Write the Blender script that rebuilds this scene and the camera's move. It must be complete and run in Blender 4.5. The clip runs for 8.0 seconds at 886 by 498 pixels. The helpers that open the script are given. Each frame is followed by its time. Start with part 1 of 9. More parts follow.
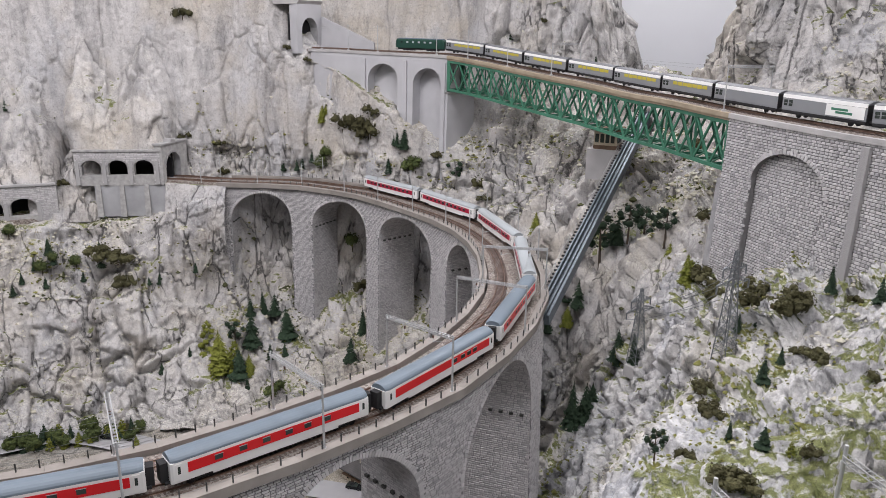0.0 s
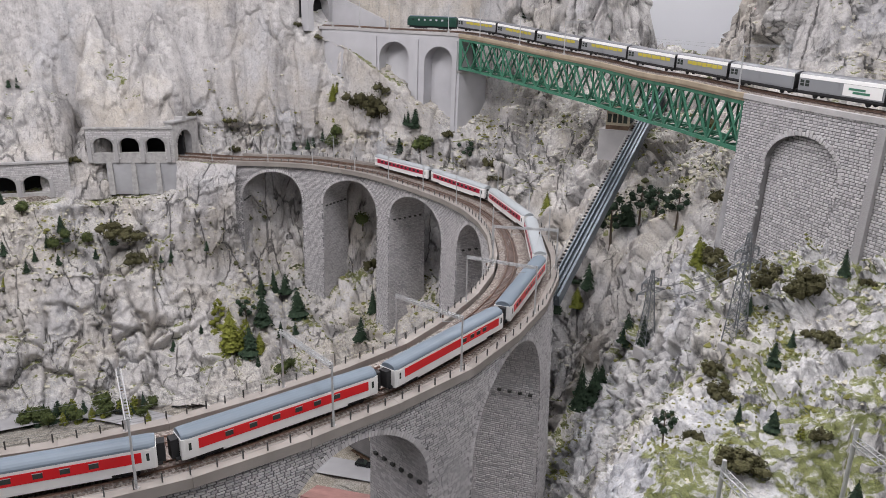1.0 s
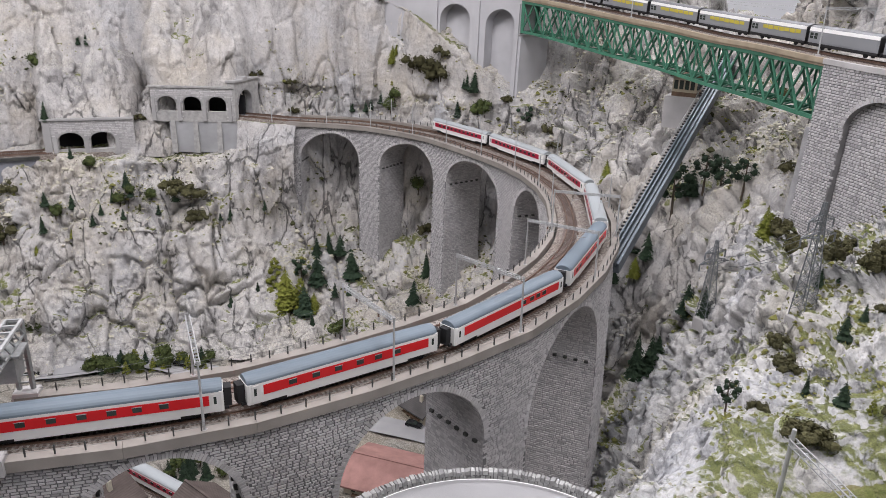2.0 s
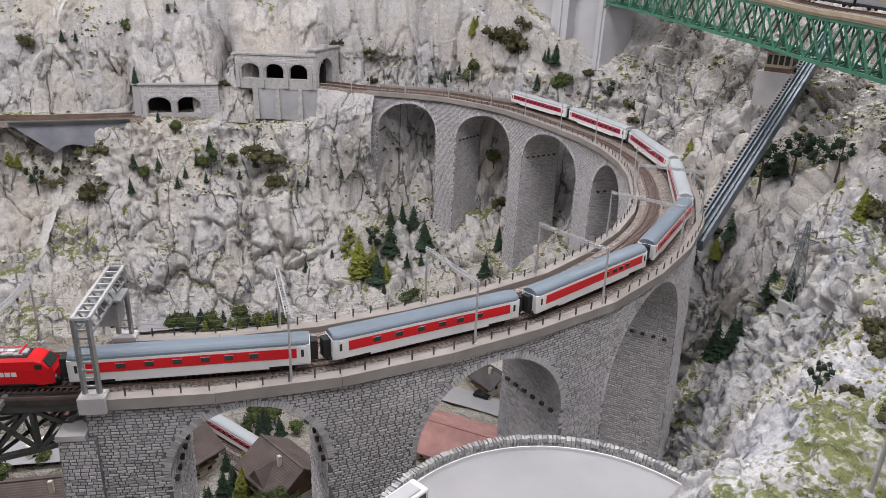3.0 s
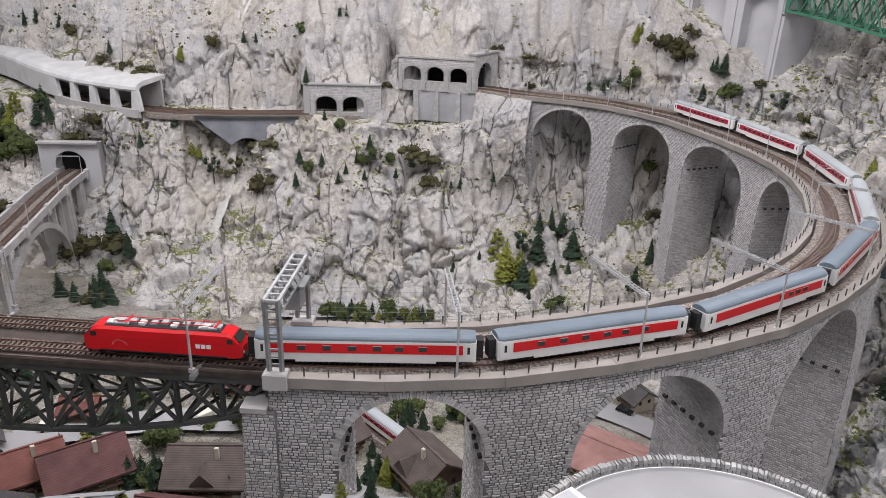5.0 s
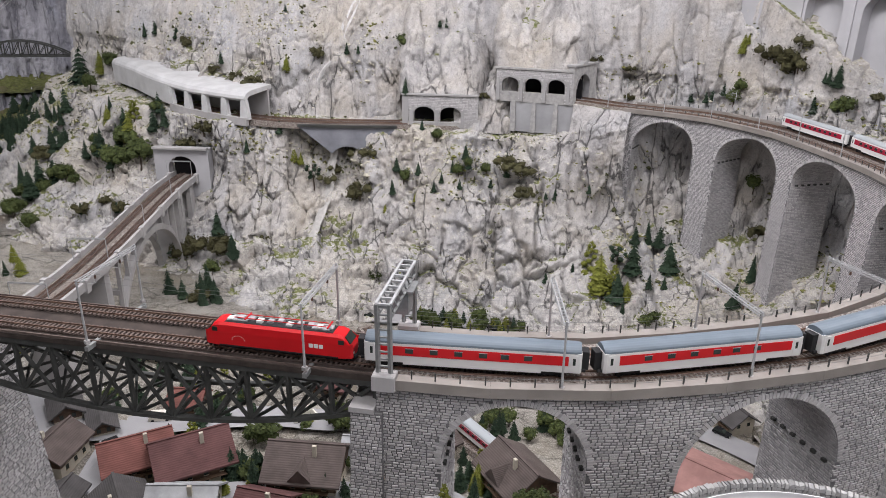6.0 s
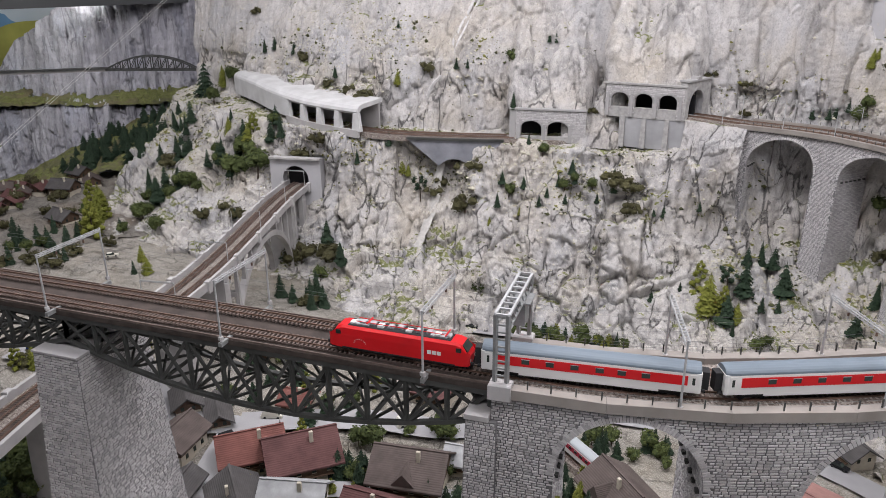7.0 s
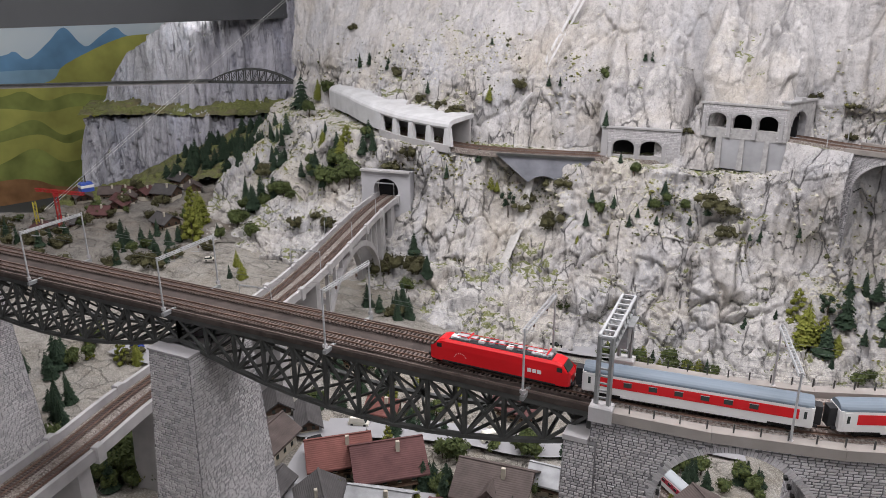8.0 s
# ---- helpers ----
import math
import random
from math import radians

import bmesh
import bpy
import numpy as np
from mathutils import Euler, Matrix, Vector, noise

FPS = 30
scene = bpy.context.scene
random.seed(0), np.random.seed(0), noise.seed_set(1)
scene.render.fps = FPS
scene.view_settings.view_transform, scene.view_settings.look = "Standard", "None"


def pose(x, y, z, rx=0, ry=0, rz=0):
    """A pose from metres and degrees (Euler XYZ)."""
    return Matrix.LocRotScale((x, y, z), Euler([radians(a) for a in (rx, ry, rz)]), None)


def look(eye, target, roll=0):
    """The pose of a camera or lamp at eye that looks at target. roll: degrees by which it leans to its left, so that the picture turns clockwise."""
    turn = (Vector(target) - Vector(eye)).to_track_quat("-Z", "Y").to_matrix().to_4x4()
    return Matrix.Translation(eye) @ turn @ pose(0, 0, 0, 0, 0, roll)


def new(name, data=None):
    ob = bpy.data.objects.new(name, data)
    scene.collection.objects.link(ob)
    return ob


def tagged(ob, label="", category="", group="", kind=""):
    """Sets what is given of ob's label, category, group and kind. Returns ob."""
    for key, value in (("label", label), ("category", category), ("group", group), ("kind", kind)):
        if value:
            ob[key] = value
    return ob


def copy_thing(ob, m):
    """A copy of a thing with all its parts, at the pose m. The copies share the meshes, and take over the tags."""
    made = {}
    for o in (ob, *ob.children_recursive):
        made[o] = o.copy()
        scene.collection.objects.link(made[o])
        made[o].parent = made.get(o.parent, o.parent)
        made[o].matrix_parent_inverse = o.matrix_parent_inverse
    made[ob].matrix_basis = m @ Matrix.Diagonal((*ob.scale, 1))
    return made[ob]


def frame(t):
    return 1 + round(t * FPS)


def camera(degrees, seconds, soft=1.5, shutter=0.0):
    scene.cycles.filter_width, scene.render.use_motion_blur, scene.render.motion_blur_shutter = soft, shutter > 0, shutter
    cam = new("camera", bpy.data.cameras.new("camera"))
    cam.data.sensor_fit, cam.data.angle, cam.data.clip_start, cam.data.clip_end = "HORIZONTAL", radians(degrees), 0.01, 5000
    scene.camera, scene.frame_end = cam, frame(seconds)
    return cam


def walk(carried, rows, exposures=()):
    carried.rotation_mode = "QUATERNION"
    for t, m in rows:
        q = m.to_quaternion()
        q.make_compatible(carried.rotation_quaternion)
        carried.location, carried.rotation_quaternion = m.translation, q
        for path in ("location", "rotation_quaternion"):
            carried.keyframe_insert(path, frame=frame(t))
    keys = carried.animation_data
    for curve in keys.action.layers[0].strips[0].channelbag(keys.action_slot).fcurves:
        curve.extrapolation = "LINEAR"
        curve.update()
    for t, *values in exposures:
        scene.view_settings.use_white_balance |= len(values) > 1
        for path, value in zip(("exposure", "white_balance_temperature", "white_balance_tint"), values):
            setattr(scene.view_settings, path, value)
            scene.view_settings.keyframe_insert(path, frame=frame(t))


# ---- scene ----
cam = camera(61.4, 8.0, 0.6)
PATH = [
    (0, (0.143, 0.136, 1.571), (-0.049, 2.045, 1.004), 0.8),
    (0.5, (0.143, 0.138, 1.57), (-0.052, 2.04, 0.983), 0.9),
    (1, (0.143, 0.139, 1.57), (-0.074, 2.029, 0.951), 1.0),
    (2.5, (0.105, 0.13, 1.538), (-0.315, 1.944, 0.806), 1.8),
    (3, (0.094, 0.123, 1.532), (-0.407, 1.905, 0.775), 1.9),
    (3.5, (0.088, 0.119, 1.532), (-0.493, 1.872, 0.762), 1.9),
    (4, (0.08, 0.114, 1.532), (-0.581, 1.837, 0.76), 1.8),
    (4.5, (0.066, 0.106, 1.533), (-0.678, 1.797, 0.768), 1.7),
    (6, (0.031, 0.067, 1.537), (-1.005, 1.612, 0.803), 0.6),
    (6.5, (0.024, 0.048, 1.54), (-1.115, 1.526, 0.819), 0.1),
    (7, (0.016, 0.029, 1.543), (-1.228, 1.429, 0.841), -0.3),
    (7.5, (0.004, 0.006, 1.55), (-1.327, 1.333, 0.868), -0.4),
    (8, (-0.004, -0.008, 1.553), (-1.403, 1.256, 0.887), -0.3),
]
walk(cam, [(t, look(eye, target, roll)) for t, eye, target, roll in PATH], [(0, -0.14), (4, -0.08), (8, 0.02)])

# ---- light: an exhibition hall with broad ceiling lamps, and added fill lamps ----
world = bpy.data.worlds.new("hall")
scene.world = world
world.use_nodes = True
world.node_tree.nodes["Background"].inputs[0].default_value = (0.9, 0.95, 1.0, 1)
world.node_tree.nodes["Background"].inputs[1].default_value = 0.05


def ceiling_lamp(x, y, z, sx, sy, watts, colour, tx=0.0, ty=0.0):
    data = bpy.data.lights.new("ceiling_lamp", "AREA")
    data.shape, data.size, data.size_y, data.energy, data.color = "RECTANGLE", sx, sy, watts, colour
    ob = new("ceiling_lamp", data)
    ob.matrix_world = look((x, y, z), (x + tx, y + ty, 0))
    return ob


ceiling_lamp(-0.6, 1.45, 3.05, 1.6, 0.5, 40, (1.0, 0.96, 0.995), 0.0, 0.4)
ceiling_lamp(-2.2, 1.05, 3.05, 1.6, 0.5, 41, (1.0, 0.96, 0.995), 0.0, 0.9)
ceiling_lamp(0.9, 0.6, 3.05, 1.2, 0.5, 27, (1.0, 0.962, 0.995), 0.0, 0.7)
ceiling_lamp(-0.4, -0.6, 3.05, 2.4, 0.5, 21, (1.0, 0.962, 0.995), 0.0, 0.9)
# Unseen lamp, added to bring more light into the far-left recess.
ceiling_lamp(-3.9, 0.4, 3.05, 1.2, 0.5, 25, (1.0, 0.962, 0.995), -1.0, 1.1)
# Unseen fill light, added under the soffit to brighten the recess.
strip = bpy.data.lights.new("recess_strip_light", "AREA")
strip.shape, strip.size, strip.size_y, strip.energy, strip.color = "RECTANGLE", 3.0, 0.06, 8.0, (1.0, 0.98, 0.95)
new("recess_strip_light", strip).matrix_world = look((-5.25, 1.2, 1.385), (-6.1, 1.2, 0.5))
# Second added fill, close to the backdrop, to brighten its painted sky.
back_fill = bpy.data.lights.new("recess_strip_light", "AREA")
back_fill.shape, back_fill.size, back_fill.size_y, back_fill.energy, back_fill.color = "RECTANGLE", 3.0, 0.06, 3.2, (1.0, 0.98, 0.95)
new("recess_strip_light", back_fill).matrix_world = look((-6.20, 1.7, 1.385), (-6.7, 1.7, 0.75))
# Unseen wall-washer, added behind the cliff to brighten the white end wall.
ceiling_lamp(0.6, 3.22, 3.1, 0.8, 0.2, 40, (1.0, 0.97, 1.0), 0.0, 0.9)

# ---- materials ----
class Nodes:
    """A short way to wire a procedural material."""

    def __init__(self, name, rough=0.8, metal=0.0):
        self.m = bpy.data.materials.new(name)
        self.m.use_nodes = True
        self.t = self.m.node_tree
        self.b = self.t.nodes["Principled BSDF"]
        self.b.inputs["Roughness"].default_value = rough
        self.b.inputs["Metallic"].default_value = metal
        self.b.inputs["Specular IOR Level"].default_value = 0.3
        self.co = self.t.nodes.new("ShaderNodeNewGeometry").outputs["Position"]

    def node(self, kind, **kw):
        n = self.t.nodes.new(kind)
        for k, v in kw.items():
            n.inputs[k].default_value = v
        return n

    def link(self, a, b):
        self.t.links.new(a, b)

    def stretch(self, sx, sy, sz):
        n = self.node("ShaderNodeMapping")
        n.inputs["Scale"].default_value = (sx, sy, sz)
        self.link(self.co, n.inputs["Vector"])
        return n.outputs[0]

    def noise(self, scale, detail=4, rough=0.55, vec=None, lac=2.0):
        n = self.node("ShaderNodeTexNoise", Scale=scale, Detail=detail, Roughness=rough, Lacunarity=lac)
        self.link(vec or self.co, n.inputs["Vector"])
        return n.outputs["Fac"]

    def cells(self, scale, feature="F1", vec=None, out="Distance", rnd=1.0):
        n = self.node("ShaderNodeTexVoronoi", Scale=scale, Randomness=rnd)
        n.feature = feature
        self.link(vec or self.co, n.inputs["Vector"])
        return n.outputs[out]

    def ramp(self, fac, stops):
        n = self.node("ShaderNodeValToRGB")
        e = n.color_ramp.elements
        while len(e) < len(stops):
            e.new(0.5)
        for el, (p, c) in zip(e, stops):
            el.position = p
            el.color = (c, c, c, 1) if isinstance(c, (int, float)) else (*c, 1)
        self.link(fac, n.inputs[0])
        return n.outputs[0]

    def mix(self, fac, a, b, mode="MIX"):
        n = self.node("ShaderNodeMix")
        n.data_type, n.blend_type = "RGBA", mode
        for v, s in ((fac, n.inputs[0]), (a, n.inputs[6]), (b, n.inputs[7])):
            if isinstance(v, (int, float)):
                s.default_value = v
            elif isinstance(v, tuple):
                s.default_value = (*v, 1)
            else:
                self.link(v, s)
        return n.outputs[2]

    def math(self, op, a, b=0.5):
        n = self.node("ShaderNodeMath")
        n.operation = op
        for v, s in ((a, n.inputs[0]), (b, n.inputs[1])):
            if isinstance(v, (int, float)):
                s.default_value = v
            else:
                self.link(v, s)
        return n.outputs[0]

    def bump(self, height, dist, strength=1.0, base=None):
        n = self.node("ShaderNodeBump", Distance=dist, Strength=strength)
        self.link(height, n.inputs["Height"])
        if base:
            self.link(base, n.inputs["Normal"])
        return n.outputs[0]

    def done(self, colour, normal=None, rough=None):
        if isinstance(colour, tuple):
            self.b.inputs["Base Color"].default_value = (*colour, 1)
        else:
            self.link(colour, self.b.inputs["Base Color"])
        if normal:
            self.link(normal, self.b.inputs["Normal"])
        if rough:
            self.link(rough, self.b.inputs["Roughness"])
        return self.m

    def up(self):
        s = self.node("ShaderNodeSeparateXYZ")
        g = self.node("ShaderNodeNewGeometry")
        self.link(g.outputs["Normal"], s.inputs[0])
        return s.outputs[2]

    def each(self, island=False):
        if island:
            return self.node("ShaderNodeNewGeometry").outputs["Random Per Island"]
        return self.node("ShaderNodeObjectInfo").outputs["Random"]


def shade(c, k):
    return tuple(min(1, v * k) for v in c)


def plain(name, c, rough=0.6, metal=0.0, var=0.15, scale=60, fine=600, bump=0.0003, island=False, each=0.0):
    """A painted or moulded surface: broad stains, fine grain and a slight relief."""
    n = Nodes(name, rough, metal)
    broad, grain = n.noise(scale, 3), n.noise(fine, 2)
    col = n.mix(n.ramp(broad, [(0.3, 0.0), (0.7, 1.0)]), shade(c, 1 - var), shade(c, 1 + var))
    col = n.mix(n.math("MULTIPLY", grain, var), col, shade(c, 0.55))
    if each:
        col = n.mix(n.math("MULTIPLY", n.each(island), each), col, shade(c, 0.45))
    r = n.math("ADD", n.math("MULTIPLY", broad, 0.2), rough - 0.1)
    return n.done(col, n.bump(grain, bump) if bump else None, r)


def rock(name, light, dark, warm, grass=0.5, speck=0.5, vertical=0.35, seed=0.0, cleft=0.5, washed=9.0):
    """Cast plaster rock: mottled grey and beige washes, fine cracks, crumbs and rubble and flock on the flatter parts.
    Above the height washed the plaster is smooth and hardly cracked."""
    n = Nodes(name, 0.95)
    mp = n.node("ShaderNodeMapping")
    mp.inputs["Scale"].default_value = (1, 1, vertical)
    mp.inputs["Location"].default_value = (seed, seed * 0.7, seed * 0.3)
    n.link(n.co, mp.inputs["Vector"])
    v = mp.outputs[0]
    # wander the pattern so that no crack runs straight
    wob = n.node("ShaderNodeTexNoise", Scale=22.0, Detail=6, Roughness=0.65)
    n.link(v, wob.inputs["Vector"])
    off = n.node("ShaderNodeVectorMath")
    off.operation = "MULTIPLY_ADD"
    n.link(wob.outputs["Color"], off.inputs[0])
    off.inputs[1].default_value = (0.03, 0.03, 0.03)
    n.link(v, off.inputs[2])
    w = off.outputs[0]
    high = n.node("ShaderNodeSeparateXYZ")
    n.link(n.co, high.inputs[0])
    rough_part = n.ramp(n.math("ADD", n.math("ADD", n.math("MULTIPLY", n.math("SUBTRACT", washed, high.outputs[2]), 4.0), n.math("MULTIPLY", n.math("MAXIMUM", high.outputs[0], 0.0), 16.0)), n.noise(5, 4)), [(0.15, 0.18), (0.85, 1.0)])
    broad, mid, fine = n.noise(3.2, 5, 0.62), n.noise(11, 8, 0.68, v), n.noise(150, 6, 0.72)
    col = n.mix(n.ramp(mid, [(0.36, 0.0), (0.50, 0.75), (0.60, 1.0)]), dark, light)
    col = n.mix(n.ramp(broad, [(0.46, 0.0), (0.66, 0.65)]), col, warm)
    cool = n.noise(4.1, 5, 0.6, n.stretch(1, 1, 0.6))
    col = n.mix(n.ramp(cool, [(0.52, 0.0), (0.68, 0.55)]), col, (light[0] * 0.82, light[1] * 0.87, light[2] * 0.95))
    streak = n.noise(20, 7, 0.7, n.stretch(1, 1, 0.16))
    col = n.mix(n.ramp(streak, [(0.32, 0.55), (0.44, 0.0)]), col, shade(dark, 0.72))
    col = n.mix(n.ramp(streak, [(0.58, 0.0), (0.70, 0.5)]), col, shade(light, 1.12))
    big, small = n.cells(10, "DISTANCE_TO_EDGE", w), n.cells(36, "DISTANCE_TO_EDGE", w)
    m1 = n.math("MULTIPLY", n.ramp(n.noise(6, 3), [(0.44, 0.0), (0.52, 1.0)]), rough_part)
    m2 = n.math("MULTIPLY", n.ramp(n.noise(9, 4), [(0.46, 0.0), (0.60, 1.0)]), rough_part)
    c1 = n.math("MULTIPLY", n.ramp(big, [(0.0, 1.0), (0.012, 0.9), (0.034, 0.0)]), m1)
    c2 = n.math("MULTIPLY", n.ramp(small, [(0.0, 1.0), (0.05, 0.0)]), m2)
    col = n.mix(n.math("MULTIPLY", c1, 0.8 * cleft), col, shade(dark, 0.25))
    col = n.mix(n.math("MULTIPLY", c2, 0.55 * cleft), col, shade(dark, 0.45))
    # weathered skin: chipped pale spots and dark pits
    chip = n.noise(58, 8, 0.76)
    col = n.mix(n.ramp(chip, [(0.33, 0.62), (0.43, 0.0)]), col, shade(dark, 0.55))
    col = n.mix(n.ramp(chip, [(0.56, 0.0), (0.66, 0.55)]), col, shade(light, 1.22))
    grains = n.ramp(fine, [(0.30, 0.50), (0.52, 1.08)])
    col = n.mix(0.6, col, grains, "MULTIPLY")
    up = n.up()
    flat = n.ramp(n.math("ADD", up, n.math("MULTIPLY", n.math("SUBTRACT", n.noise(14, 4), 0.5), 0.8)), [(0.46, 0.0), (0.72, 1.0)])
    crumb = n.ramp(n.noise(240, 3, 0.6), [(0.48, 0.0), (0.60, 1.0)])
    lit = n.math("MULTIPLY", n.math("MULTIPLY", crumb, flat), speck)
    col = n.mix(lit, col, (0.78, 0.76, 0.67))
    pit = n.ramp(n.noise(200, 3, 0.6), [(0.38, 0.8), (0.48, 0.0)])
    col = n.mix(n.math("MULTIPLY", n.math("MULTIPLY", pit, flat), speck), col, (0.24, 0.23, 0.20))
    # flock
    g = n.math("ADD", n.math("MULTIPLY", up, 0.5), n.noise(6, 5, 0.6))
    patch = n.ramp(g, [(0.97 - 0.16 * grass, 0.0), (1.03 - 0.16 * grass, 1.0)])
    tint = n.mix(n.ramp(n.noise(45, 3), [(0.35, 0.0), (0.65, 1.0)]), (0.16, 0.19, 0.05), (0.33, 0.35, 0.13))
    tint = n.mix(n.ramp(n.noise(700, 2), [(0.35, 0.0), (0.6, 1.0)]), (0.09, 0.10, 0.035), tint)
    ragged = n.math("MULTIPLY", patch, n.ramp(n.noise(70, 5, 0.65), [(0.36, 0.15), (0.50, 0.95)]))
    col = n.mix(ragged, col, tint)
    b1 = n.bump(n.math("SUBTRACT", 1.0, n.math("ADD", c1, n.math("MULTIPLY", c2, 0.5))), 0.006, 1.0)
    b2 = n.bump(n.noise(48, 8, 0.74), 0.009, 0.85, b1)
    b3 = n.bump(n.noise(170, 6, 0.72), 0.0022, 0.85, b2)
    b4 = n.bump(n.math("MULTIPLY", crumb, flat), 0.0022, 0.7 * speck, b3)
    return n.done(col, b4)


def stone(name, light, dark, island=False):
    """Grey blocks, each a little different, dry-brushed and stained."""
    n = Nodes(name, 0.9)
    r = n.each(island)
    col = n.mix(n.ramp(r, [(0.0, 0.0), (0.35, 0.6), (1.0, 1.0)]), dark, light)
    col = n.mix(n.ramp(n.noise(7, 4), [(0.42, 0.0), (0.7, 0.35)]), col, shade(dark, 0.85))
    col = n.mix(n.math("MULTIPLY", n.noise(520, 4, 0.7), 0.5), col, shade(dark, 0.6))
    return n.done(col, n.bump(n.noise(420, 4, 0.7), 0.0012, 0.7))


M = {}
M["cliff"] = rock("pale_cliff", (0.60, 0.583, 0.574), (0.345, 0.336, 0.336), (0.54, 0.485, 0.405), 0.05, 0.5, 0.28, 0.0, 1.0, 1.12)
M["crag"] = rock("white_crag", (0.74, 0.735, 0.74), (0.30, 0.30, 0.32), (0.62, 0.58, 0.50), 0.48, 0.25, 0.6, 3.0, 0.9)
M["farrock"] = rock("blue_grey_rock", (0.60, 0.595, 0.65), (0.34, 0.34, 0.39), (0.46, 0.46, 0.50), 0.3, 0.1, 0.12, 7.0)
M["block"] = stone("viaduct_block", (0.74, 0.725, 0.73), (0.42, 0.41, 0.42))
M["blocks"] = stone("viaduct_blocks", (0.74, 0.725, 0.73), (0.42, 0.41, 0.42), True)
M["mortar"] = plain("mortar", (0.20, 0.197, 0.202), 0.95, var=0.3, scale=30)
# Darker than the wall blocks: vault shade put into the colour.
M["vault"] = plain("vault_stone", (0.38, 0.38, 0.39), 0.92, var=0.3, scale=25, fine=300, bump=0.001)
M["concrete"] = plain("grey_concrete", (0.44, 0.43, 0.43), 0.85, var=0.16, scale=14, fine=350, bump=0.0004)
M["smooth"] = plain("smooth_grey_plaster", (0.47, 0.47, 0.49), 0.9, var=0.1, scale=8, fine=260, bump=0.0004)
M["coping"] = plain("coping_stone", (0.31, 0.285, 0.262), 0.8, var=0.14, scale=22, each=0.3)
M["white"] = plain("white_plastic", (0.80, 0.80, 0.79), 0.5, var=0.05, scale=10, bump=0.0001)
# Near-black that stands in for unlit depth in galleries and tunnels.
M["dark"] = plain("unlit_depth_black", (0.02, 0.02, 0.022), 0.9)
M["steel"] = plain("dark_steel", (0.075, 0.078, 0.075), 0.55, 0.2, var=0.3, scale=30)
M["green"] = plain("green_steel", (0.06, 0.20, 0.13), 0.55, var=0.2, scale=25)
M["mast"] = plain("light_grey_mast", (0.46, 0.47, 0.48), 0.45, 0.2, var=0.12)
M["gantry"] = plain("grey_lattice", (0.30, 0.31, 0.31), 0.5, 0.3, var=0.2)
M["wire"] = plain("wire", (0.33, 0.34, 0.34), 0.4, 0.5, bump=0)
M["rail"] = plain("rusty_rail", (0.20, 0.13, 0.10), 0.45, 0.5, var=0.3)
M["sleeper"] = plain("brown_sleeper", (0.17, 0.13, 0.115), 0.85, var=0.3, scale=50, each=0.3)
M["deckbrown"] = plain("dark_brown_deck", (0.070, 0.056, 0.050), 0.9, var=0.35, scale=45)
M["road"] = plain("grey_road", (0.33, 0.33, 0.34), 0.8, var=0.08, scale=9, fine=500)
M["earth"] = plain("earth", (0.24, 0.20, 0.15), 0.95, var=0.3, scale=20)
M["plaster"] = plain("hall_wall", (0.78, 0.79, 0.82), 0.9, var=0.03, scale=2, bump=0)


def ballast():
    n = Nodes("ballast", 0.95)
    c = n.cells(330, "F1", out="Color")
    sep = n.node("ShaderNodeSeparateColor")
    n.link(c, sep.inputs[0])
    col = n.ramp(sep.outputs[0], [(0.0, (0.10, 0.085, 0.075)), (0.5, (0.24, 0.21, 0.19)), (1.0, (0.40, 0.37, 0.34))])
    col = n.mix(n.ramp(n.noise(25, 4), [(0.4, 0.0), (0.7, 0.45)]), col, (0.16, 0.11, 0.085))
    return n.done(col, n.bump(n.cells(330, "F1"), 0.002, 1.0))


M["ballast"] = ballast()


def leaf(name, dark, light):
    n = Nodes(name, 0.9)
    col = n.mix(n.ramp(n.noise(160, 3), [(0.35, 0.0), (0.65, 1.0)]), dark, light)
    col = n.mix(n.math("MULTIPLY", n.each(), 0.45), col, shade(dark, 0.6))
    return n.done(col, n.bump(n.noise(500, 3), 0.002))


M["conifer"] = leaf("conifer_green", (0.018, 0.035, 0.022), (0.045, 0.075, 0.042))
M["olive"] = leaf("olive_foliage", (0.055, 0.052, 0.024), (0.12, 0.115, 0.055))
M["lime"] = leaf("yellow_green_foliage", (0.13, 0.15, 0.02), (0.26, 0.27, 0.06))
M["leafy"] = leaf("mid_green_foliage", (0.04, 0.06, 0.022), (0.12, 0.145, 0.045))
M["bark"] = plain("bark", (0.09, 0.07, 0.055), 0.95, var=0.3)


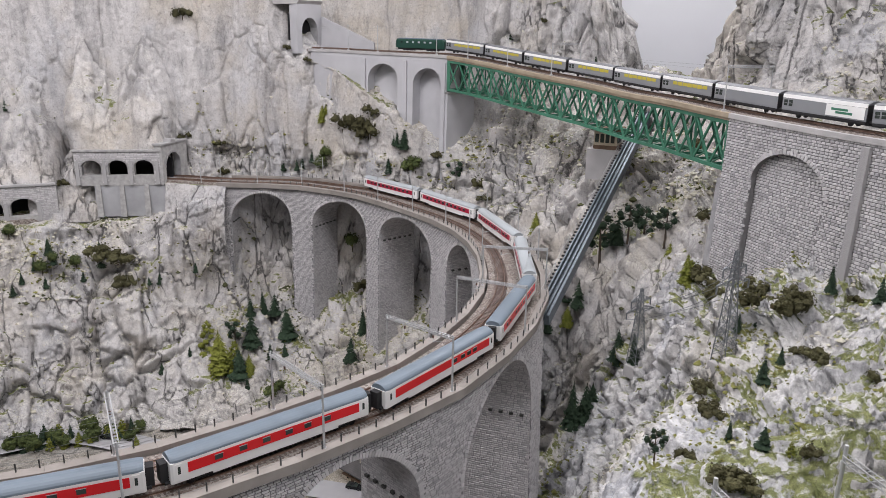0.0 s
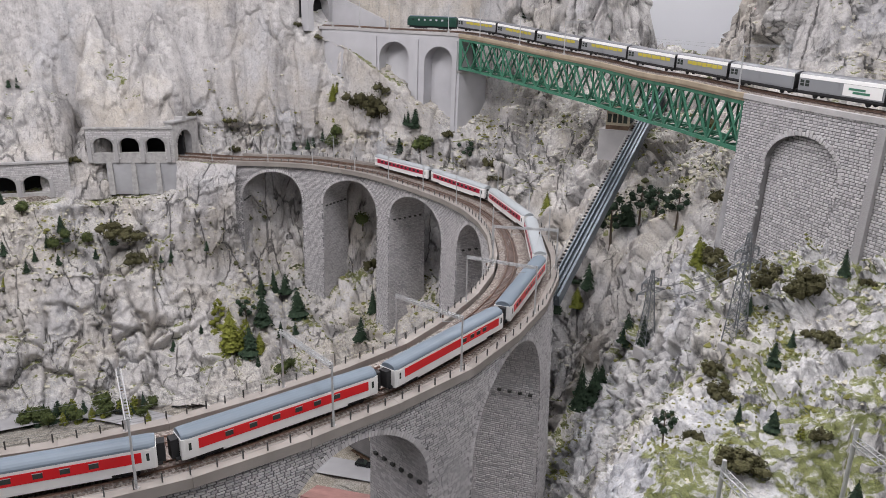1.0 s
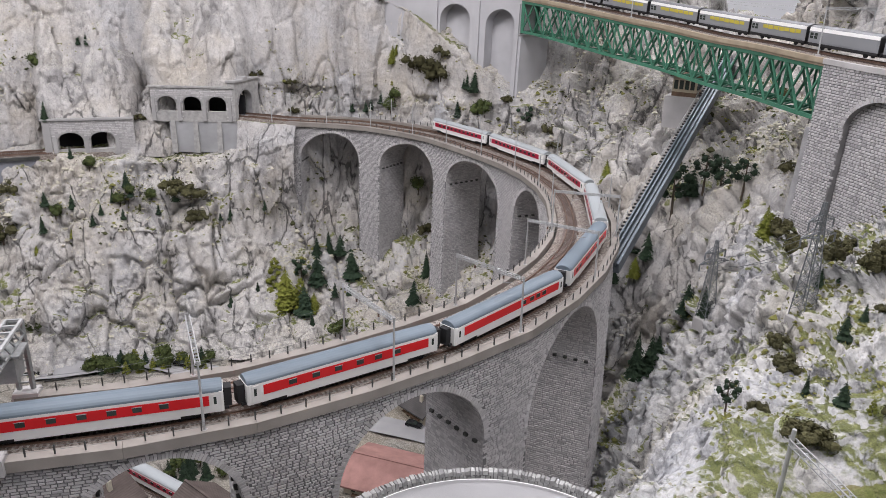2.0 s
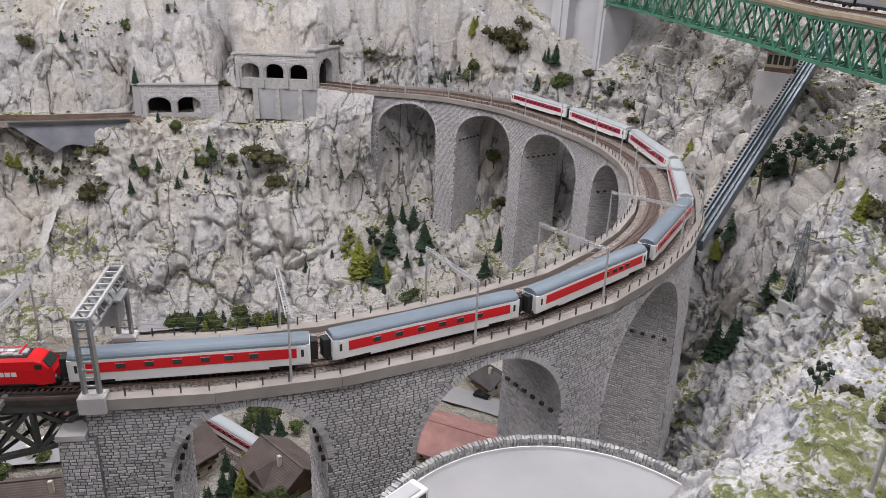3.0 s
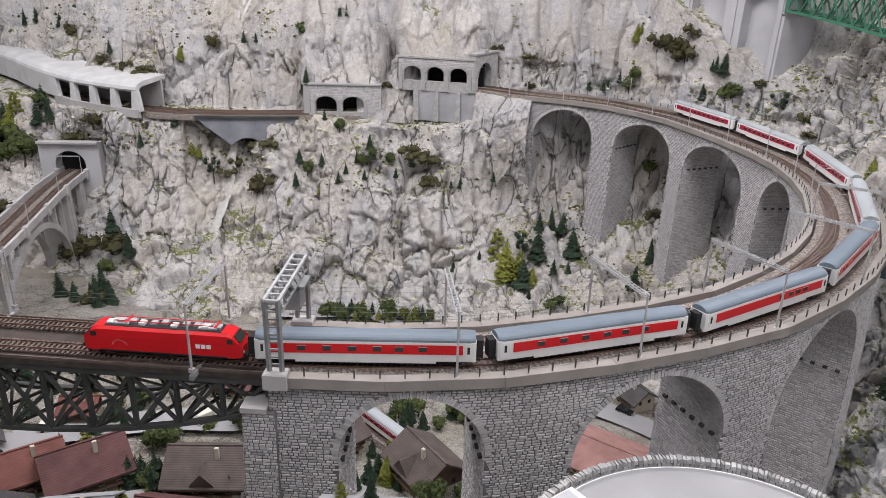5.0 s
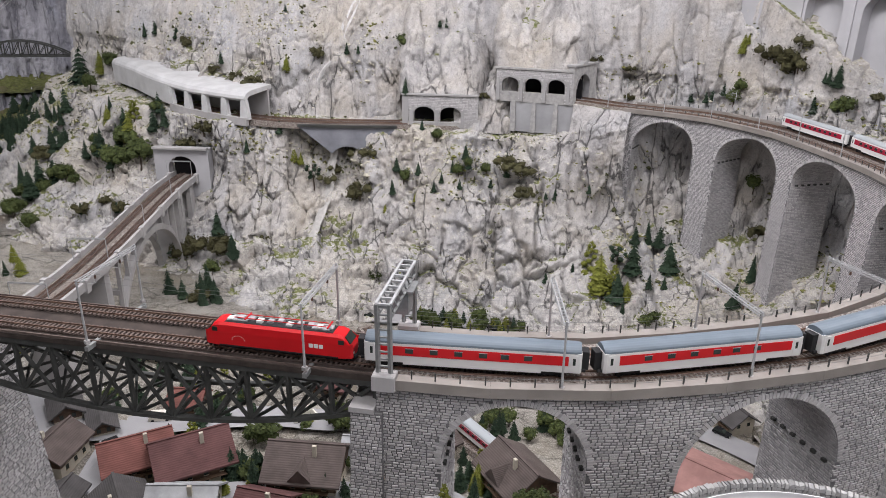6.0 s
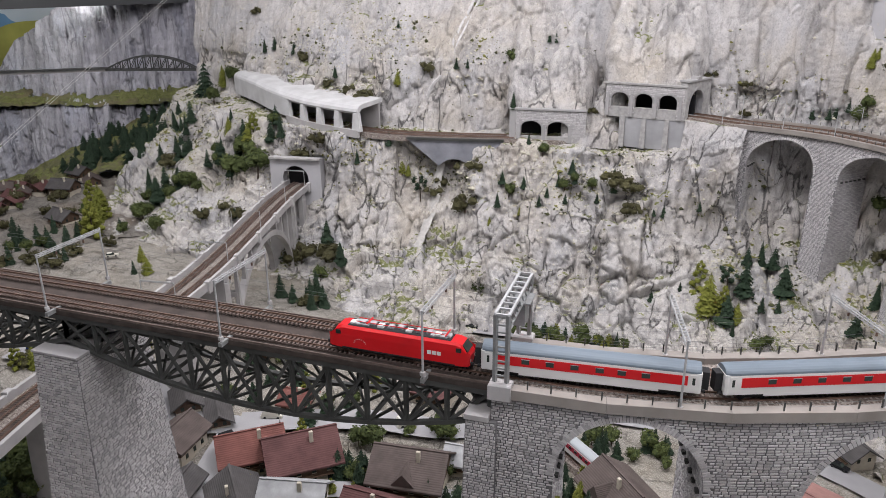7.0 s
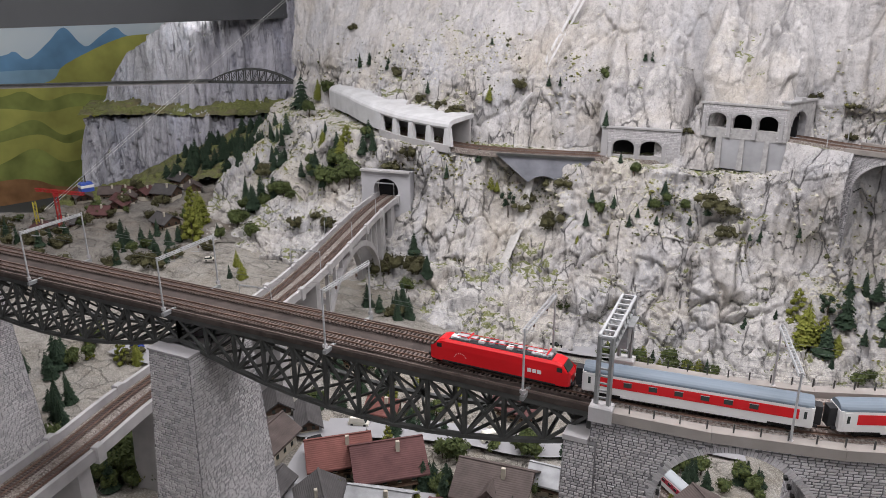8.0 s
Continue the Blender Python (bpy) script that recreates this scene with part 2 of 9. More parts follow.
# ---- building helpers ----
class Shape:
    """Collects vertices and faces of one mesh."""

    def __init__(self):
        self.v, self.f = [], []

    def quad(self, a, b, c, d):
        i = len(self.v)
        self.v += [tuple(a), tuple(b), tuple(c), tuple(d)]
        self.f.append((i, i + 1, i + 2, i + 3))
        return self

    def tri(self, a, b, c):
        i = len(self.v)
        self.v += [tuple(a), tuple(b), tuple(c)]
        self.f.append((i, i + 1, i + 2))
        return self

    def hexa(self, low, high):
        """A block between two quads of corners, both counter-clockwise from outside above."""
        i = len(self.v)
        self.v += [tuple(p) for p in (*low, *high)]
        n = len(low)
        self.f += [tuple(i + k for k in reversed(range(n))), tuple(i + n + k for k in range(n))]
        self.f += [(i + k, i + (k + 1) % n, i + n + (k + 1) % n, i + n + k) for k in range(n)]
        return self

    def box(self, x0, x1, y0, y1, z0, z1):
        return self.hexa([(x0, y0, z0), (x1, y0, z0), (x1, y1, z0), (x0, y1, z0)], [(x0, y0, z1), (x1, y0, z1), (x1, y1, z1), (x0, y1, z1)])

    def tub(self, x0, x1, y0, y1, z0, z1, c):
        """A box with its upper edges chamfered by c."""
        self.hexa([(x0, y0, z0), (x1, y0, z0), (x1, y1, z0), (x0, y1, z0)], [(x0, y0, z1 - c), (x1, y0, z1 - c), (x1, y1, z1 - c), (x0, y1, z1 - c)])
        return self.hexa([(x0, y0, z1 - c), (x1, y0, z1 - c), (x1, y1, z1 - c), (x0, y1, z1 - c)], [(x0 + c, y0 + c, z1), (x1 - c, y0 + c, z1), (x1 - c, y1 - c, z1), (x0 + c, y1 - c, z1)])

    def beam(self, p, q, w, h, up=(0, 0, 1)):
        p, q = Vector(p), Vector(q)
        d = (q - p).normalized()
        s = d.cross(Vector(up))
        if s.length < 1e-4:
            s = d.cross(Vector((0, 1, 0)))
        s.normalize()
        u = s.cross(d)
        s, u = s * w / 2, u * h / 2
        return self.hexa([p - s - u, p + s - u, p + s + u, p - s + u], [q - s - u, q + s - u, q + s + u, q - s + u])

    def tube(self, p, q, r0, r1, n=8):
        p, q = Vector(p), Vector(q)
        d = (q - p).normalized()
        s = d.cross(Vector((0, 0, 1)))
        if s.length < 1e-4:
            s = Vector((1, 0, 0))
        s.normalize()
        u = s.cross(d)
        ring = [(math.cos(2 * math.pi * k / n), math.sin(2 * math.pi * k / n)) for k in range(n)]
        return self.hexa([p + s * a * r0 + u * b * r0 for a, b in ring], [q + s * a * r1 + u * b * r1 for a, b in ring])

    def loft(self, rings, closed=True, caps=True):
        i, n = len(self.v), len(rings[0])
        for r in rings:
            self.v += [tuple(p) for p in r]
        for a in range(len(rings) - 1):
            for k in range(n if closed else n - 1):
                b = (k + 1) % n
                self.f.append((i + a * n + k, i + a * n + b, i + (a + 1) * n + b, i + (a + 1) * n + k))
        if caps and closed:
            self.f += [tuple(i + k for k in reversed(range(n))), tuple(i + (len(rings) - 1) * n + k for k in range(n))]
        return self

    def add(self, other, m):
        i = len(self.v)
        self.v += [tuple(m @ Vector(p)) for p in other.v]
        self.f += [tuple(i + k for k in f) for f in other.f]
        return self

    def mesh(self, name, material, smooth=False):
        me = bpy.data.meshes.new(name)
        me.from_pydata(self.v, [], self.f)
        me.materials.append(material)
        if smooth:
            me.polygons.foreach_set("use_smooth", [True] * len(me.polygons))
        me.update()
        return me


def flip_check(me):
    bm = bmesh.new()
    bm.from_mesh(me)
    bmesh.ops.recalc_face_normals(bm, faces=bm.faces)
    bm.to_mesh(me)
    bm.free()
    return me


def part(name, shape, material, parent=None, label="", smooth=False, fix=True):
    me = shape if isinstance(shape, bpy.types.Mesh) else shape.mesh(name, material, smooth)
    if fix and not isinstance(shape, bpy.types.Mesh):
        flip_check(me)
    ob = new(name, me)
    if parent:
        ob.parent = parent
    return tagged(ob, label) if label else ob


def thing(name, label, category, group="", kind="", m=None):
    ob = new(name)
    ob.empty_display_size = 0.02
    if m is not None:
        ob.matrix_basis = m
    return tagged(ob, label, category, group, kind)


def spline(points, step=0.01):
    """A Catmull-Rom line through points, resampled at even steps: places and unit tangents."""
    P = np.array(points, float)
    P = np.vstack([2 * P[0] - P[1], P, 2 * P[-1] - P[-2]])
    out = []
    for a, b, c, d in zip(P, P[1:], P[2:], P[3:]):
        for t in np.linspace(0, 1, 40, endpoint=False):
            out.append(0.5 * (2 * b + (c - a) * t + (2 * a - 5 * b + 4 * c - d) * t * t + (3 * b - a - 3 * c + d) * t**3))
    out.append(P[-2])
    out = np.array(out)
    s = np.r_[0, np.cumsum(np.linalg.norm(np.diff(out, axis=0), axis=1))]
    n = int(s[-1] / step) + 1
    S = np.linspace(0, s[-1], n)
    Q = np.stack([np.interp(S, s, out[:, k]) for k in range(out.shape[1])], 1)
    return S, Q


class Line:
    """A plan line by arc length: at(s, off, z) is a place off metres to the right of its way."""

    def __init__(self, points, z=1.0):
        self.S, self.Q = spline(points)
        self.T = np.gradient(self.Q[:, :2], axis=0)
        self.T /= np.linalg.norm(self.T, axis=1)[:, None]
        self.z = z
        self.H = self.Q[:, 2] if self.Q.shape[1] > 2 else np.full(len(self.S), z)

        self.step = self.S[1]
        self.rows = [(float(q[0]), float(q[1]), float(h), float(t[0]), float(t[1])) for q, h, t in zip(self.Q, self.H, self.T)]

    def row(self, s):
        u = min(max(s / self.step, 0.0), len(self.rows) - 1.000001)
        i = int(u)
        f = u - i
        return [p * (1 - f) + q * f for p, q in zip(self.rows[i], self.rows[i + 1])]

    def way(self, s):
        *_, a, b = self.row(s)
        k = math.hypot(a, b)
        return (a / k, b / k)

    def at(self, s, off=0.0, z=None):
        x, y, h, a, b = self.row(s)
        k = math.hypot(a, b)
        return Vector((x + b / k * off, y - a / k * off, h if z is None else z + h - self.z))

    def near(self, x, y):
        return float(self.S[((self.Q[:, :2] - (x, y)) ** 2).sum(1).argmin()])

    def put(self, s, off=0.0, z=None):
        t = self.way(s)
        return Matrix.Translation(self.at(s, off, z)) @ Matrix.Rotation(math.atan2(t[1], t[0]), 4, "Z")


# numpy noise for the relief of rock and ground
rng = np.random.RandomState(5)
LATTICE = rng.rand(32, 32, 32)


def vnoise(x, y, z):
    xi, yi, zi = np.floor(x).astype(int), np.floor(y).astype(int), np.floor(z).astype(int)
    fx, fy, fz = x - xi, y - yi, z - zi
    fx, fy, fz = (f * f * f * (f * (f * 6 - 15) + 10) for f in (fx, fy, fz))
    out = 0
    for a in (0, 1):
        for b in (0, 1):
            for c in (0, 1):
                w = (fx if a else 1 - fx) * (fy if b else 1 - fy) * (fz if c else 1 - fz)
                out = out + w * LATTICE[(xi + a) % 32, (yi + b) % 32, (zi + c) % 32]
    return out * 2 - 1


def fractal(x, y, z, octaves=4, gain=0.5, ridged=False):
    out, amp, f = 0, 1.0, 1.0
    for k in range(octaves):
        n = vnoise(x * f + 17 * k, y * f + 5 * k, z * f + 29 * k)
        out = out + amp * ((1 - 2 * np.abs(n)) if ridged else n)
        amp, f = amp * gain, f * 2.03
    return out


def facets(x, y, z, seed=0):
    """Blocky relief: each cell a tilted facet with a step to its neighbours, and how far the joint between cells lies."""
    xi, yi, zi = np.floor(x).astype(int), np.floor(y).astype(int), np.floor(z).astype(int)
    best, second = np.full(x.shape, 9.0), np.full(x.shape, 9.0)
    val = np.zeros(x.shape)
    for a in (-1, 0, 1):
        for b in (-1, 0, 1):
            for c in (-1, 0, 1):
                i, j, k = (xi + a + seed) % 32, (yi + b) % 32, (zi + c) % 32
                ox, oy, oz = LATTICE[i, j, k], LATTICE[j, k, i], LATTICE[k, i, j]
                dx, dy, dz = x - xi - a - ox, y - yi - b - oy, z - zi - c - oz
                d = dx * dx + dy * dy + dz * dz
                tilt = 0.8 * ((ox - 0.5) * dx + (oy - 0.5) * dy + (oz - 0.5) * dz) + LATTICE[i, k, j] - 0.5
                sel = d < best
                second = np.where(sel, best, np.minimum(second, d))
                best = np.where(sel, d, best)
                val = np.where(sel, tilt, val)
    return val, np.sqrt(second) - np.sqrt(best)


def sheet(name, P, material, big=0.03, mid=0.012, small=0.004, tall=0.5, keep=None, seed=0.0, crack=0.0, fine=1.0, dip=0.0):
    """A rock surface from a grid of places, pushed out along its normals by relief at four sizes and cut by joints."""
    du, dv = np.gradient(P, axis=1), np.gradient(P, axis=0)
    N = np.cross(du, dv)
    N /= np.linalg.norm(N, axis=2)[..., None] + 1e-9
    x, y, z = P[..., 0] + seed, P[..., 1] + seed, P[..., 2] + dip * P[..., 0]
    wx, wy, wz = (0.015 * fractal(x * 13 + k, y * 13 + 2 * k, z * 13 * tall - k, 3) for k in (0.0, 7.3, 15.1))
    X, Y, Z = x + wx, y + wy, z + wz / max(tall, 0.3)
    f1, e1 = facets(X * 8.5 * fine, Y * 8.5 * fine, Z * 8.5 * fine * tall)
    f2, e2 = facets(X * 25 * fine, Y * 25 * fine, Z * 25 * fine * min(1, tall * 1.5), 7)
    f3, e3 = facets(X * 62 * fine, Y * 62 * fine, Z * 62 * fine * min(1, tall * 2), 11)
    d = big * 0.6 * fractal(x * 4, y * 4, z * 4 * tall, 2, 0.45)
    d = d + big * 1.25 * f1 + mid * 1.8 * f2 + small * 2.0 * f3 + small * 0.5 * fractal(x * 110, y * 110, z * 110, 2)
    if crack:
        where = np.clip(fractal(x * 3 + 9, y * 3, z * 3, 2) * 1.6 + 0.55, 0, 1)
        d = d - crack * np.exp(-((e1 / 0.05) ** 2)) * where
        there = np.clip(fractal(x * 6 + 2, y * 6, z * 6, 2) * 2 + 0.3, 0, 1)
        d = d - crack * 0.42 * np.exp(-((e2 / 0.12) ** 2)) * there
    if keep is not None:
        d = d * keep + (1 - keep) * (small * 0.7 * fractal(x * 60, y * 60, z * 60, 3) + big * 0.22 * fractal(x * 9, y * 9, z * 9 * tall, 3))
    Q = P + N * d[..., None]
    nv, nu = P.shape[:2]
    me = bpy.data.meshes.new(name)
    idx = np.arange(nu * nv).reshape(nv, nu)
    F = np.stack([idx[:-1, :-1], idx[:-1, 1:], idx[1:, 1:], idx[1:, :-1]], -1).reshape(-1, 4)
    me.vertices.add(nu * nv)
    me.vertices.foreach_set("co", Q.reshape(-1).astype(np.float32))
    me.loops.add(len(F) * 4)
    me.loops.foreach_set("vertex_index", F.reshape(-1).astype(np.int32))
    me.polygons.add(len(F))
    me.polygons.foreach_set("loop_start", np.arange(0, len(F) * 4, 4, dtype=np.int32))
    me.update(calc_edges=True)
    me.materials.append(material)
    SURFACES.append(Q.reshape(-1, 3))
    return new(name, me), Q


SURFACES = []


def interp_grid(us, vs, Z, u, v):
    """Smooth bilinear interpolation of a small table over the plan."""
    def place(a, q):
        i = np.clip(np.searchsorted(a, q) - 1, 0, len(a) - 2)
        f = np.clip((q - a[i]) / (a[i + 1] - a[i]), 0, 1)
        return i, f
    (i, f), (j, g) = place(np.array(us), u), place(np.array(vs), v)
    Z = np.array(Z)
    return (Z[j, i] * (1 - f) + Z[j, i + 1] * f) * (1 - g) + (Z[j + 1, i] * (1 - f) + Z[j + 1, i + 1] * f) * g


def soften(A, times):
    for _ in range(times):
        B = np.pad(A, ((1, 1), (1, 1)) + ((0, 0),) * (A.ndim - 2), mode="edge")
        A = (B[:-2, 1:-1] + B[2:, 1:-1] + B[1:-1, :-2] + B[1:-1, 2:] + 2 * B[1:-1, 1:-1]) / 6
    return A

# ---- the rock scenery ----
# upright profiles of the long back cliff, from its foot to its top: x, y, z
PROFILES = [
    [(-3.65, 1.42, .3), (-3.9, 1.75, .42), (-4.08, 1.98, .55), (-4.2, 2.18, .68), (-4.25, 2.36, .84), (-4.2, 2.5, .9), (-4.25, 2.55, 1.2), (-4.25, 2.62, 1.6), (-4.275, 2.71, 1.95), (-4.3, 2.8, 2.3)],
    [(-3.0, 1.40, .25), (-3.08, 1.66, .4), (-3.15, 1.95, .55), (-3.15, 2.08, .69), (-3.15, 2.17, .855), (-3.15, 2.42, .875), (-3.15, 2.5, 1.15), (-3.2, 2.7, 1.5), (-3.2, 2.825, 1.9), (-3.2, 2.95, 2.3)],
    [(-2.46, 1.90, .2), (-2.56, 2.07, .38), (-2.61, 2.14, .58), (-2.62, 2.15, .72), (-2.6, 2.19, .85), (-2.6, 2.39, .862), (-2.6, 2.48, 1.15), (-2.6, 2.7, 1.5), (-2.6, 2.825, 1.9), (-2.6, 2.95, 2.3)],
    [(-2.12, 1.76, .2), (-2.24, 2.11, .4), (-2.3, 2.24, .6), (-2.31, 2.275, .735), (-2.3, 2.31, .847), (-2.3, 2.51, .862), (-2.3, 2.585, 1.15), (-2.3, 2.77, 1.5), (-2.3, 2.873, 1.9), (-2.3, 2.975, 2.3)],
    [(-1.88, 1.84, .2), (-1.96, 2.24, .42), (-2.03, 2.42, .62), (-2.05, 2.51, .75), (-2.06, 2.53, .83), (-2.04, 2.64, .855), (-2, 2.69, 1.15), (-2, 2.84, 1.5), (-2, 2.92, 1.9), (-2, 3, 2.3)],
    [(-1.73, 1.98, .2), (-1.79, 2.30, .42), (-1.825, 2.402, .623), (-1.825, 2.463, .754), (-1.825, 2.525, .857), (-1.825, 2.742, .875), (-1.825, 2.792, 1.139), (-1.825, 2.896, 1.5), (-1.825, 2.962, 1.9), (-1.825, 3.028, 2.3)],
    [(-1.45, 2.26, .2), (-1.47, 2.41, .42), (-1.5, 2.48, .63), (-1.5, 2.6, .75), (-1.5, 2.69, .84), (-1.5, 2.95, .9), (-1.5, 2.98, 1.12), (-1.5, 3, 1.5), (-1.5, 3.04, 1.9), (-1.5, 3.08, 2.3)],
    [(-1.22, 2.32, .2), (-1.22, 2.5, .42), (-1.22, 2.62, .6), (-1.22, 2.7, .76), (-1.22, 2.77, .87), (-1.22, 2.97, .9), (-1.22, 3, 1.12), (-1.22, 3.05, 1.5), (-1.22, 3.1, 1.9), (-1.22, 3.15, 2.3)],
    [(-1.02, 2.36, .2), (-1.02, 2.58, .42), (-1.02, 2.74, .56), (-1.02, 2.775, .8), (-1.02, 2.765, .95), (-1.02, 3, .975), (-1.02, 3.06, 1.12), (-1.02, 3.12, 1.5), (-1.02, 3.185, 1.9), (-1.02, 3.25, 2.3)],
    [(-.85, 2.36, .2), (-.85, 2.6, .36), (-.85, 2.78, .48), (-.85, 2.98, .62), (-.85, 3.03, .9), (-.85, 3.05, .975), (-.85, 3.04, 1.16), (-.85, 3.06, 1.46), (-.85, 3.1, 1.66), (-.85, 3.25, 2.3)],
    [(-.64, 2.3, .2), (-.64, 2.55, .35), (-.64, 2.73, .46), (-.64, 2.95, .6), (-.64, 3, .9), (-.64, 3.01, .975), (-.64, 3.03, 1.2), (-.64, 3.06, 1.45), (-.64, 3.26, 1.5), (-.64, 3.42, 2.3)],
    [(-.45, 2.22, .2), (-.45, 2.48, .34), (-.45, 2.66, .45), (-.45, 2.9, .58), (-.45, 2.94, .9), (-.45, 2.92, .975), (-.45, 2.95, 1.17), (-.45, 2.96, 1.34), (-.45, 3.24, 1.43), (-.45, 3.4, 2.3)],
    [(-.13, 2.08, .2), (-.13, 2.33, .34), (-.13, 2.53, .46), (-.13, 2.72, .62), (-.13, 2.76, .9), (-.13, 2.78, .975), (-.13, 2.82, 1.07), (-.13, 2.84, 1.12), (-.13, 3.1, 1.24), (-.13, 3.25, 2.3)],
    [(.02, 2, .2), (0, 2.25, .34), (0, 2.45, .46), (0, 2.64, .62), (0, 2.7, .9), (0, 2.74, .975), (0, 2.86, 1.08), (0, 2.96, 1.22), (0, 3.04, 1.45), (0, 3.15, 2.3)],
    [(.26, 1.75, .3), (.28, 1.92, .5), (.3, 2.06, .66), (.32, 2.24, .86), (.34, 2.42, 1.06), (.36, 2.52, 1.14), (.36, 2.64, 1.28), (.36, 2.82, 1.5), (.36, 2.91, 1.9), (.36, 3, 2.3)],
    [(.34, 1.62, .35), (.36, 1.74, .55), (.4, 1.87, .73), (.43, 2.1, .92), (.46, 2.33, 1.07), (.48, 2.46, 1.15), (.5, 2.58, 1.26), (.52, 2.72, 1.38), (.54, 2.835, 1.4), (.56, 2.95, 1.42)],
    [(.42, 1.56, .45), (.48, 1.68, .72), (.56, 1.8, 1), (.62, 1.98, 1.1), (.66, 2.15, 1.16), (.7, 2.3, 1.22), (.72, 2.42, 1.3), (.74, 2.55, 1.38), (.76, 2.675, 1.4), (.78, 2.8, 1.42)],
    [(.6, 1.52, .7), (.66, 1.62, .95), (.74, 1.72, 1.12), (.8, 1.86, 1.22), (.84, 2, 1.3), (.88, 2.12, 1.38), (.9, 2.22, 1.48), (.88, 2.34, 1.66), (.87, 2.42, 1.98), (.86, 2.5, 2.3)],
    [(1.3, 1.2, .9), (1.3, 1.3, 1.05), (1.3, 1.4, 1.2), (1.3, 1.55, 1.3), (1.3, 1.65, 1.36), (1.3, 1.75, 1.4), (1.3, 1.85, 1.5), (1.3, 1.95, 1.7), (1.3, 2.025, 2), (1.3, 2.1, 2.3)],
]
K = np.array(PROFILES)


def stretch_rows(A, n, weights):
    """Resample the first axis of A evenly, with more steps where weights say so."""
    s = np.r_[0, np.cumsum(weights)]
    q = np.linspace(0, s[-1], n)
    i = np.clip(np.searchsorted(s, q, side="right") - 1, 0, len(s) - 2)
    f = ((q - s[i]) / (s[i + 1] - s[i]))[:, None, None]
    f = f * 0.6 + 0.4 * f * f * (3 - 2 * f)
    return A[i] * (1 - f) + A[i + 1] * f


along = np.linalg.norm(np.diff(K[:, 4], axis=0), axis=1)
upward = np.linalg.norm(np.diff(K[5], axis=0), axis=1)
KU = stretch_rows(K, 1080, along)
KV = np.swapaxes(stretch_rows(np.swapaxes(KU, 0, 1), 440, upward), 0, 1)
KV = soften(np.swapaxes(KV, 0, 1), 2)
calm = np.ones(KV.shape[:2])
# the ledge that carries the lines lies flatter
ledge = (np.abs(KV[..., 2] - 0.92) < 0.09) & (KV[..., 0] < 0.0)
calm = np.where(ledge, 0.35, calm)
# smooth plaster wash high up, and quiet rock round the lower tunnel mouth
calm = np.where((KV[..., 2] > 1.1) & (KV[..., 0] < .0), .30 + .25 * np.clip(fractal(KV[..., 0] * 3, KV[..., 1] * 3, KV[..., 2] * 3, 2), -1, 1), calm)
mouth = np.exp(-((KV[..., 0] + 2.76) / .15) ** 2 - ((KV[..., 2] - .64) / .12) ** 2)
KV[..., 1] += .13 * mouth
calm = soften(np.where(KV[..., 0] > .05, 1.25, calm) * (1 - .8 * mouth), 6)
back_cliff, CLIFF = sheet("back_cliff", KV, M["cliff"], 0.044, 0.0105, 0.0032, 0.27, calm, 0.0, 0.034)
tagged(back_cliff, "pale grey cast rock cliff with clefts and ledges", "cliff", kind="structure")

# hillside of white crags beside the gorge: heights over the plan
HX = [.00, .12, .22, .35, .50, .65, .80, 1.30]
HY = [.30, .80, .95, 1.10, 1.30, 1.50, 1.70, 1.95]
HZ = [
    [.80, .84, .90, .93, .94, .95, .96, .98],
    [.80, .84, .91, .94, .95, .96, .98, 1.05],
    [.50, .82, .95, .98, .965, .96, .98, 1.05],
    [.25, .50, .78, .97, 1.02, 1.10, 1.21, 1.36],
    [.22, .30, .56, .86, 1.01, 1.11, 1.25, 1.38],
    [.20, .28, .46, .71, .98, 1.17, 1.29, 1.40],
    [.20, .28, .45, .64, .97, 1.10, 1.22, 1.36],
    [.20, .28, .46, .66, .98, 1.08, 1.18, 1.36],
]
gx, gy = np.meshgrid(np.linspace(.0, 1.3, 460), np.linspace(.3, 1.95, 520))
hill = np.stack([gx, gy, soften(interp_grid(HX, HY, HZ, gx, gy), 14)], -1)
worn = soften(np.clip((gy - .95) / .45 + .35 * fractal(gx * 5, gy * 5, gx * 0, 2), .30, 1.0), 4)
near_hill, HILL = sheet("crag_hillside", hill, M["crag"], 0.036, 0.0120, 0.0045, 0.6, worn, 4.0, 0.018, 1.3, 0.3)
tagged(near_hill, "white rocky hillside with patches of green flock", "hillside", kind="structure")

# valley floor
vx, vy = np.meshgrid(np.linspace(-3.32, .5, 190), np.linspace(-.6, 2.6, 160))


def floor_height(x, y):
    z = 0.30 - 0.10 * np.clip((y - 1.5) / 0.6, 0, 1)
    z = z + 0.10 * np.clip((-2.4 - x) / 1.2, 0, 1)
    return z


vz = floor_height(vx, vy) + 0.006 * fractal(vx * 4, vy * 4, vx * 0, 3)
M["meadow"] = rock("valley_ground", (0.33, 0.31, 0.28), (0.17, 0.155, 0.13), (0.24, 0.20, 0.14), -0.30, 0.3, 1.0, 9.0)
valley, VALLEY = sheet("valley_ground", np.stack([vx, vy, vz], -1), M["meadow"], 0.004, 0.003, 0.0015, 1.0)
tagged(valley, "valley floor of gravel and grass flock", "ground", kind="structure")


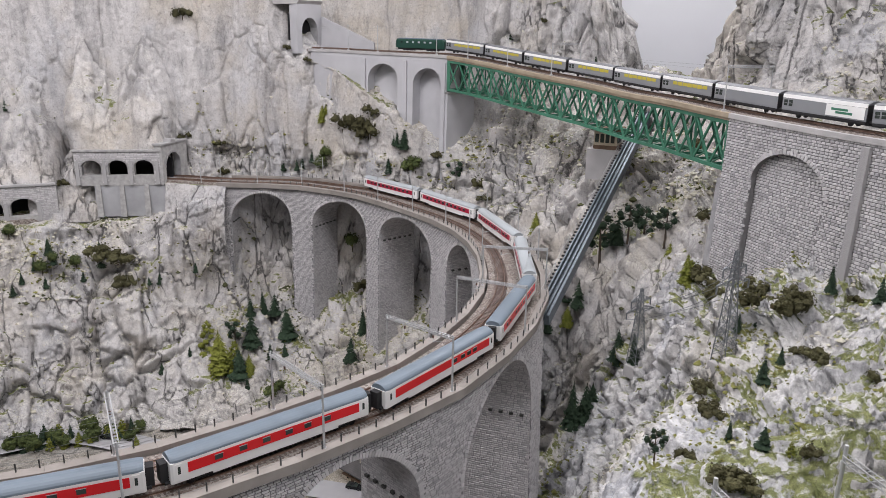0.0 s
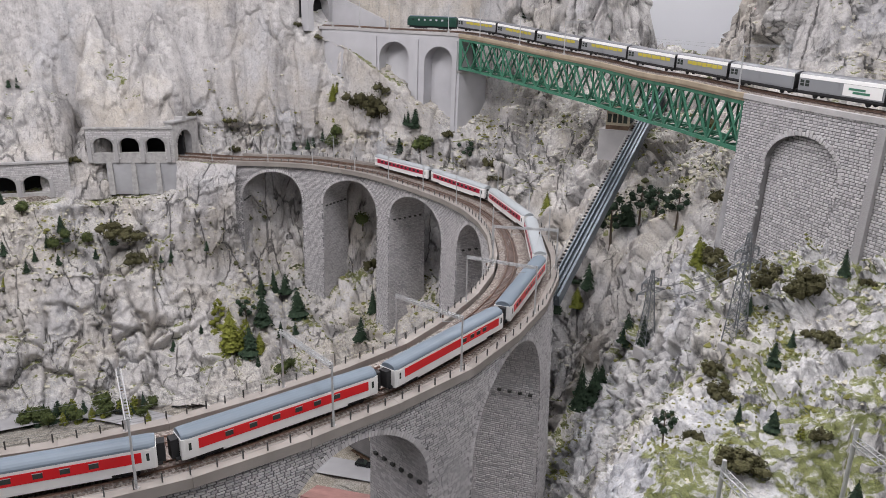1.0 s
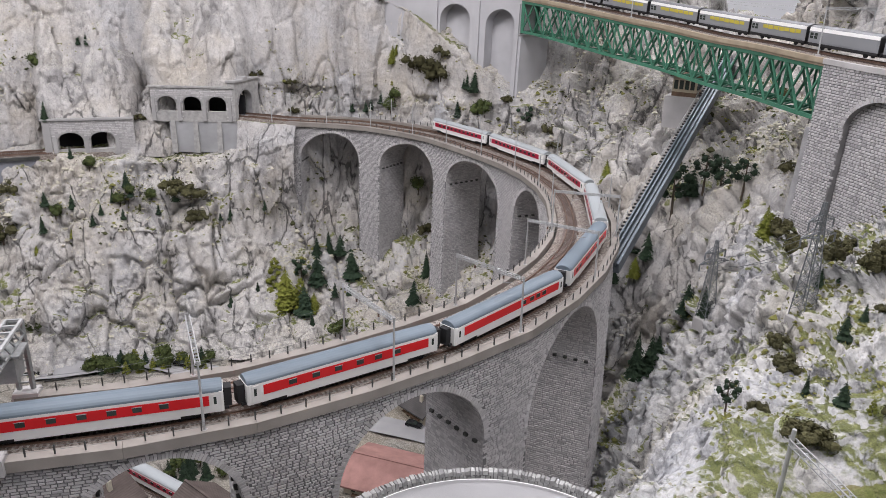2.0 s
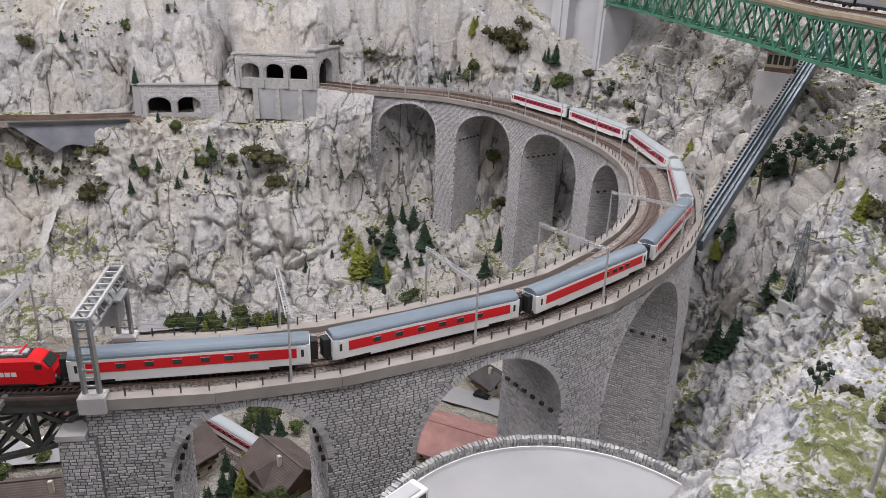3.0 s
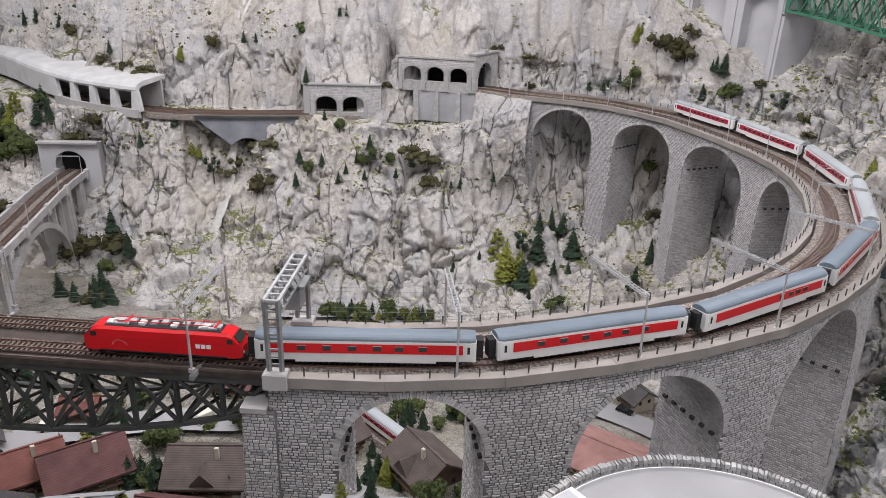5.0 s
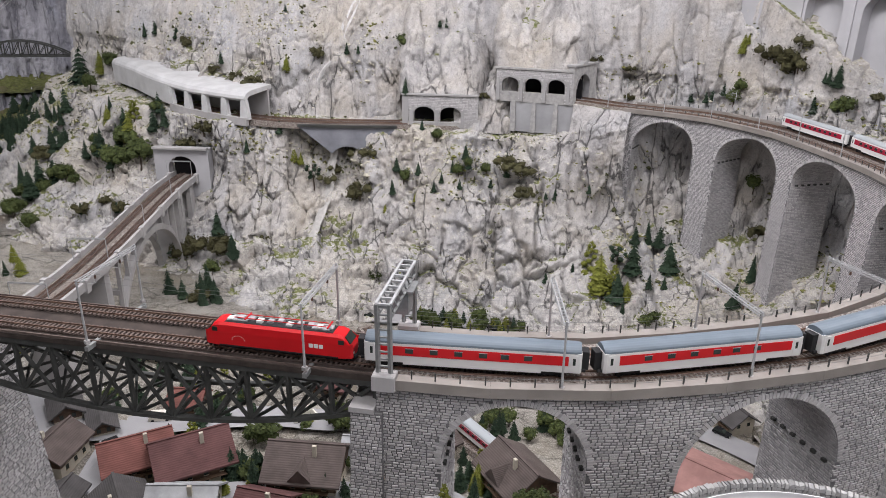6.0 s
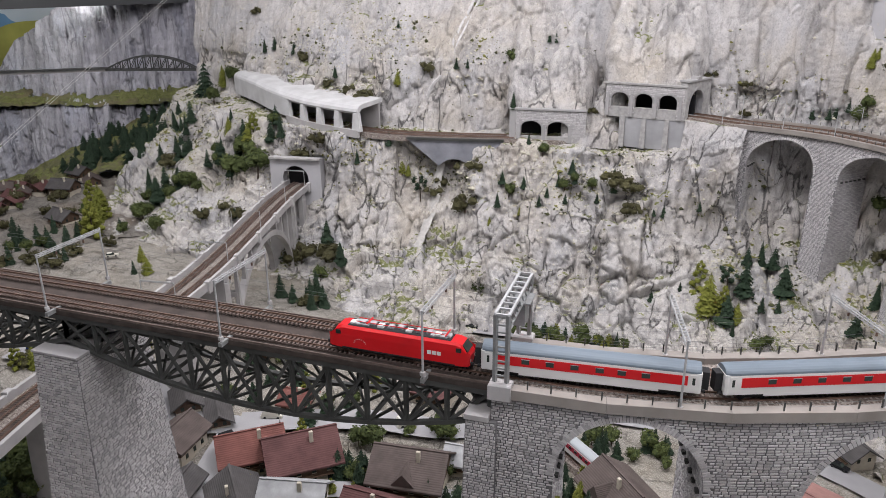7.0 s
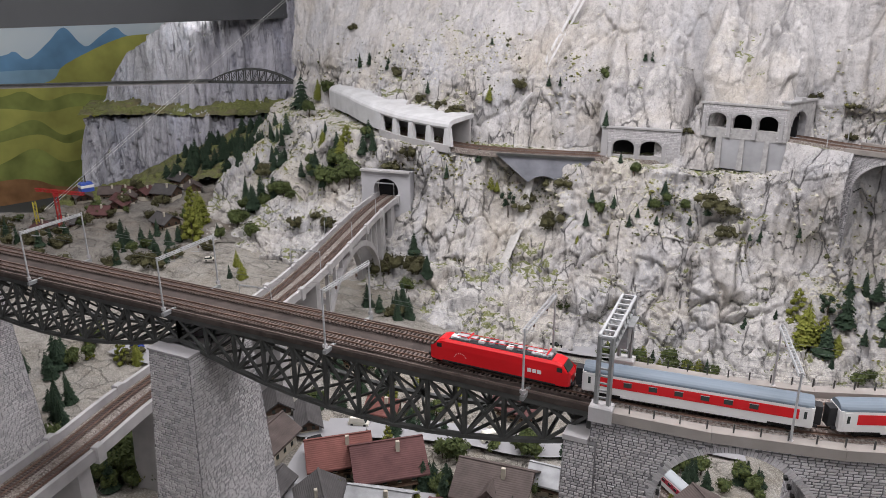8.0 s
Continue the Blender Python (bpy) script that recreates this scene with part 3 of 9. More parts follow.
# rock lying on the galleries' roofs
def cap(p, q, z, back, rise, name, drop=.08, tuck=.16):
    p, q = np.array(p), np.array(q)
    d = q - p
    nrm = np.array((-d[1], d[0])) / np.linalg.norm(d)
    u, v = np.meshgrid(np.linspace(0, 1, 120), np.linspace(0, 1, 60))
    end = np.clip(np.minimum(u, 1 - u) * 6, 0, 1)
    end = end * end * (3 - 2 * end)
    away = .010 + back * v ** 1.2 + (1 - end) * tuck
    wavy = (.006 * np.sin(37 * u) + .005 * np.sin(71 * u + 1)) * np.clip(v * 4, 0, 1)
    P = np.stack([p[0] + d[0] * u + nrm[0] * away, p[1] + d[1] * u + nrm[1] * away, z + wavy + rise * v ** .9 * (.8 + .2 * np.sin(11 * u)) - (1 - end) * drop], -1)
    ob, _ = sheet(name, P, M["cliff"], .024, .006, .002, .5, np.clip(v * 5, 0, 1) * np.ones_like(u), 1.5, .008)
    return tagged(ob, "pale rubble slope above a gallery roof", "rock slope", kind="structure")


cap((-1.58, 2.735), (-1.16, 2.835), 1.112, .20, .42, "roof_rock")
cap((-1.93, 2.545), (-1.53, 2.750), .992, .26, .42, "roof_rock")
cap((-3.55, 2.44), (-2.95, 2.31), 1.00, .20, .10, "roof_rock", .02)
cap((-2.95, 2.31), (-2.53, 2.31), .982, .20, .10, "roof_rock", .02)
cap((-1.68, 2.680), (-1.44, 2.738), .845, .14, .34, "roof_rock", .0, .015)

# ---- the double-track line: steel bridge, curved viaduct, ledge ----
CENTRE = [(-3.1, -.23), (-2.60, -.02), (-2.04, .208), (-1.302, .513), (-.9, .679), (-.5626, .818), (-.41, .893), (-.269, .991), (-.14, 1.12), (-.013, 1.271), (.075, 1.45), (.127, 1.626), (.144, 1.78), (.136, 1.936), (.104, 2.11), (.02, 2.31), (-.107, 2.48), (-.359, 2.73), (-.53, 2.825), (-.717, 2.885), (-.994, 2.877), (-1.2, 2.90), (-1.5, 2.875), (-1.8, 2.86)]
main = Line(CENTRE)
S_END = main.near(-.5626, .818)   # where the stone starts
S_BACK = main.near(-.985, 2.872)  # where the cliff takes over
HALF = 0.078


def jamb(x, y):
    return main.near(x, y)


# arch openings: start, end, crown height, springing height
ARCHES = [
    (jamb(-.443, .781) , jamb(-.272, .890), .972, .872),
    (jamb(-.176, .979), jamb(.004, 1.177), .962, .835),
    (jamb(.066, 1.262), jamb(.183, 1.560), .972, .80),
    (jamb(.20, 1.70), jamb(.20, 1.93), .966, .84),
    (jamb(.025, 2.095), jamb(-.085, 2.288), .966, .87),
    (jamb(-.135, 2.375), jamb(-.335, 2.598), .969, .87),
    (jamb(-.385, 2.648), jamb(-.628, 2.764), .964, .86),
    (jamb(-.705, 2.797), jamb(-.935, 2.795), .966, .86),
]
TOP, LOW = 0.987, 0.16


def under(s):
    """Height of the underside at s, inside an opening, or None."""
    for a, b, crown, spring in ARCHES:
        if a < s < b:
            u = (2 * s - a - b) / (b - a)
            return spring + (crown - spring) * math.sqrt(max(0, 1 - u * u))
    return None


def face_at(s, side, z, out=0.0):
    """A place on the viaduct's face; the faces lean out towards the foot."""
    return main.at(s, side * (HALF - 0.006 + 0.022 * (TOP - z) + out), z)


viaduct = thing("stone_viaduct", "curved grey stone railway viaduct with tall round arches", "viaduct", kind="structure")
core, vault = Shape(), Shape()
cols = []
edges = sorted([S_END, S_BACK] + [e for a in ARCHES for e in a[:2]])
for a, b in zip(edges, edges[1:]):
    n = max(2, int((b - a) / 0.012))
    open_here = under((a + b) / 2) is not None
    ss = [a + (b - a) * (0.5 - 0.5 * math.cos(math.pi * k / n)) if open_here else a + (b - a) * k / n for k in range(n + 1)]
    zs = []
    for s in ss:
        z = under(min(max(s, a + 1e-4), b - 1e-4)) if open_here else LOW
        zs.append(z)
    if open_here:
        zs[0] = zs[-1] = [q for q in ARCHES if q[0] <= (a + b) / 2 <= q[1]][0][3]
    for k in range(n):
        for side in (-1, 1):
            core.quad(face_at(ss[k], side, zs[k]), face_at(ss[k + 1], side, zs[k + 1]), face_at(ss[k + 1], side, TOP), face_at(ss[k], side, TOP))
        if open_here:
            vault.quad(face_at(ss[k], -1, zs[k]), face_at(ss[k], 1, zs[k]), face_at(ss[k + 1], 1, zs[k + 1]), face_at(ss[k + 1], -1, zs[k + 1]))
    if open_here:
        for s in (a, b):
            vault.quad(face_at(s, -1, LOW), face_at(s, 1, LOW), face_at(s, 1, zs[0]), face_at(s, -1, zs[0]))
for s in (S_END, S_BACK):
    core.quad(face_at(s, -1, LOW), face_at(s, 1, LOW), face_at(s, 1, TOP), face_at(s, -1, TOP))
part("wall", core, M["mortar"], viaduct, "dark mortar behind the blocks", fix=False)
part("vault", vault, M["vault"], viaduct, "grey stone vaults toned darker for shade", fix=False)

# coping: slabs along both edges, kinked where the slabs meet
def coping_run(side):
    s = S_END
    while s < S_BACK - 0.02:
        e = min(s + 0.15, S_BACK)
        c = Shape()
        o0, o1 = HALF + 0.004, HALF - 0.014
        low = [main.at(s + .0002, side * o0, TOP), main.at(e - .0002, side * o0, TOP), main.at(e - .0002, side * o1, TOP), main.at(s + .0002, side * o1, TOP)]
        high = [p + Vector((0, 0, 0.0155)) for p in low]
        c.hexa(low, high)
        part("coping_slab", c, M["coping"], viaduct)
        s = e


for side in (-1, 1):
    coping_run(side)

# ballast bed and tracks
def bed(line, s0, s1, half, z, name, label):
    b = Shape()
    n = int((s1 - s0) / 0.015)
    prof = [(-half, z - .012), (-half * .93, z), (-.043, z + .0015), (0, z - .001), (.043, z + .0015), (half * .93, z), (half, z - .012)]
    b.loft([[line.at(s0 + (s1 - s0) * k / n, o, h) for o, h in prof] for k in range(n + 1)], closed=False)
    return tagged(part(name, b, M["ballast"], None, fix=False), label, "ballast", kind="structure")


bed(main, S_END, main.S[-1], HALF - 0.013, 0.995, "ballast_bed", "brown-grey track ballast")
TRACKS = (-0.031, 0.031)


def tracks(line, s0, s1, offs, z, label, pitch=0.0075, gauge=0.0165):
    for off in offs:
        tr = thing("railway_track", label, "track", "railway tracks", kind="structure")
        n = max(2, int((s1 - s0) / 0.02))
        for g in (-gauge / 2, gauge / 2):
            r = Shape()
            prof = [(-.0012, 0), (.0012, 0), (.0005, .0006), (.0005, .0016), (.00075, .0018), (.00075, .0026), (-.00075, .0026), (-.00075, .0018), (-.0005, .0016), (-.0005, .0006)]
            r.loft([[line.at(s0 + (s1 - s0) * k / n, off + g + o, z + .002 + h) for o, h in prof] for k in range(n + 1)])
            part("rail", r, M["rail"], tr)
        sl = Shape()
        k = s0
        while k < s1:
            m = line.put(k, off, z)
            sl.add(Shape().box(-.0016, .0016, -.0155, .0155, -.001, .002), m)
            k += pitch
        tagged(part("sleepers", sl, M["sleeper"], tr, fix=False), kind="stuff")


tracks(main, 0.0, main.S[-1], TRACKS, 0.995, "brown weathered model railway track on ballast")

# low wall that carries the line from the viaduct to the tunnel
emb = Shape()
S_GAL = main.near(-1.2, 2.90)
k = 14
emb.loft([[main.at(S_BACK + (S_GAL - S_BACK) * i / k, o, h) for o, h in ((-HALF, .90), (HALF, .90), (HALF, .988), (-HALF, .988))] for i in range(k + 1)])

eu, ev = np.meshgrid(np.linspace(0, 1, 90), np.linspace(0, 1, 60))
bank = np.array([[tuple(main.at(S_BACK - .03 + (S_GAL - S_BACK + .02) * float(u), -HALF - .004 - .05 * math.sin(math.pi * float(v)), .990 - .34 * float(v))) for u, v in zip(ru, rv)] for ru, rv in zip(eu, ev)])
bank_ob, _ = sheet("bank_rock", bank, M["cliff"], .012, .004, .002, .5, np.clip(ev * 3, 0, 1), 2.5)
tagged(bank_ob, "beige plastered rock bank below the track", "rock slope", kind="structure")

# ---- dark steel truss bridge with bellied lower chords ----
SPAN = 0.775


def truss_span(s0, s1, name="steel_bridge"):
    br = thing(name, "dark grey steel deck truss bridge with a bellied lower chord", "bridge", kind="structure")
    deck = Shape()
    n = 16
    deck.loft([[main.at(s0 + (s1 - s0) * k / n, o, h) for o, h in ((-.058, .982), (.058, .982), (.058, .991), (-.058, .991))] for k in range(n + 1)])
    part("deck", deck, M["deckbrown"], br, "dark brown deck plates")
    bays = 12
    def low(k):
        u = 2 * k / bays - 1
        return 0.978 - 0.045 - 0.062 * (1 - u * u)
    for side in (-.052, .052):
        up, lo = Shape(), Shape()
        for k in range(bays):
            a, b = s0 + (s1 - s0) * k / bays, s0 + (s1 - s0) * (k + 1) / bays
            up.beam(main.at(a, side, .977), main.at(b, side, .977), .009, .009)
            lo.beam(main.at(a, side, low(k)), main.at(b, side, low(k + 1)), .009, .006)
            part("diagonal", Shape().beam(main.at(a, side, .975), main.at(b, side, low(k + 1)), .004, .005), M["steel"], br)
            part("diagonal", Shape().beam(main.at(a, side, low(k)), main.at(b, side, .975), .004, .005), M["steel"], br)
        part("top_chord", up, M["steel"], br)
        part("bottom_chord", lo, M["steel"], br)
        for k in range(bays + 1):
            a = s0 + (s1 - s0) * k / bays
            part("post", Shape().beam(main.at(a, side, .975), main.at(a, side, low(k)), .006, .006), M["steel"], br)
    for k in range(bays + 1):
        a = s0 + (s1 - s0) * k / bays
        part("cross_girder", Shape().beam(main.at(a, -.052, .972), main.at(a, .052, .972), .007, .01), M["steel"], br)
        part("cross_strut", Shape().beam(main.at(a, -.052, low(k)), main.at(a, .052, low(k)), .005, .005), M["steel"], br)
        if k < bays:
            b = s0 + (s1 - s0) * (k + 1) / bays
            part("wind_brace", Shape().beam(main.at(a, -.052, low(k)), main.at(b, .052, low(k + 1)), .004, .004), M["steel"], br)
            part("wind_brace", Shape().beam(main.at(a, .052, low(k)), main.at(b, -.052, low(k + 1)), .004, .004), M["steel"], br)
            part("sway_brace", Shape().beam(main.at(a, -.052, low(k)), main.at(a, .052, .97), .0035, .0035), M["steel"], br)
    for side in (-1, 1):
        for o in (.0435, .0555):
            edge = Shape()
            edge.loft([[main.at(s0 + (s1 - s0) * k / n, side * (o + q), h) for q, h in ((-.001, .991), (.001, .991), (.001, .9945), (-.001, .9945))] for k in range(n + 1)])
            part("walkway_edge", edge, M["sleeper"], br, "brown walkway edge")
    return br


for k in range(3):
    truss_span(S_END - .006 - SPAN * (k + 1), S_END - .006 - SPAN * k)

# stone piers under the steel bridge
def pier(s, z_top):
    p = thing("bridge_pier", "tapered grey stone bridge pier", "pier", "bridge piers", kind="structure")
    m = main.put(s, 0, 0)
    def ring(z):
        g = 1 + 0.75 * (z_top - z)
        a, b = .048 * g, .085 * g
        return [m @ Vector((x, y, z)) for x, y in ((-a, -b), (a, -b), (a, b), (-a, b))]
    part("core", Shape().loft([ring(.1), ring(z_top)]), M["mortar"], p, "dark mortar")
    cap = [m @ Vector((x, y, z_top)) for x, y in ((-.05, -.088), (.05, -.088), (.05, .088), (-.05, .088))]
    part("cap", Shape().hexa(cap, [q + Vector((0, 0, .004)) for q in cap]), M["block"], p, "plain grey cap stone")
    return m, p


PIERS = [(S_END - .006 - SPAN, .917), (S_END - .006 - 2 * SPAN, .917)]
PIER_OB = [pier(*q) for q in PIERS]

# ---- railings along the viaduct ----
def railing(side):
    r = thing("railing", "thin dark railing posts on the viaduct coping", "railing", "viaduct railings")
    post = Shape().box(-.0009, .0009, -.0009, .0009, 0, .0125).mesh("post", M["steel"])
    s = S_END + .02
    while s < S_BACK:
        p = new("post", post)
        p.parent = r
        p.matrix_basis = main.put(s, side * (HALF - .002), 1.004)
        s += .031
    for h in (1.0155, 1.010):
        t = Shape()
        n = int((S_BACK - S_END) / .02)
        ring = lambda q: [q + Vector((0, 0, .00028)), q + Vector((.0003, .0002, -.0002)), q + Vector((-.0003, -.0002, -.0002))]
        t.loft([ring(main.at(S_END + (S_BACK - S_END) * k / n, side * (HALF - .002), h)) for k in range(n + 1)])
        part("wire", t, M["wire"], r)


for side in (-1, 1):
    railing(side)


# ---- catenary portals ----
def lattice(p, q, w, h, n, parent, material, thick=.0013, name="lattice_beam"):
    """A ladder beam with two chords above and below and zigzag webs."""
    p, q = Vector(p), Vector(q)
    d = (q - p).normalized()
    s = d.cross(Vector((0, 0, 1)))
    if s.length < .01:
        s = Vector((1, 0, 0))
    s = s.normalized() * w / 2
    u = s.cross(d).normalized() * h / 2
    b = Shape()
    for a in (-1, 1):
        for c in (-1, 1):
            b.beam(p + s * a + u * c, q + s * a + u * c, thick, thick)
    for k in range(n):
        e, f = p + (q - p) * (k / n), p + (q - p) * ((k + 1) / n)
        for c in (-1, 1):
            b.beam(e - s + u * c, e + s + u * c, thick * .8, thick * .8)
        for a in (-1, 1):
            g = 1 if k % 2 else -1
            b.beam(e + s * a - u * g, f + s * a + u * g, thick * .7, thick * .7)
    return part(name, b, material, parent)


def portal(s, outer=True, inner=True, top=1.096, pole=.0019):
    po = thing("catenary_portal", "light grey catenary mast with a lattice arm across both tracks", "catenary mast", "catenary masts along the line")
    ends = []
    for side, there in ((HALF - .006, outer), (-(HALF - .006), inner)):
        foot, head = main.at(s, side, .997), main.at(s, side, top)
        ends.append(head)
        if there:
            part("base", Shape().beam(foot, foot + Vector((0, 0, .006)), .0065, .0065), M["concrete"], po, "small concrete base")
            part("mast", Shape().tube(foot, head + Vector((0, 0, .004)), pole, pole * .75, 8), M["mast"], po)
            if s < S_END:
                arm = .04 if side > 0 else -.04
                part("outrigger", Shape().beam(main.at(s, arm, .990), main.at(s, side * 1.06, .990), .006, .007), M["gantry"], po, "grey outrigger bracket")
    lattice(ends[0], ends[1], .006, .0035, 16, po, M["mast"], .0011, "lattice_arm")
    for off in TRACKS:
        t = main.at(s, off, top - .002)
        part("dropper", Shape().tube(t, t - Vector((0, 0, .016)), .0006, .0006, 5), M["mast"], po)
        part("insulator", Shape().tube(t - Vector((0, 0, .004)), t - Vector((0, 0, .009)), .0016, .0016, 6), M["rail"], po, "brown insulator")
        part("registration_arm", Shape().tube(t - Vector((0, 0, .016)), main.at(s, off + .018, top - .012), .0005, .0005, 5), M["mast"], po)
    return po


PORTALS = [(-1.937, .17), (-1.60, .31), (-1.271, .445), (-.944, .579), (-.634, .708), (-.318, .872), (-.119, 1.055), (.052, 1.24), (.175, 1.50), (.222, 1.76)]
PS = [main.near(*p) for p in PORTALS]
for s in PS:
    portal(s)


def single_mast(s, side, top=1.088):
    m = thing("catenary_mast", "slim grey catenary mast with a short bracket", "catenary mast", "catenary masts along the line")
    foot, head = main.at(s, side * (HALF - .006), .997), main.at(s, side * (HALF - .006), top)
    part("mast", Shape().tube(foot, head, .0017, .0012, 8), M["mast"], m)
    part("bracket", Shape().tube(head - Vector((0, 0, .012)), main.at(s, side * .031, top - .006), .0006, .0006, 5), M["mast"], m)
    part("stay", Shape().tube(head, main.at(s, side * .04, top - .006), .0004, .0004, 5), M["mast"], m)


BACKS = []
s = main.near(.190, 1.98)
while s < main.near(-1.05, 2.87):
    BACKS.append(s)
    s += .205
for k, s in enumerate(BACKS):
    single_mast(s, -1)
    single_mast(s, 1)


# contact wires with droppers
def wires(line, stations, offs, z, label):
    w = thing("catenary_wire", label, "overhead wire")
    for off in offs:
        for a, b in zip(stations, stations[1:]):
            lo, hi = Shape(), Shape()
            n = 6
            def ring(q):
                return [q + Vector((0, 0, .00022)), q + Vector((.0002, .0002, -.00015)), q + Vector((-.0002, -.0002, -.00015))]
            lo.loft([ring(line.at(a + (b - a) * k / n, off, z)) for k in range(n + 1)])
            hi.loft([ring(line.at(a + (b - a) * k / n, off, z + .014 - .008 * math.sin(math.pi * k / n))) for k in range(n + 1)])
            part("contact_wire", lo, M["wire"], w)
            part("carrier_wire", hi, M["wire"], w)


wires(main, PS + BACKS, TRACKS, 1.078, "thin grey overhead wires above the tracks")


# ---- heavy signal gantry where steel meets stone ----
def gantry(s):
    g = thing("signal_gantry", "grey lattice portal gantry over the tracks", "gantry")
    heads = []
    for side in (HALF - .002, -(HALF - .002)):
        foot, head = main.at(s, side, 1.008), main.at(s, side, 1.112)
        heads.append(head)
        f = main.put(s, side, .98)
        part("plinth", Shape().add(Shape().tub(-.016, .016, -.011, .011, .006, .030, .002), f), M["concrete"], g, "grey concrete plinth")
        d = Vector((*main.way(s), 0)) * .0085
        for k in (-1, 1):
            part("leg", Shape().beam(foot + d * k, head + d * k, .005, .005), M["gantry"], g)
        for k in range(9):
            z = Vector((0, 0, .012 + .011 * k))
            part("rung", Shape().beam(foot + d + z, foot - d + z, .0022, .0022), M["gantry"], g)
    d = Vector((*main.way(s), 0)) * .0095
    for k in (-1, 1):
        part("top_chord", Shape().beam(heads[0] + d * k, heads[1] + d * k, .0035, .004), M["mast"], g)
        part("bottom_chord", Shape().beam(heads[0] + d * k - Vector((0, 0, .02)), heads[1] + d * k - Vector((0, 0, .02)), .003, .003), M["gantry"], g)
    n = 8
    for k in range(n + 1):
        p = heads[0].lerp(heads[1], k / n)
        part("cross_bar", Shape().beam(p - d, p + d, .0032, .0032), M["mast"], g)
        if k < n:
            q = heads[0].lerp(heads[1], (k + 1) / n)
            for e in (-1, 1):
                part("web", Shape().beam(p + d * e, q + d * e - Vector((0, 0, .02)), .0018, .0018), M["gantry"], g)
    p = heads[0].lerp(heads[1], .72)
    part("walkway", Shape().add(Shape().box(-.02, .02, -.02, .02, -.024, -.021), Matrix.Translation(p) @ main.put(s, 0, 0).to_3x3().to_4x4()), M["gantry"], g)
    part("signal_box", Shape().add(Shape().tub(-.012, .012, -.016, .016, -.06, -.026, .002), Matrix.Translation(p) @ main.put(s, 0, 0).to_3x3().to_4x4()), M["gantry"], g, "dark signal box")


gantry(S_END + .014)

# ---- the red and white train ----
def gloss(name, c, rough=0.35):
    return plain(name, c, rough, 0.0, 0.04, 12, 300, 0.00005)


M["red"] = gloss("bright_red_paint", (0.66, 0.010, 0.016))
M["trainwhite"] = gloss("off_white_paint", (0.78, 0.78, 0.77), 0.4)
M["roofblue"] = gloss("blue_grey_roof", (0.16, 0.20, 0.24), 0.45)
M["roofwhite"] = gloss("pale_grey_roof", (0.38, 0.41, 0.43), 0.4)
M["window"] = plain("smoked_window", (0.035, 0.045, 0.04), 0.12, bump=0)
M["under"] = plain("black_underframe", (0.025, 0.025, 0.027), 0.7)
M["silver"] = gloss("silver_paint", (0.45, 0.46, 0.48), 0.35)
M["pinkred"] = gloss("crimson_paint", (0.36, 0.012, 0.045))


def coach(roof, band, windows, label, length=.306):
    c = thing("railway_coach", label, "train coach", "coaches of the train")
    L = length / 2
    def prof(x, k=1.0):
        return [(x, -.0165 * k, .0115), (x, .0165 * k, .0115), (x, .0168 * k, .030), (x, .0162 * k, .0405), (x, -.0162 * k, .0405), (x, -.0168 * k, .030)]
    body = Shape().loft([prof(-L + .004, .9), prof(-L + .007), prof(L - .007), prof(L - .004, .9)])
    part("body", body, M["trainwhite"], c)
    def arc(x, k=1.0):
        return [(x, .0163 * k * math.cos(a), .0405 + .0085 * math.sin(a)) for a in [math.pi * i / 10 for i in range(11)]]
    part("roof", Shape().loft([arc(-L + .005, .85), arc(-L + .012), arc(L - .012), arc(L - .005, .85)]), roof, c, smooth=False)
    for x in range(-5, 6):
        part("roof_rib", Shape().loft([[(x * L / 6 - .0005, p[1] * 1.012, p[2] + .0002) for p in arc(0)], [(x * L / 6 + .0005, p[1] * 1.012, p[2] + .0002) for p in arc(0)]], closed=False), roof, c, fix=False)
    for sgn in (-1, 1):
        y0, y1 = sorted((sgn * .0166, sgn * .01735))
        part("red_band", Shape().box(-L + .026, L - .022, y0, y1, .0225, .0365), band, c, "red window band")
        w0, w1 = sorted((sgn * .0170, sgn * .01765))
        for k in windows:
            x = -L + .04 + k * (2 * L - .08)
            wn = part("window", Shape().box(x - .0055, x + .0055, w0, w1, .0265, .0335), M["window"], c, "dark window")
            f0, f1 = sorted((sgn * .0172, sgn * .0179))
            part("window_frame", Shape().box(x - .006, x + .006, f0, f1, .0335, .0341), M["silver"], wn)
        for e in (-1, 1):
            x = e * (L - .0145)
            d = part("door", Shape().box(x - .0045, x + .0045, y0, y1, .0135, .0385), M["trainwhite"], c)
            part("door_window", Shape().box(x - .0018, x + .0018, w0, w1, .024, .0345), M["window"], d, "dark door window")
        part("sill_step", Shape().box(-L * .62, L * .62, *sorted((sgn * .0155, sgn * .0168)), .0085, .0122), M["trainwhite"], c)
    for e in (-1, 1):
        part("gangway", Shape().box(e * L - .006, e * L + .006, -.0075, .0075, .013, .040), M["under"], c, "black gangway bellows")
        for sgn in (-1, 1):
            part("buffer", Shape().tube((e * (L - .004), sgn * .009, .0125), (e * (L + .002), sgn * .009, .0125), .0022, .0026, 8), M["under"], c)
        bg = part("bogie", Shape().box(e * (L - .045) - .016, e * (L - .045) + .016, -.0115, .0115, .004, .0095), M["under"], c, "black bogie")
        for w in (-1, 1):
            for sgn in (-1, 1):
                x = e * (L - .045) + w * .0145
                part("wheel", Shape().tube((x, sgn * .0072, .0052), (x, sgn * .0098, .0052), .0053, .0053, 14), M["under"], bg)
    part("underframe", Shape().box(-L * .55, L * .55, -.012, .012, .005, .0115), M["under"], c)
    return c


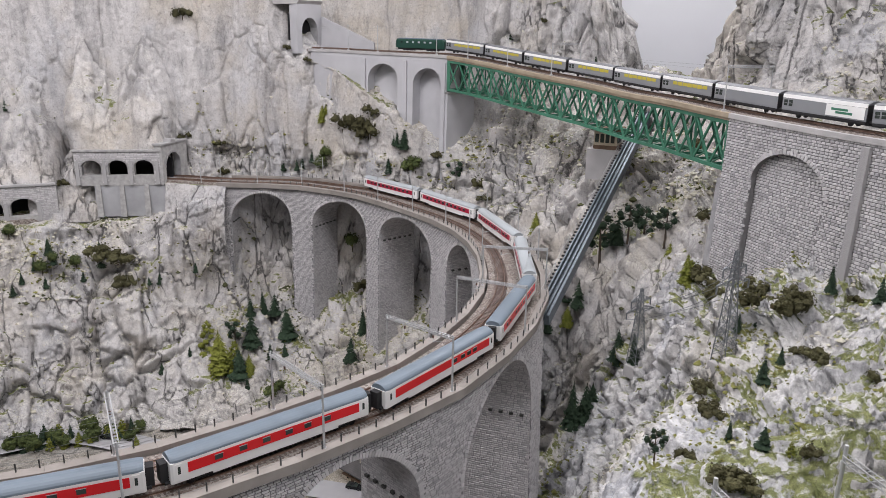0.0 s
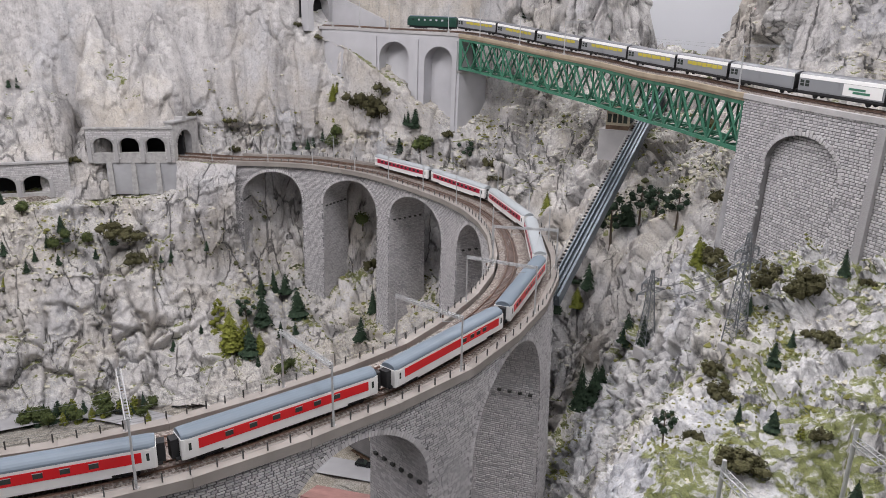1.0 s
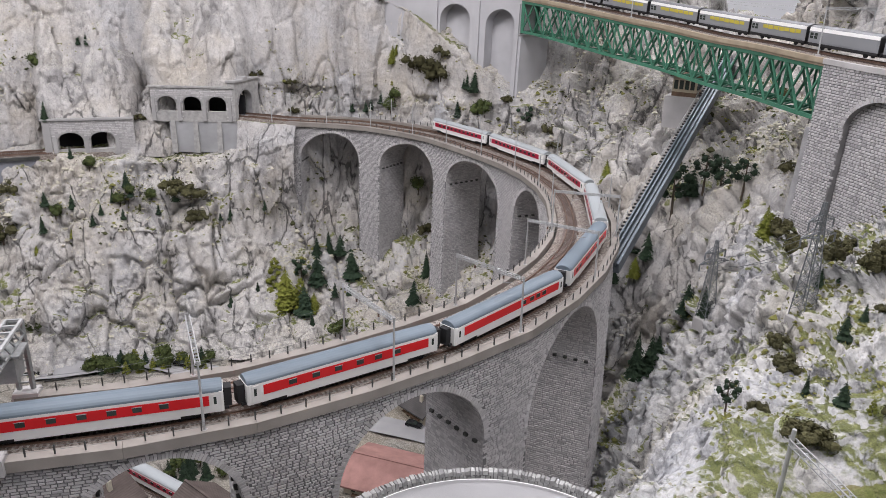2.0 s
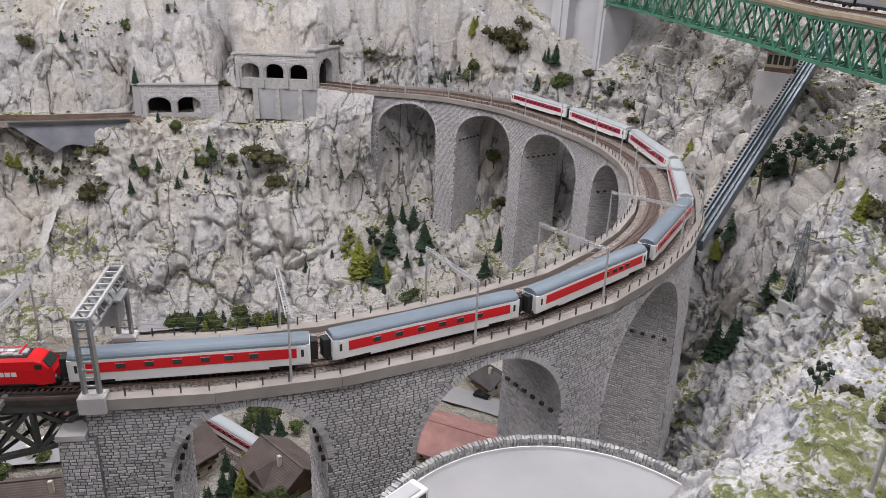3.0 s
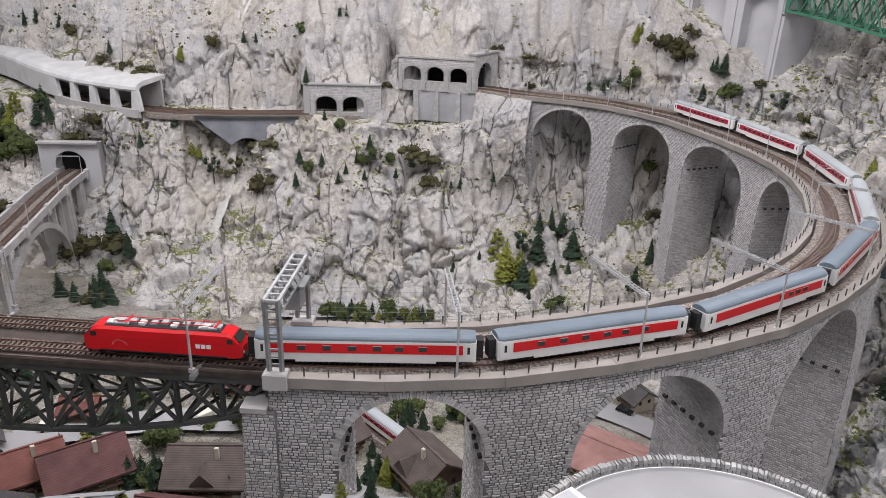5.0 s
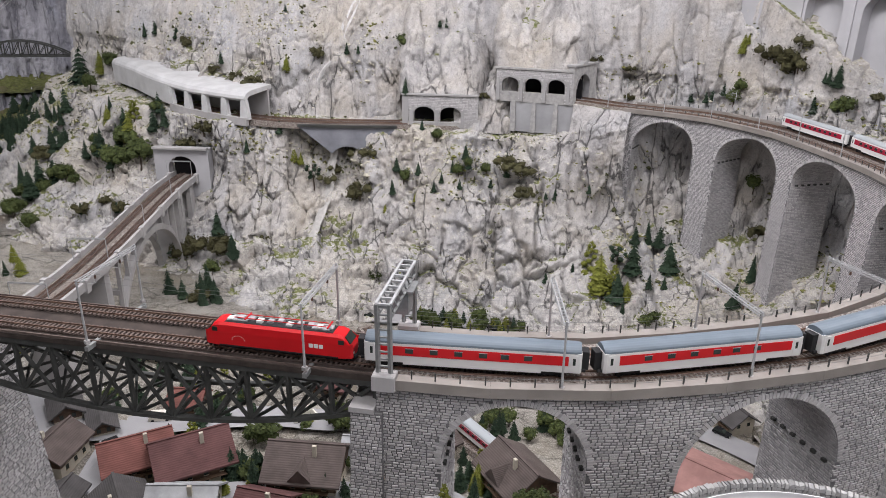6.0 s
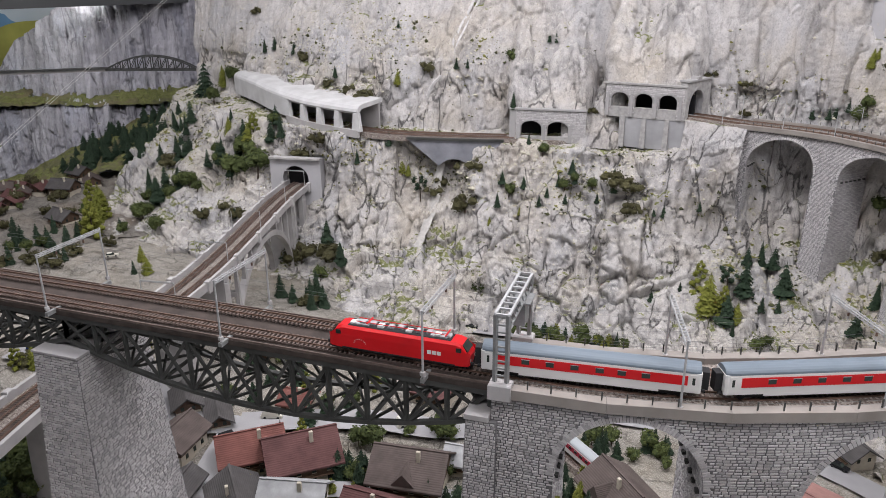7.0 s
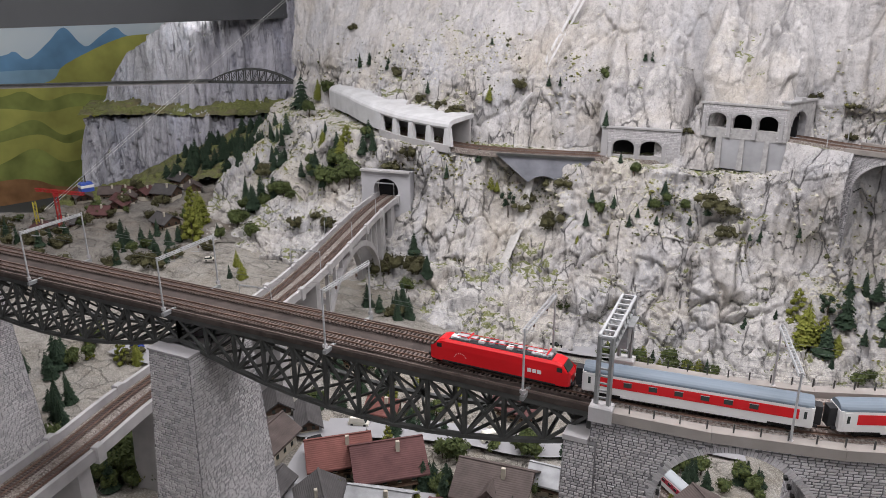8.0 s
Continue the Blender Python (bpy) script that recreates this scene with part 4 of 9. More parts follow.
def loco():
    c = thing("electric_locomotive", "bright red electric locomotive with silver roof gear", "locomotive")
    L = .1115
    # cross-sections from the nose backwards: x, half width, floor, roof
    def ring(x, w, z0, z1, zc):
        return [(x, -w, z0), (x, w, z0), (x, w * 1.0, .030), (x, w * .93, zc), (x, w * .72, z1), (x, -w * .72, z1), (x, -w * .93, zc), (x, -w * 1.0, .030)]
    secs = [(-L, .0145, .010, .0235, .0215), (-L + .003, .0158, .0085, .0275, .0255), (-L + .013, .0170, .008, .0405, .0375), (-L + .021, .0172, .008, .0435, .0400)]
    rings = [ring(*q) for q in secs] + [ring(-x, *q) for x, *q in reversed(secs)]
    part("body", Shape().loft(rings), M["red"], c)
    for e in (-1, 1):
        part("windscreen", Shape().hexa([(e * (L - .0052), -.0125, .030), (e * (L - .0052), .0125, .030), (e * (L - .0122), .0115, .0392), (e * (L - .0122), -.0115, .0392)], [(e * (L - .0032), -.0125, .0304), (e * (L - .0032), .0125, .0304), (e * (L - .0108), .0115, .0396), (e * (L - .0108), -.0115, .0396)]), M["window"], c, "dark raked windscreen")
        for s in (-1, 1):
            part("headlight", Shape().tube((e * (L - .001), s * .0105, .0165), (e * (L + .0006), s * .0105, .0165), .0022, .0022, 10), M["white"], c, "round white headlight")
            part("buffer", Shape().tube((e * (L - .002), s * .0095, .0115), (e * (L + .005), s * .0095, .0115), .002, .003, 8), M["under"], c)
            part("side_window", Shape().box(*sorted((e * (L - .012), e * (L - .020))), *sorted((s * .0168, s * .0176)), .030, .0365), M["window"], c, "dark cab window")
        part("snow_plough", Shape().hexa([(e * (L - .006), -.012, .003), (e * (L + .001), -.009, .003), (e * (L + .001), .009, .003), (e * (L - .006), .012, .003)], [(e * (L - .006), -.014, .0095), (e * (L + .001), -.013, .0095), (e * (L + .001), .013, .0095), (e * (L - .006), .014, .0095)]), M["under"], c)
        bg = part("bogie", Shape().box(e * .055 - .026, e * .055 + .026, -.0125, .0125, .0035, .009), M["under"], c, "dark bogie")
        for w in (-1, 1):
            for s in (-1, 1):
                part("wheel", Shape().tube((e * .055 + w * .017, s * .007, .0068), (e * .055 + w * .017, s * .0098, .0068), .0068, .0068, 16), M["under"], bg)
        # pantograph
        pg = part("pantograph_base", Shape().box(e * .062 - .013, e * .062 + .013, -.008, .008, .0445, .0462), M["silver"], c, "silver pantograph frame")
        part("pantograph_arm", Shape().beam((e * .062 - .012, 0, .0465), (e * .062 + .013, 0, .0495), .0016, .0016), M["silver"], pg)
        part("pantograph_pan", Shape().beam((e * .062 + .012, -.011, .050), (e * .062 + .012, .011, .050), .0022, .0012), M["red"], pg)
    part("roof_deck", Shape().tub(-.082, .082, -.0118, .0118, .0425, .0447, .001), M["under"], c, "dark roof deck")
    for k in range(11):
        x = -.075 + k * .015
        part("roof_box", Shape().tub(x - .0045, x + .0045, -.008 + .003 * (k % 3), .002 + .003 * (k % 3), .0445, .048 + .0012 * (k % 2), .0008), M["silver" if k % 3 else "white"], c, "silver roof equipment")
    for s in (-1, 1):
        part("roof_conductor", Shape().tube((-.07, s * .006, .0495), (.07, s * .006, .0495), .0006, .0006, 6), M["red"], c)
        # white mark in the place of the owner's lettering, and a ring of small marks
        for k in range(3):
            x = s * -.058 + k * .0075 - .0075
            part("white_mark", Shape().box(x - .0030, x + .0030, *sorted((s * .0171, s * .0177)), .0205, .0265), M["white"], c, "white lettering as plain bars")
        for k in range(9):
            a = math.pi * (.1 + .8 * k / 8)
            x, z = s * .060 + .010 * math.cos(a), .0165 + .009 * math.sin(a)
            part("star_mark", Shape().box(x - .0005, x + .0005, *sorted((s * .0171, s * .0176)), z - .0005, z + .0005), M["white"], c)
        part("sole_bar", Shape().box(-.09, .09, *sorted((s * .0165, s * .0175)), .0078, .0098), M["under"], c, "dark sole bar")
    part("tank", Shape().box(-.024, .024, -.0135, .0135, .004, .0085), M["under"], c)
    return c


RAIL = 0.9996
OUT = TRACKS[1]


def on_track(line, s, off, span, z):
    """Pose of a vehicle whose bogies stand span apart."""
    a, b = line.at(s - span / 2, off, z), line.at(s + span / 2, off, z)
    d = b - a
    return Matrix.Translation((a + b) / 2) @ Matrix.Rotation(math.atan2(d.y, d.x), 4, "Z") @ Matrix.Rotation(-math.atan2(d.z, d.xy.length), 4, "Y")


sleeper_car = coach(M["roofblue"], M["red"], [.12, .27, .42, .57, .70, .84], "white coach with red band and blue-grey roof")
couchette = coach(M["roofblue"], M["red"], [.62, .72, .80, .88], "white coach with long red band and few windows")
seat_car = coach(M["roofblue"], M["red"], [.03, .13, .34, .43, .52, .61, .70, .79, .88, .96], "white coach with red band and many windows")
tail_car = coach(M["roofwhite"], M["pinkred"], [.05, .15, .25, .35, .45, .55, .65, .75, .85, .95], "white coach with crimson band and pale grey roof")
FRONT = S_END - .261   # the locomotive's nose
engine = loco()
engine.matrix_basis = on_track(main, FRONT + .1115, OUT, .11, RAIL)
kinds = [sleeper_car, sleeper_car, couchette, seat_car, tail_car, tail_car, tail_car, tail_car]
used = set()
s = FRONT + .223 + .008 + .154
for k in kinds:
    m = on_track(main, s, OUT, .21, RAIL)
    if k.name in used:
        copy_thing(k, m)
    else:
        k.matrix_basis = m
        used.add(k.name)
    s += .3145

# ---- stone galleries on the ledge ----
def arched_wall(p, q, z0, z1, thick, openings, parent, material, name="front_wall", inner=None):
    """A wall from p to q on the plan with arched openings: (start, end, foot, springing, crown) along it. The wall's front is to the right of its way."""
    p, q = Vector((*p, 0)), Vector((*q, 0))
    d = (q - p)
    L = d.length
    d.normalize()
    n = Vector((d.y, -d.x, 0))
    at = lambda s, z, o=0.0: p + d * s + n * o + Vector((0, 0, z))
    sh, rv = Shape(), Shape()
    cuts = sorted([0, L] + [e for o in openings for e in o[:2]])
    for a, b in zip(cuts, cuts[1:]):
        op = [o for o in openings if o[0] <= (a + b) / 2 <= o[1]]
        if not op:
            for o in (0, -thick):
                sh.quad(at(a, z0, o), at(b, z0, o), at(b, z1, o), at(a, z1, o))
            continue
        _, _, foot, spring, crown = op[0]
        k = 12
        us = [a + (b - a) * (.5 - .5 * math.cos(math.pi * i / k)) for i in range(k + 1)]
        zs = [spring + (crown - spring) * math.sqrt(max(0, 1 - ((2 * u - a - b) / (b - a)) ** 2)) for u in us]
        for i in range(k):
            for o in (0, -thick):
                sh.quad(at(us[i], zs[i], o), at(us[i + 1], zs[i + 1], o), at(us[i + 1], z1, o), at(us[i], z1, o))
                if foot > z0 + .001:
                    sh.quad(at(us[i], z0, o), at(us[i + 1], z0, o), at(us[i + 1], foot, o), at(us[i], foot, o))
            rv.quad(at(us[i], zs[i], 0), at(us[i], zs[i], -thick), at(us[i + 1], zs[i + 1], -thick), at(us[i + 1], zs[i + 1], 0))
        for u in (a, b):
            rv.quad(at(u, foot, 0), at(u, foot, -thick), at(u, spring, -thick), at(u, spring, 0))
        rv.quad(at(a, foot, 0), at(b, foot, 0), at(b, foot, -thick), at(a, foot, -thick))
    sh.quad(at(0, z1, 0), at(L, z1, 0), at(L, z1, -thick), at(0, z1, -thick))
    for u in (0, L):
        sh.quad(at(u, z0, 0), at(u, z0, -thick), at(u, z1, -thick), at(u, z1, 0))
    w = part(name, sh, material, parent, fix=False)
    part("reveal", rv, inner or material, parent, fix=False)
    return at, L


def ring_stones(at, a, b, spring, crown, parent, material, n=11, t=.0075, proud=.003):
    """Voussoirs round an arch, each a stone of its own."""
    for i in range(n):
        pts = []
        deep = t * (1.0, .72, .88)[i % 3]
        for e in (i + .10, i + .90):
            th = math.pi * (1 - e / n)
            for r in (0.0, deep):
                c, h = (a + b) / 2, (b - a) / 2
                pts.append((c + (h + r) * math.cos(th), spring + (crown - spring + r) * math.sin(th)))
        o = [pts[0], pts[2], pts[3], pts[1]]
        st = Shape().hexa([at(u, z, -.002) for u, z in o], [at(u, z, proud) for u, z in o])
        part("voussoir", st, material, parent)


M["gallery"] = stone("gallery_stone", (0.47, 0.465, 0.465), (0.34, 0.335, 0.34))
M["ashlar"] = plain("gallery_masonry", (0.40, 0.395, 0.39), 0.92, var=0.22, scale=60, fine=330, bump=0.0012)
M["patched"] = plain("grey_retaining_wall", (0.38, 0.385, 0.40), 0.92, var=0.16, scale=12, fine=300, bump=0.0006)

upper = thing("stone_gallery", "grey stone avalanche gallery with three arched openings", "gallery", kind="structure")
P0, P1 = (-1.515, 2.752), (-1.205, 2.826)
ops = [(.024, .094, 1.020, 1.052, 1.078), (.119, .189, 1.020, 1.052, 1.078), (.214, .284, 1.020, 1.052, 1.078)]
at_u, LU = arched_wall(P0, P1, .98, 1.110, .022, ops, upper, M["ashlar"])
for a, b, f, sp, cr in ops:
    ring_stones(at_u, a, b, sp, cr, upper, M["gallery"], 11, .006)
for u in (.010, .1065, .2015, .298):
    part("pilaster", Shape().hexa([at_u(u - .007, .985, 0), at_u(u + .007, .985, 0), at_u(u + .007, .985, .008), at_u(u - .007, .985, .008)], [at_u(u - .005, 1.074, 0), at_u(u + .005, 1.074, 0), at_u(u + .005, 1.074, .003), at_u(u - .005, 1.074, .003)]), M["gallery"], upper)
part("roof_slab", Shape().hexa([at_u(-.006, 1.110, .005), at_u(LU + .004, 1.110, .005), at_u(LU + .004, 1.110, -.2), at_u(-.006, 1.110, -.2)], [at_u(-.006, 1.117, .005), at_u(LU + .004, 1.117, .005), at_u(LU + .004, 1.124, -.2), at_u(-.006, 1.124, -.2)]), M["ashlar"], upper)
# Black sheet behind the three openings: their shade put into colour.
part("inner_lining", Shape().box(-1.53, -1.21, 2.915, 2.925, .96, 1.11), M["dark"], upper, "black sheet standing in for the unlit inside")
tagged(part("embankment", emb, M["cliff"]), "pale rock embankment below the track", "wall", kind="structure")
# tunnel portal at its end, facing along the track
at_p, LP = arched_wall((-1.203, 2.822), (-1.183, 2.995), .985, 1.132, .03, [(.022, .122, .995, 1.045, 1.098)], upper, M["ashlar"], "portal_wall", M["vault"])
ring_stones(at_p, .022, .122, 1.045, 1.098, upper, M["gallery"], 15, .009)
part("portal_cap", Shape().hexa([at_p(-.004, 1.132, .006), at_p(LP, 1.132, .006), at_p(LP, 1.132, -.036), at_p(-.004, 1.132, -.036)], [at_p(-.004, 1.139, .006), at_p(LP, 1.139, .006), at_p(LP, 1.139, -.036), at_p(-.004, 1.139, -.036)]), M["gallery"], upper)
part("keystone_block", Shape().hexa([at_p(.055, 1.139, .006), at_p(.088, 1.139, .006), at_p(.088, 1.139, -.03), at_p(.055, 1.139, -.03)], [at_p(.058, 1.149, .006), at_p(.085, 1.149, .006), at_p(.085, 1.149, -.03), at_p(.058, 1.149, -.03)]), M["gallery"], upper)
# retaining wall below
ret = thing("retaining_wall", "smooth grey retaining wall with pilasters", "wall", kind="structure")
at_r, LR = arched_wall((-1.455, 2.768), (-1.165, 2.838), .86, .982, .05, [], ret, M["patched"])
for u in (.015, .10, .19, .272):
    part("pilaster", Shape().hexa([at_r(u - .011, .86, 0), at_r(u + .011, .86, 0), at_r(u + .011, .86, .012), at_r(u - .011, .86, .012)], [at_r(u - .008, .985, 0), at_r(u + .008, .985, 0), at_r(u + .008, .985, .005), at_r(u - .008, .985, .005)]), M["ashlar"], ret)

lower = thing("stone_gallery", "grey stone gallery with two arched openings", "gallery", kind="structure")
ops = [(.044, .132, .878, .914, .944), (.156, .244, .878, .914, .944)]
at_l, LL = arched_wall((-1.862, 2.578), (-1.580, 2.722), .84, .990, .025, ops, lower, M["ashlar"])
for a, b, f, sp, cr in ops:
    ring_stones(at_l, a, b, sp, cr, lower, M["gallery"], 11, .006)
for u in (.034, .143, .252):
    part("pilaster", Shape().hexa([at_l(u - .008, .86, 0), at_l(u + .008, .86, 0), at_l(u + .008, .86, .008), at_l(u - .008, .86, .008)], [at_l(u - .006, .93, 0), at_l(u + .006, .93, 0), at_l(u + .006, .93, .003), at_l(u - .006, .93, .003)]), M["gallery"], lower)
part("roof_slab", Shape().hexa([at_l(-.008, .990, .006), at_l(LL, .990, .006), at_l(LL, .990, -.16), at_l(-.008, .990, -.16)], [at_l(-.008, .997, .006), at_l(LL, .997, .006), at_l(LL, 1.002, -.16), at_l(-.008, 1.002, -.16)]), M["gallery"], lower, "pale flat roof slab")
# Black panel painted as unlit depth behind the two arches.
part("inner_lining", Shape().hexa([at_l(.02, .84, -.10), at_l(LL, .84, -.10), at_l(LL, .84, -.11), at_l(.02, .84, -.11)], [at_l(.02, .985, -.10), at_l(LL, .985, -.10), at_l(LL, .985, -.11), at_l(.02, .985, -.11)]), M["dark"], lower, "black sheet standing in for the unlit inside")
part("end_pier", Shape().hexa([at_l(-.004, .82, .004), at_l(.022, .82, .004), at_l(.022, .82, -.03), at_l(-.004, .82, -.03)], [at_l(-.004, .992, .004), at_l(.022, .992, .004), at_l(.022, .992, -.03), at_l(-.004, .992, -.03)]), M["gallery"], lower)

# the lower line on its ledge
ledge_line = Line([(-4.3, 2.66), (-3.9, 2.58), (-3.58, 2.475), (-3.1, 2.335), (-2.8, 2.30), (-2.45, 2.305), (-2.25, 2.37), (-2.06, 2.48), (-1.88, 2.60), (-1.7, 2.72), (-1.55, 2.84)], .868)
lb = Shape()
n = 120
lb.loft([[ledge_line.at(ledge_line.S[-1] * k / n, o, h) for o, h in ((-.06, .845), (-.055, .866), (.055, .866), (.06, .845))] for k in range(n + 1)], closed=False)
tagged(part("ledge_ballast", lb, M["ballast"], None, fix=False), "brown ballast of the ledge line", "ballast", kind="structure")
tracks(ledge_line, .4, ledge_line.S[-1] - .02, (-.026, .026), .867, "brown weathered track on a rock ledge")

# short concrete bridge over the stream
sb = thing("stream_bridge", "grey concrete wedge bridge with a low arch", "bridge", kind="structure")
n0, n1 = ledge_line.near(-2.25, 2.37), ledge_line.near(-1.90, 2.59)
def sbp(u, z, o):
    return ledge_line.at(n0 + (n1 - n0) * u, .058 + o, z)
sh, rv = Shape(), Shape()
def belly(u):
    return .856 - .150 * min(1, 2.3 * min(u, 1 - u))
us = [k / 40 for k in range(41)]
for a, b in zip(us, us[1:]):
    za, zb = belly(a), belly(b)
    for u, which in ((a, 0), (b, 1)):
        if .30 < u < .68:
            zz = .705 + .070 * math.sqrt(max(0, 1 - ((u - .49) / .19) ** 2))
            if which: zb = max(zb, zz)
            else: za = max(za, zz)
    for o in (.004, -.05):
        sh.quad(sbp(a, za, o), sbp(b, zb, o), sbp(b, .86, o), sbp(a, .86, o))
    rv.quad(sbp(a, za, .004), sbp(a, za, -.05), sbp(b, zb, -.05), sbp(b, zb, .004))
M["bluecast"] = plain("blue_grey_cast_concrete", (0.25, 0.26, 0.295), 0.9, var=0.22, scale=16, fine=260, bump=0.0006)
part("wall", sh, M["bluecast"], sb, fix=False)
part("arch_soffit", rv, M["bluecast"], sb, fix=False)
cp = Shape()
cp.loft([[sbp(u, z, o) for z, o in ((.856, .012), (.866, .012), (.866, -.004), (.856, -.004))] for u in us])
part("edge_beam", cp, M["steel"], sb, "dark edge beam")

# white avalanche gallery
M["pale"] = plain("pale_grey_cast", (0.60, 0.605, 0.61), 0.8, var=0.12, scale=14, fine=300, bump=0.0004)
wg = thing("snow_gallery", "smooth pale avalanche gallery with square openings", "gallery", kind="structure")
w0, w1 = ledge_line.near(-3.62, 2.49), ledge_line.near(-2.45, 2.305)
def wp(s, o, z):
    lift = .03 * max(0, min(1, (ledge_line.near(-2.8, 2.30) - s) / .5))
    return ledge_line.at(s, o, z + lift)
n = 50
roof = Shape()
prof = [(.074, .948), (.081, .958), (.078, .970), (.066, .982), (.040, .990), (-.10, .998), (-.10, .980), (.05, .968)]
roof.loft([[wp(w0 + (w1 - w0) * k / n, o, z) for o, z in prof] for k in range(n + 1)])
part("roof", roof, M["pale"], wg)
solid = Shape()
mid_s = ledge_line.near(-2.93, 2.315)
solid.loft([[wp(w0 + (mid_s - w0) * k / 20, o, z) for o, z in ((.078, .872), (.0815, .962), (.068, .966), (.064, .872))] for k in range(21)])
part("closed_wall", solid, M["pale"], wg)
sill = Shape()
sill.loft([[wp(mid_s + (w1 - mid_s) * k / 20, o, z) for o, z in ((.085, .845), (.085, .878), (.068, .878), (.068, .845))] for k in range(21)])
part("sill", sill, M["concrete"], wg, "pale grey sill")
for k in range(5):
    c = mid_s + (w1 - mid_s) * (k / 4) - (.012 if k == 4 else 0)
    w = .022
    part("pillar", Shape().hexa([wp(c - w, .080, .872), wp(c + w, .080, .872), wp(c + w, .060, .872), wp(c - w, .060, .872)], [wp(c - w * .55, .079, .953), wp(c + w * .55, .079, .953), wp(c + w * .55, .060, .953), wp(c - w * .55, .060, .953)]), M["pale"], wg)
back = Shape()
back.loft([[wp(w0 + (w1 - w0) * k / 20, o, z) for o, z in ((-.07, .85), (-.07, .985), (-.08, .985), (-.08, .85))] for k in range(21)])
part("back_wall", back, M["concrete"], wg, "grey back wall")

# ---- the upper line: tunnel, arched wall, green truss bridge, stone abutment ----
UPPER = [(-1.104, 3.39, 1.492), (-0.842, 3.233, 1.492), (-0.696, 3.139, 1.492), (-0.566, 3.082, 1.492), (-0.414, 3.03, 1.488), (-0.257, 2.967, 1.486), (-0.1, 2.883, 1.483), (0.046, 2.731, 1.469), (0.15, 2.602, 1.456), (0.253, 2.471, 1.444), (0.355, 2.33, 1.434), (0.455, 2.152, 1.422), (0.524, 2.003, 1.420), (0.615, 1.775, 1.414), (0.69, 1.6, 1.412), (0.765, 1.43, 1.412), (0.86, 1.22, 1.42), (0.97, 0.98, 1.42)]
top_line = Line(UPPER, 1.40)
TW = .037
U_L, U_R = top_line.near(-0.1, 2.883), top_line.near(.615, 1.775)
U_T = top_line.near(-0.696, 3.139)


def zt(s):
    return top_line.row(s)[2]


ub = Shape()
n = 150
ub.loft([[top_line.at(top_line.S[-1] * k / n, o) + Vector((0, 0, h)) for o, h in ((-TW, -.016), (-TW + .003, -.004), (0, -.0025), (TW - .003, -.004), (TW, -.016))] for k in range(n + 1)], closed=False)
tagged(part("upper_ballast", ub, M["ballast"], None, fix=False), "brown ballast of the upper line", "ballast", kind="structure")
tracks(top_line, .1, top_line.S[-1], (0.0,), 1.397, "brown weathered track of the upper line")

# parapet strip along the near side
M["tanstone"] = plain("tan_coping", (0.36, 0.30, 0.22), 0.85, var=0.15, scale=30)
para = thing("parapet", "pale stone coping along the upper line", "parapet", kind="structure")
for a, b in ((U_T + .02, U_L), (U_L, U_R), (U_R, top_line.S[-1] - .01)):
    st = Shape()
    k = max(6, int((b - a) / .02))
    st.loft([[top_line.at(a + (b - a) * i / k, o) + Vector((0, 0, h)) for o, h in ((TW - .004, -.014), (TW + .008, -.014), (TW + .008, -.004), (TW - .004, -.004))] for i in range(k + 1)])
    part("coping", st, M["concrete"] if a != U_L else M["tanstone"], para)

# green lattice deck bridge
gb = thing("green_bridge", "green steel lattice truss railway bridge", "bridge", kind="structure")
bays = 22
def gz(s, low):
    return zt(s) - (.024 if not low else .122)
for side in (.036, -.036):
    up, lo = Shape(), Shape()
    for k in range(bays):
        a, b = U_L + (U_R - U_L) * k / bays, U_L + (U_R - U_L) * (k + 1) / bays
        q = lambda s, low, e=0.0: top_line.at(s, side) * 1.0 - Vector((0, 0, zt(s) - gz(s, low) + e))
        up.beam(q(a, 0), q(b, 0), .007, .008)
        lo.beam(q(a, 1), q(b, 1), .007, .008)
        part("diagonal", Shape().beam(q(a, 0), q(b, 1), .0042, .0042), M["green"], gb)
        part("diagonal", Shape().beam(q(a, 1), q(b, 0), .0042, .0042), M["green"], gb)
        if k % 2 == 0:
            part("post", Shape().beam(q(a, 0), q(a, 1), .0045, .0045), M["green"], gb)
    part("top_chord", up, M["green"], gb)
    part("bottom_chord", lo, M["green"], gb)
    for s in (U_L + .004, U_R - .004):
        part("end_post", Shape().beam(top_line.at(s, side) - Vector((0, 0, .020)), top_line.at(s, side) - Vector((0, 0, .126)), .011, .011), M["green"], gb)
for k in range(bays + 1):
    s = U_L + (U_R - U_L) * k / bays
    for h in (.028, .122):
        part("cross_beam", Shape().beam(top_line.at(s, -.036) - Vector((0, 0, h)), top_line.at(s, .036) - Vector((0, 0, h)), .005, .006), M["green"], gb)
    if k < bays:
        e = U_L + (U_R - U_L) * (k + 1) / bays
        part("wind_brace", Shape().beam(top_line.at(s, -.036) - Vector((0, 0, .122)), top_line.at(e, .036) - Vector((0, 0, .122)), .003, .003), M["green"], gb)
dk = Shape()
dk.loft([[top_line.at(U_L + (U_R - U_L) * k / 30, o) - Vector((0, 0, h)) for o, h in ((-.042, .0195), (.042, .0195), (.042, .0125), (-.042, .0125))] for k in range(31)])
part("deck", dk, M["tanstone"], gb, "tan deck edge")


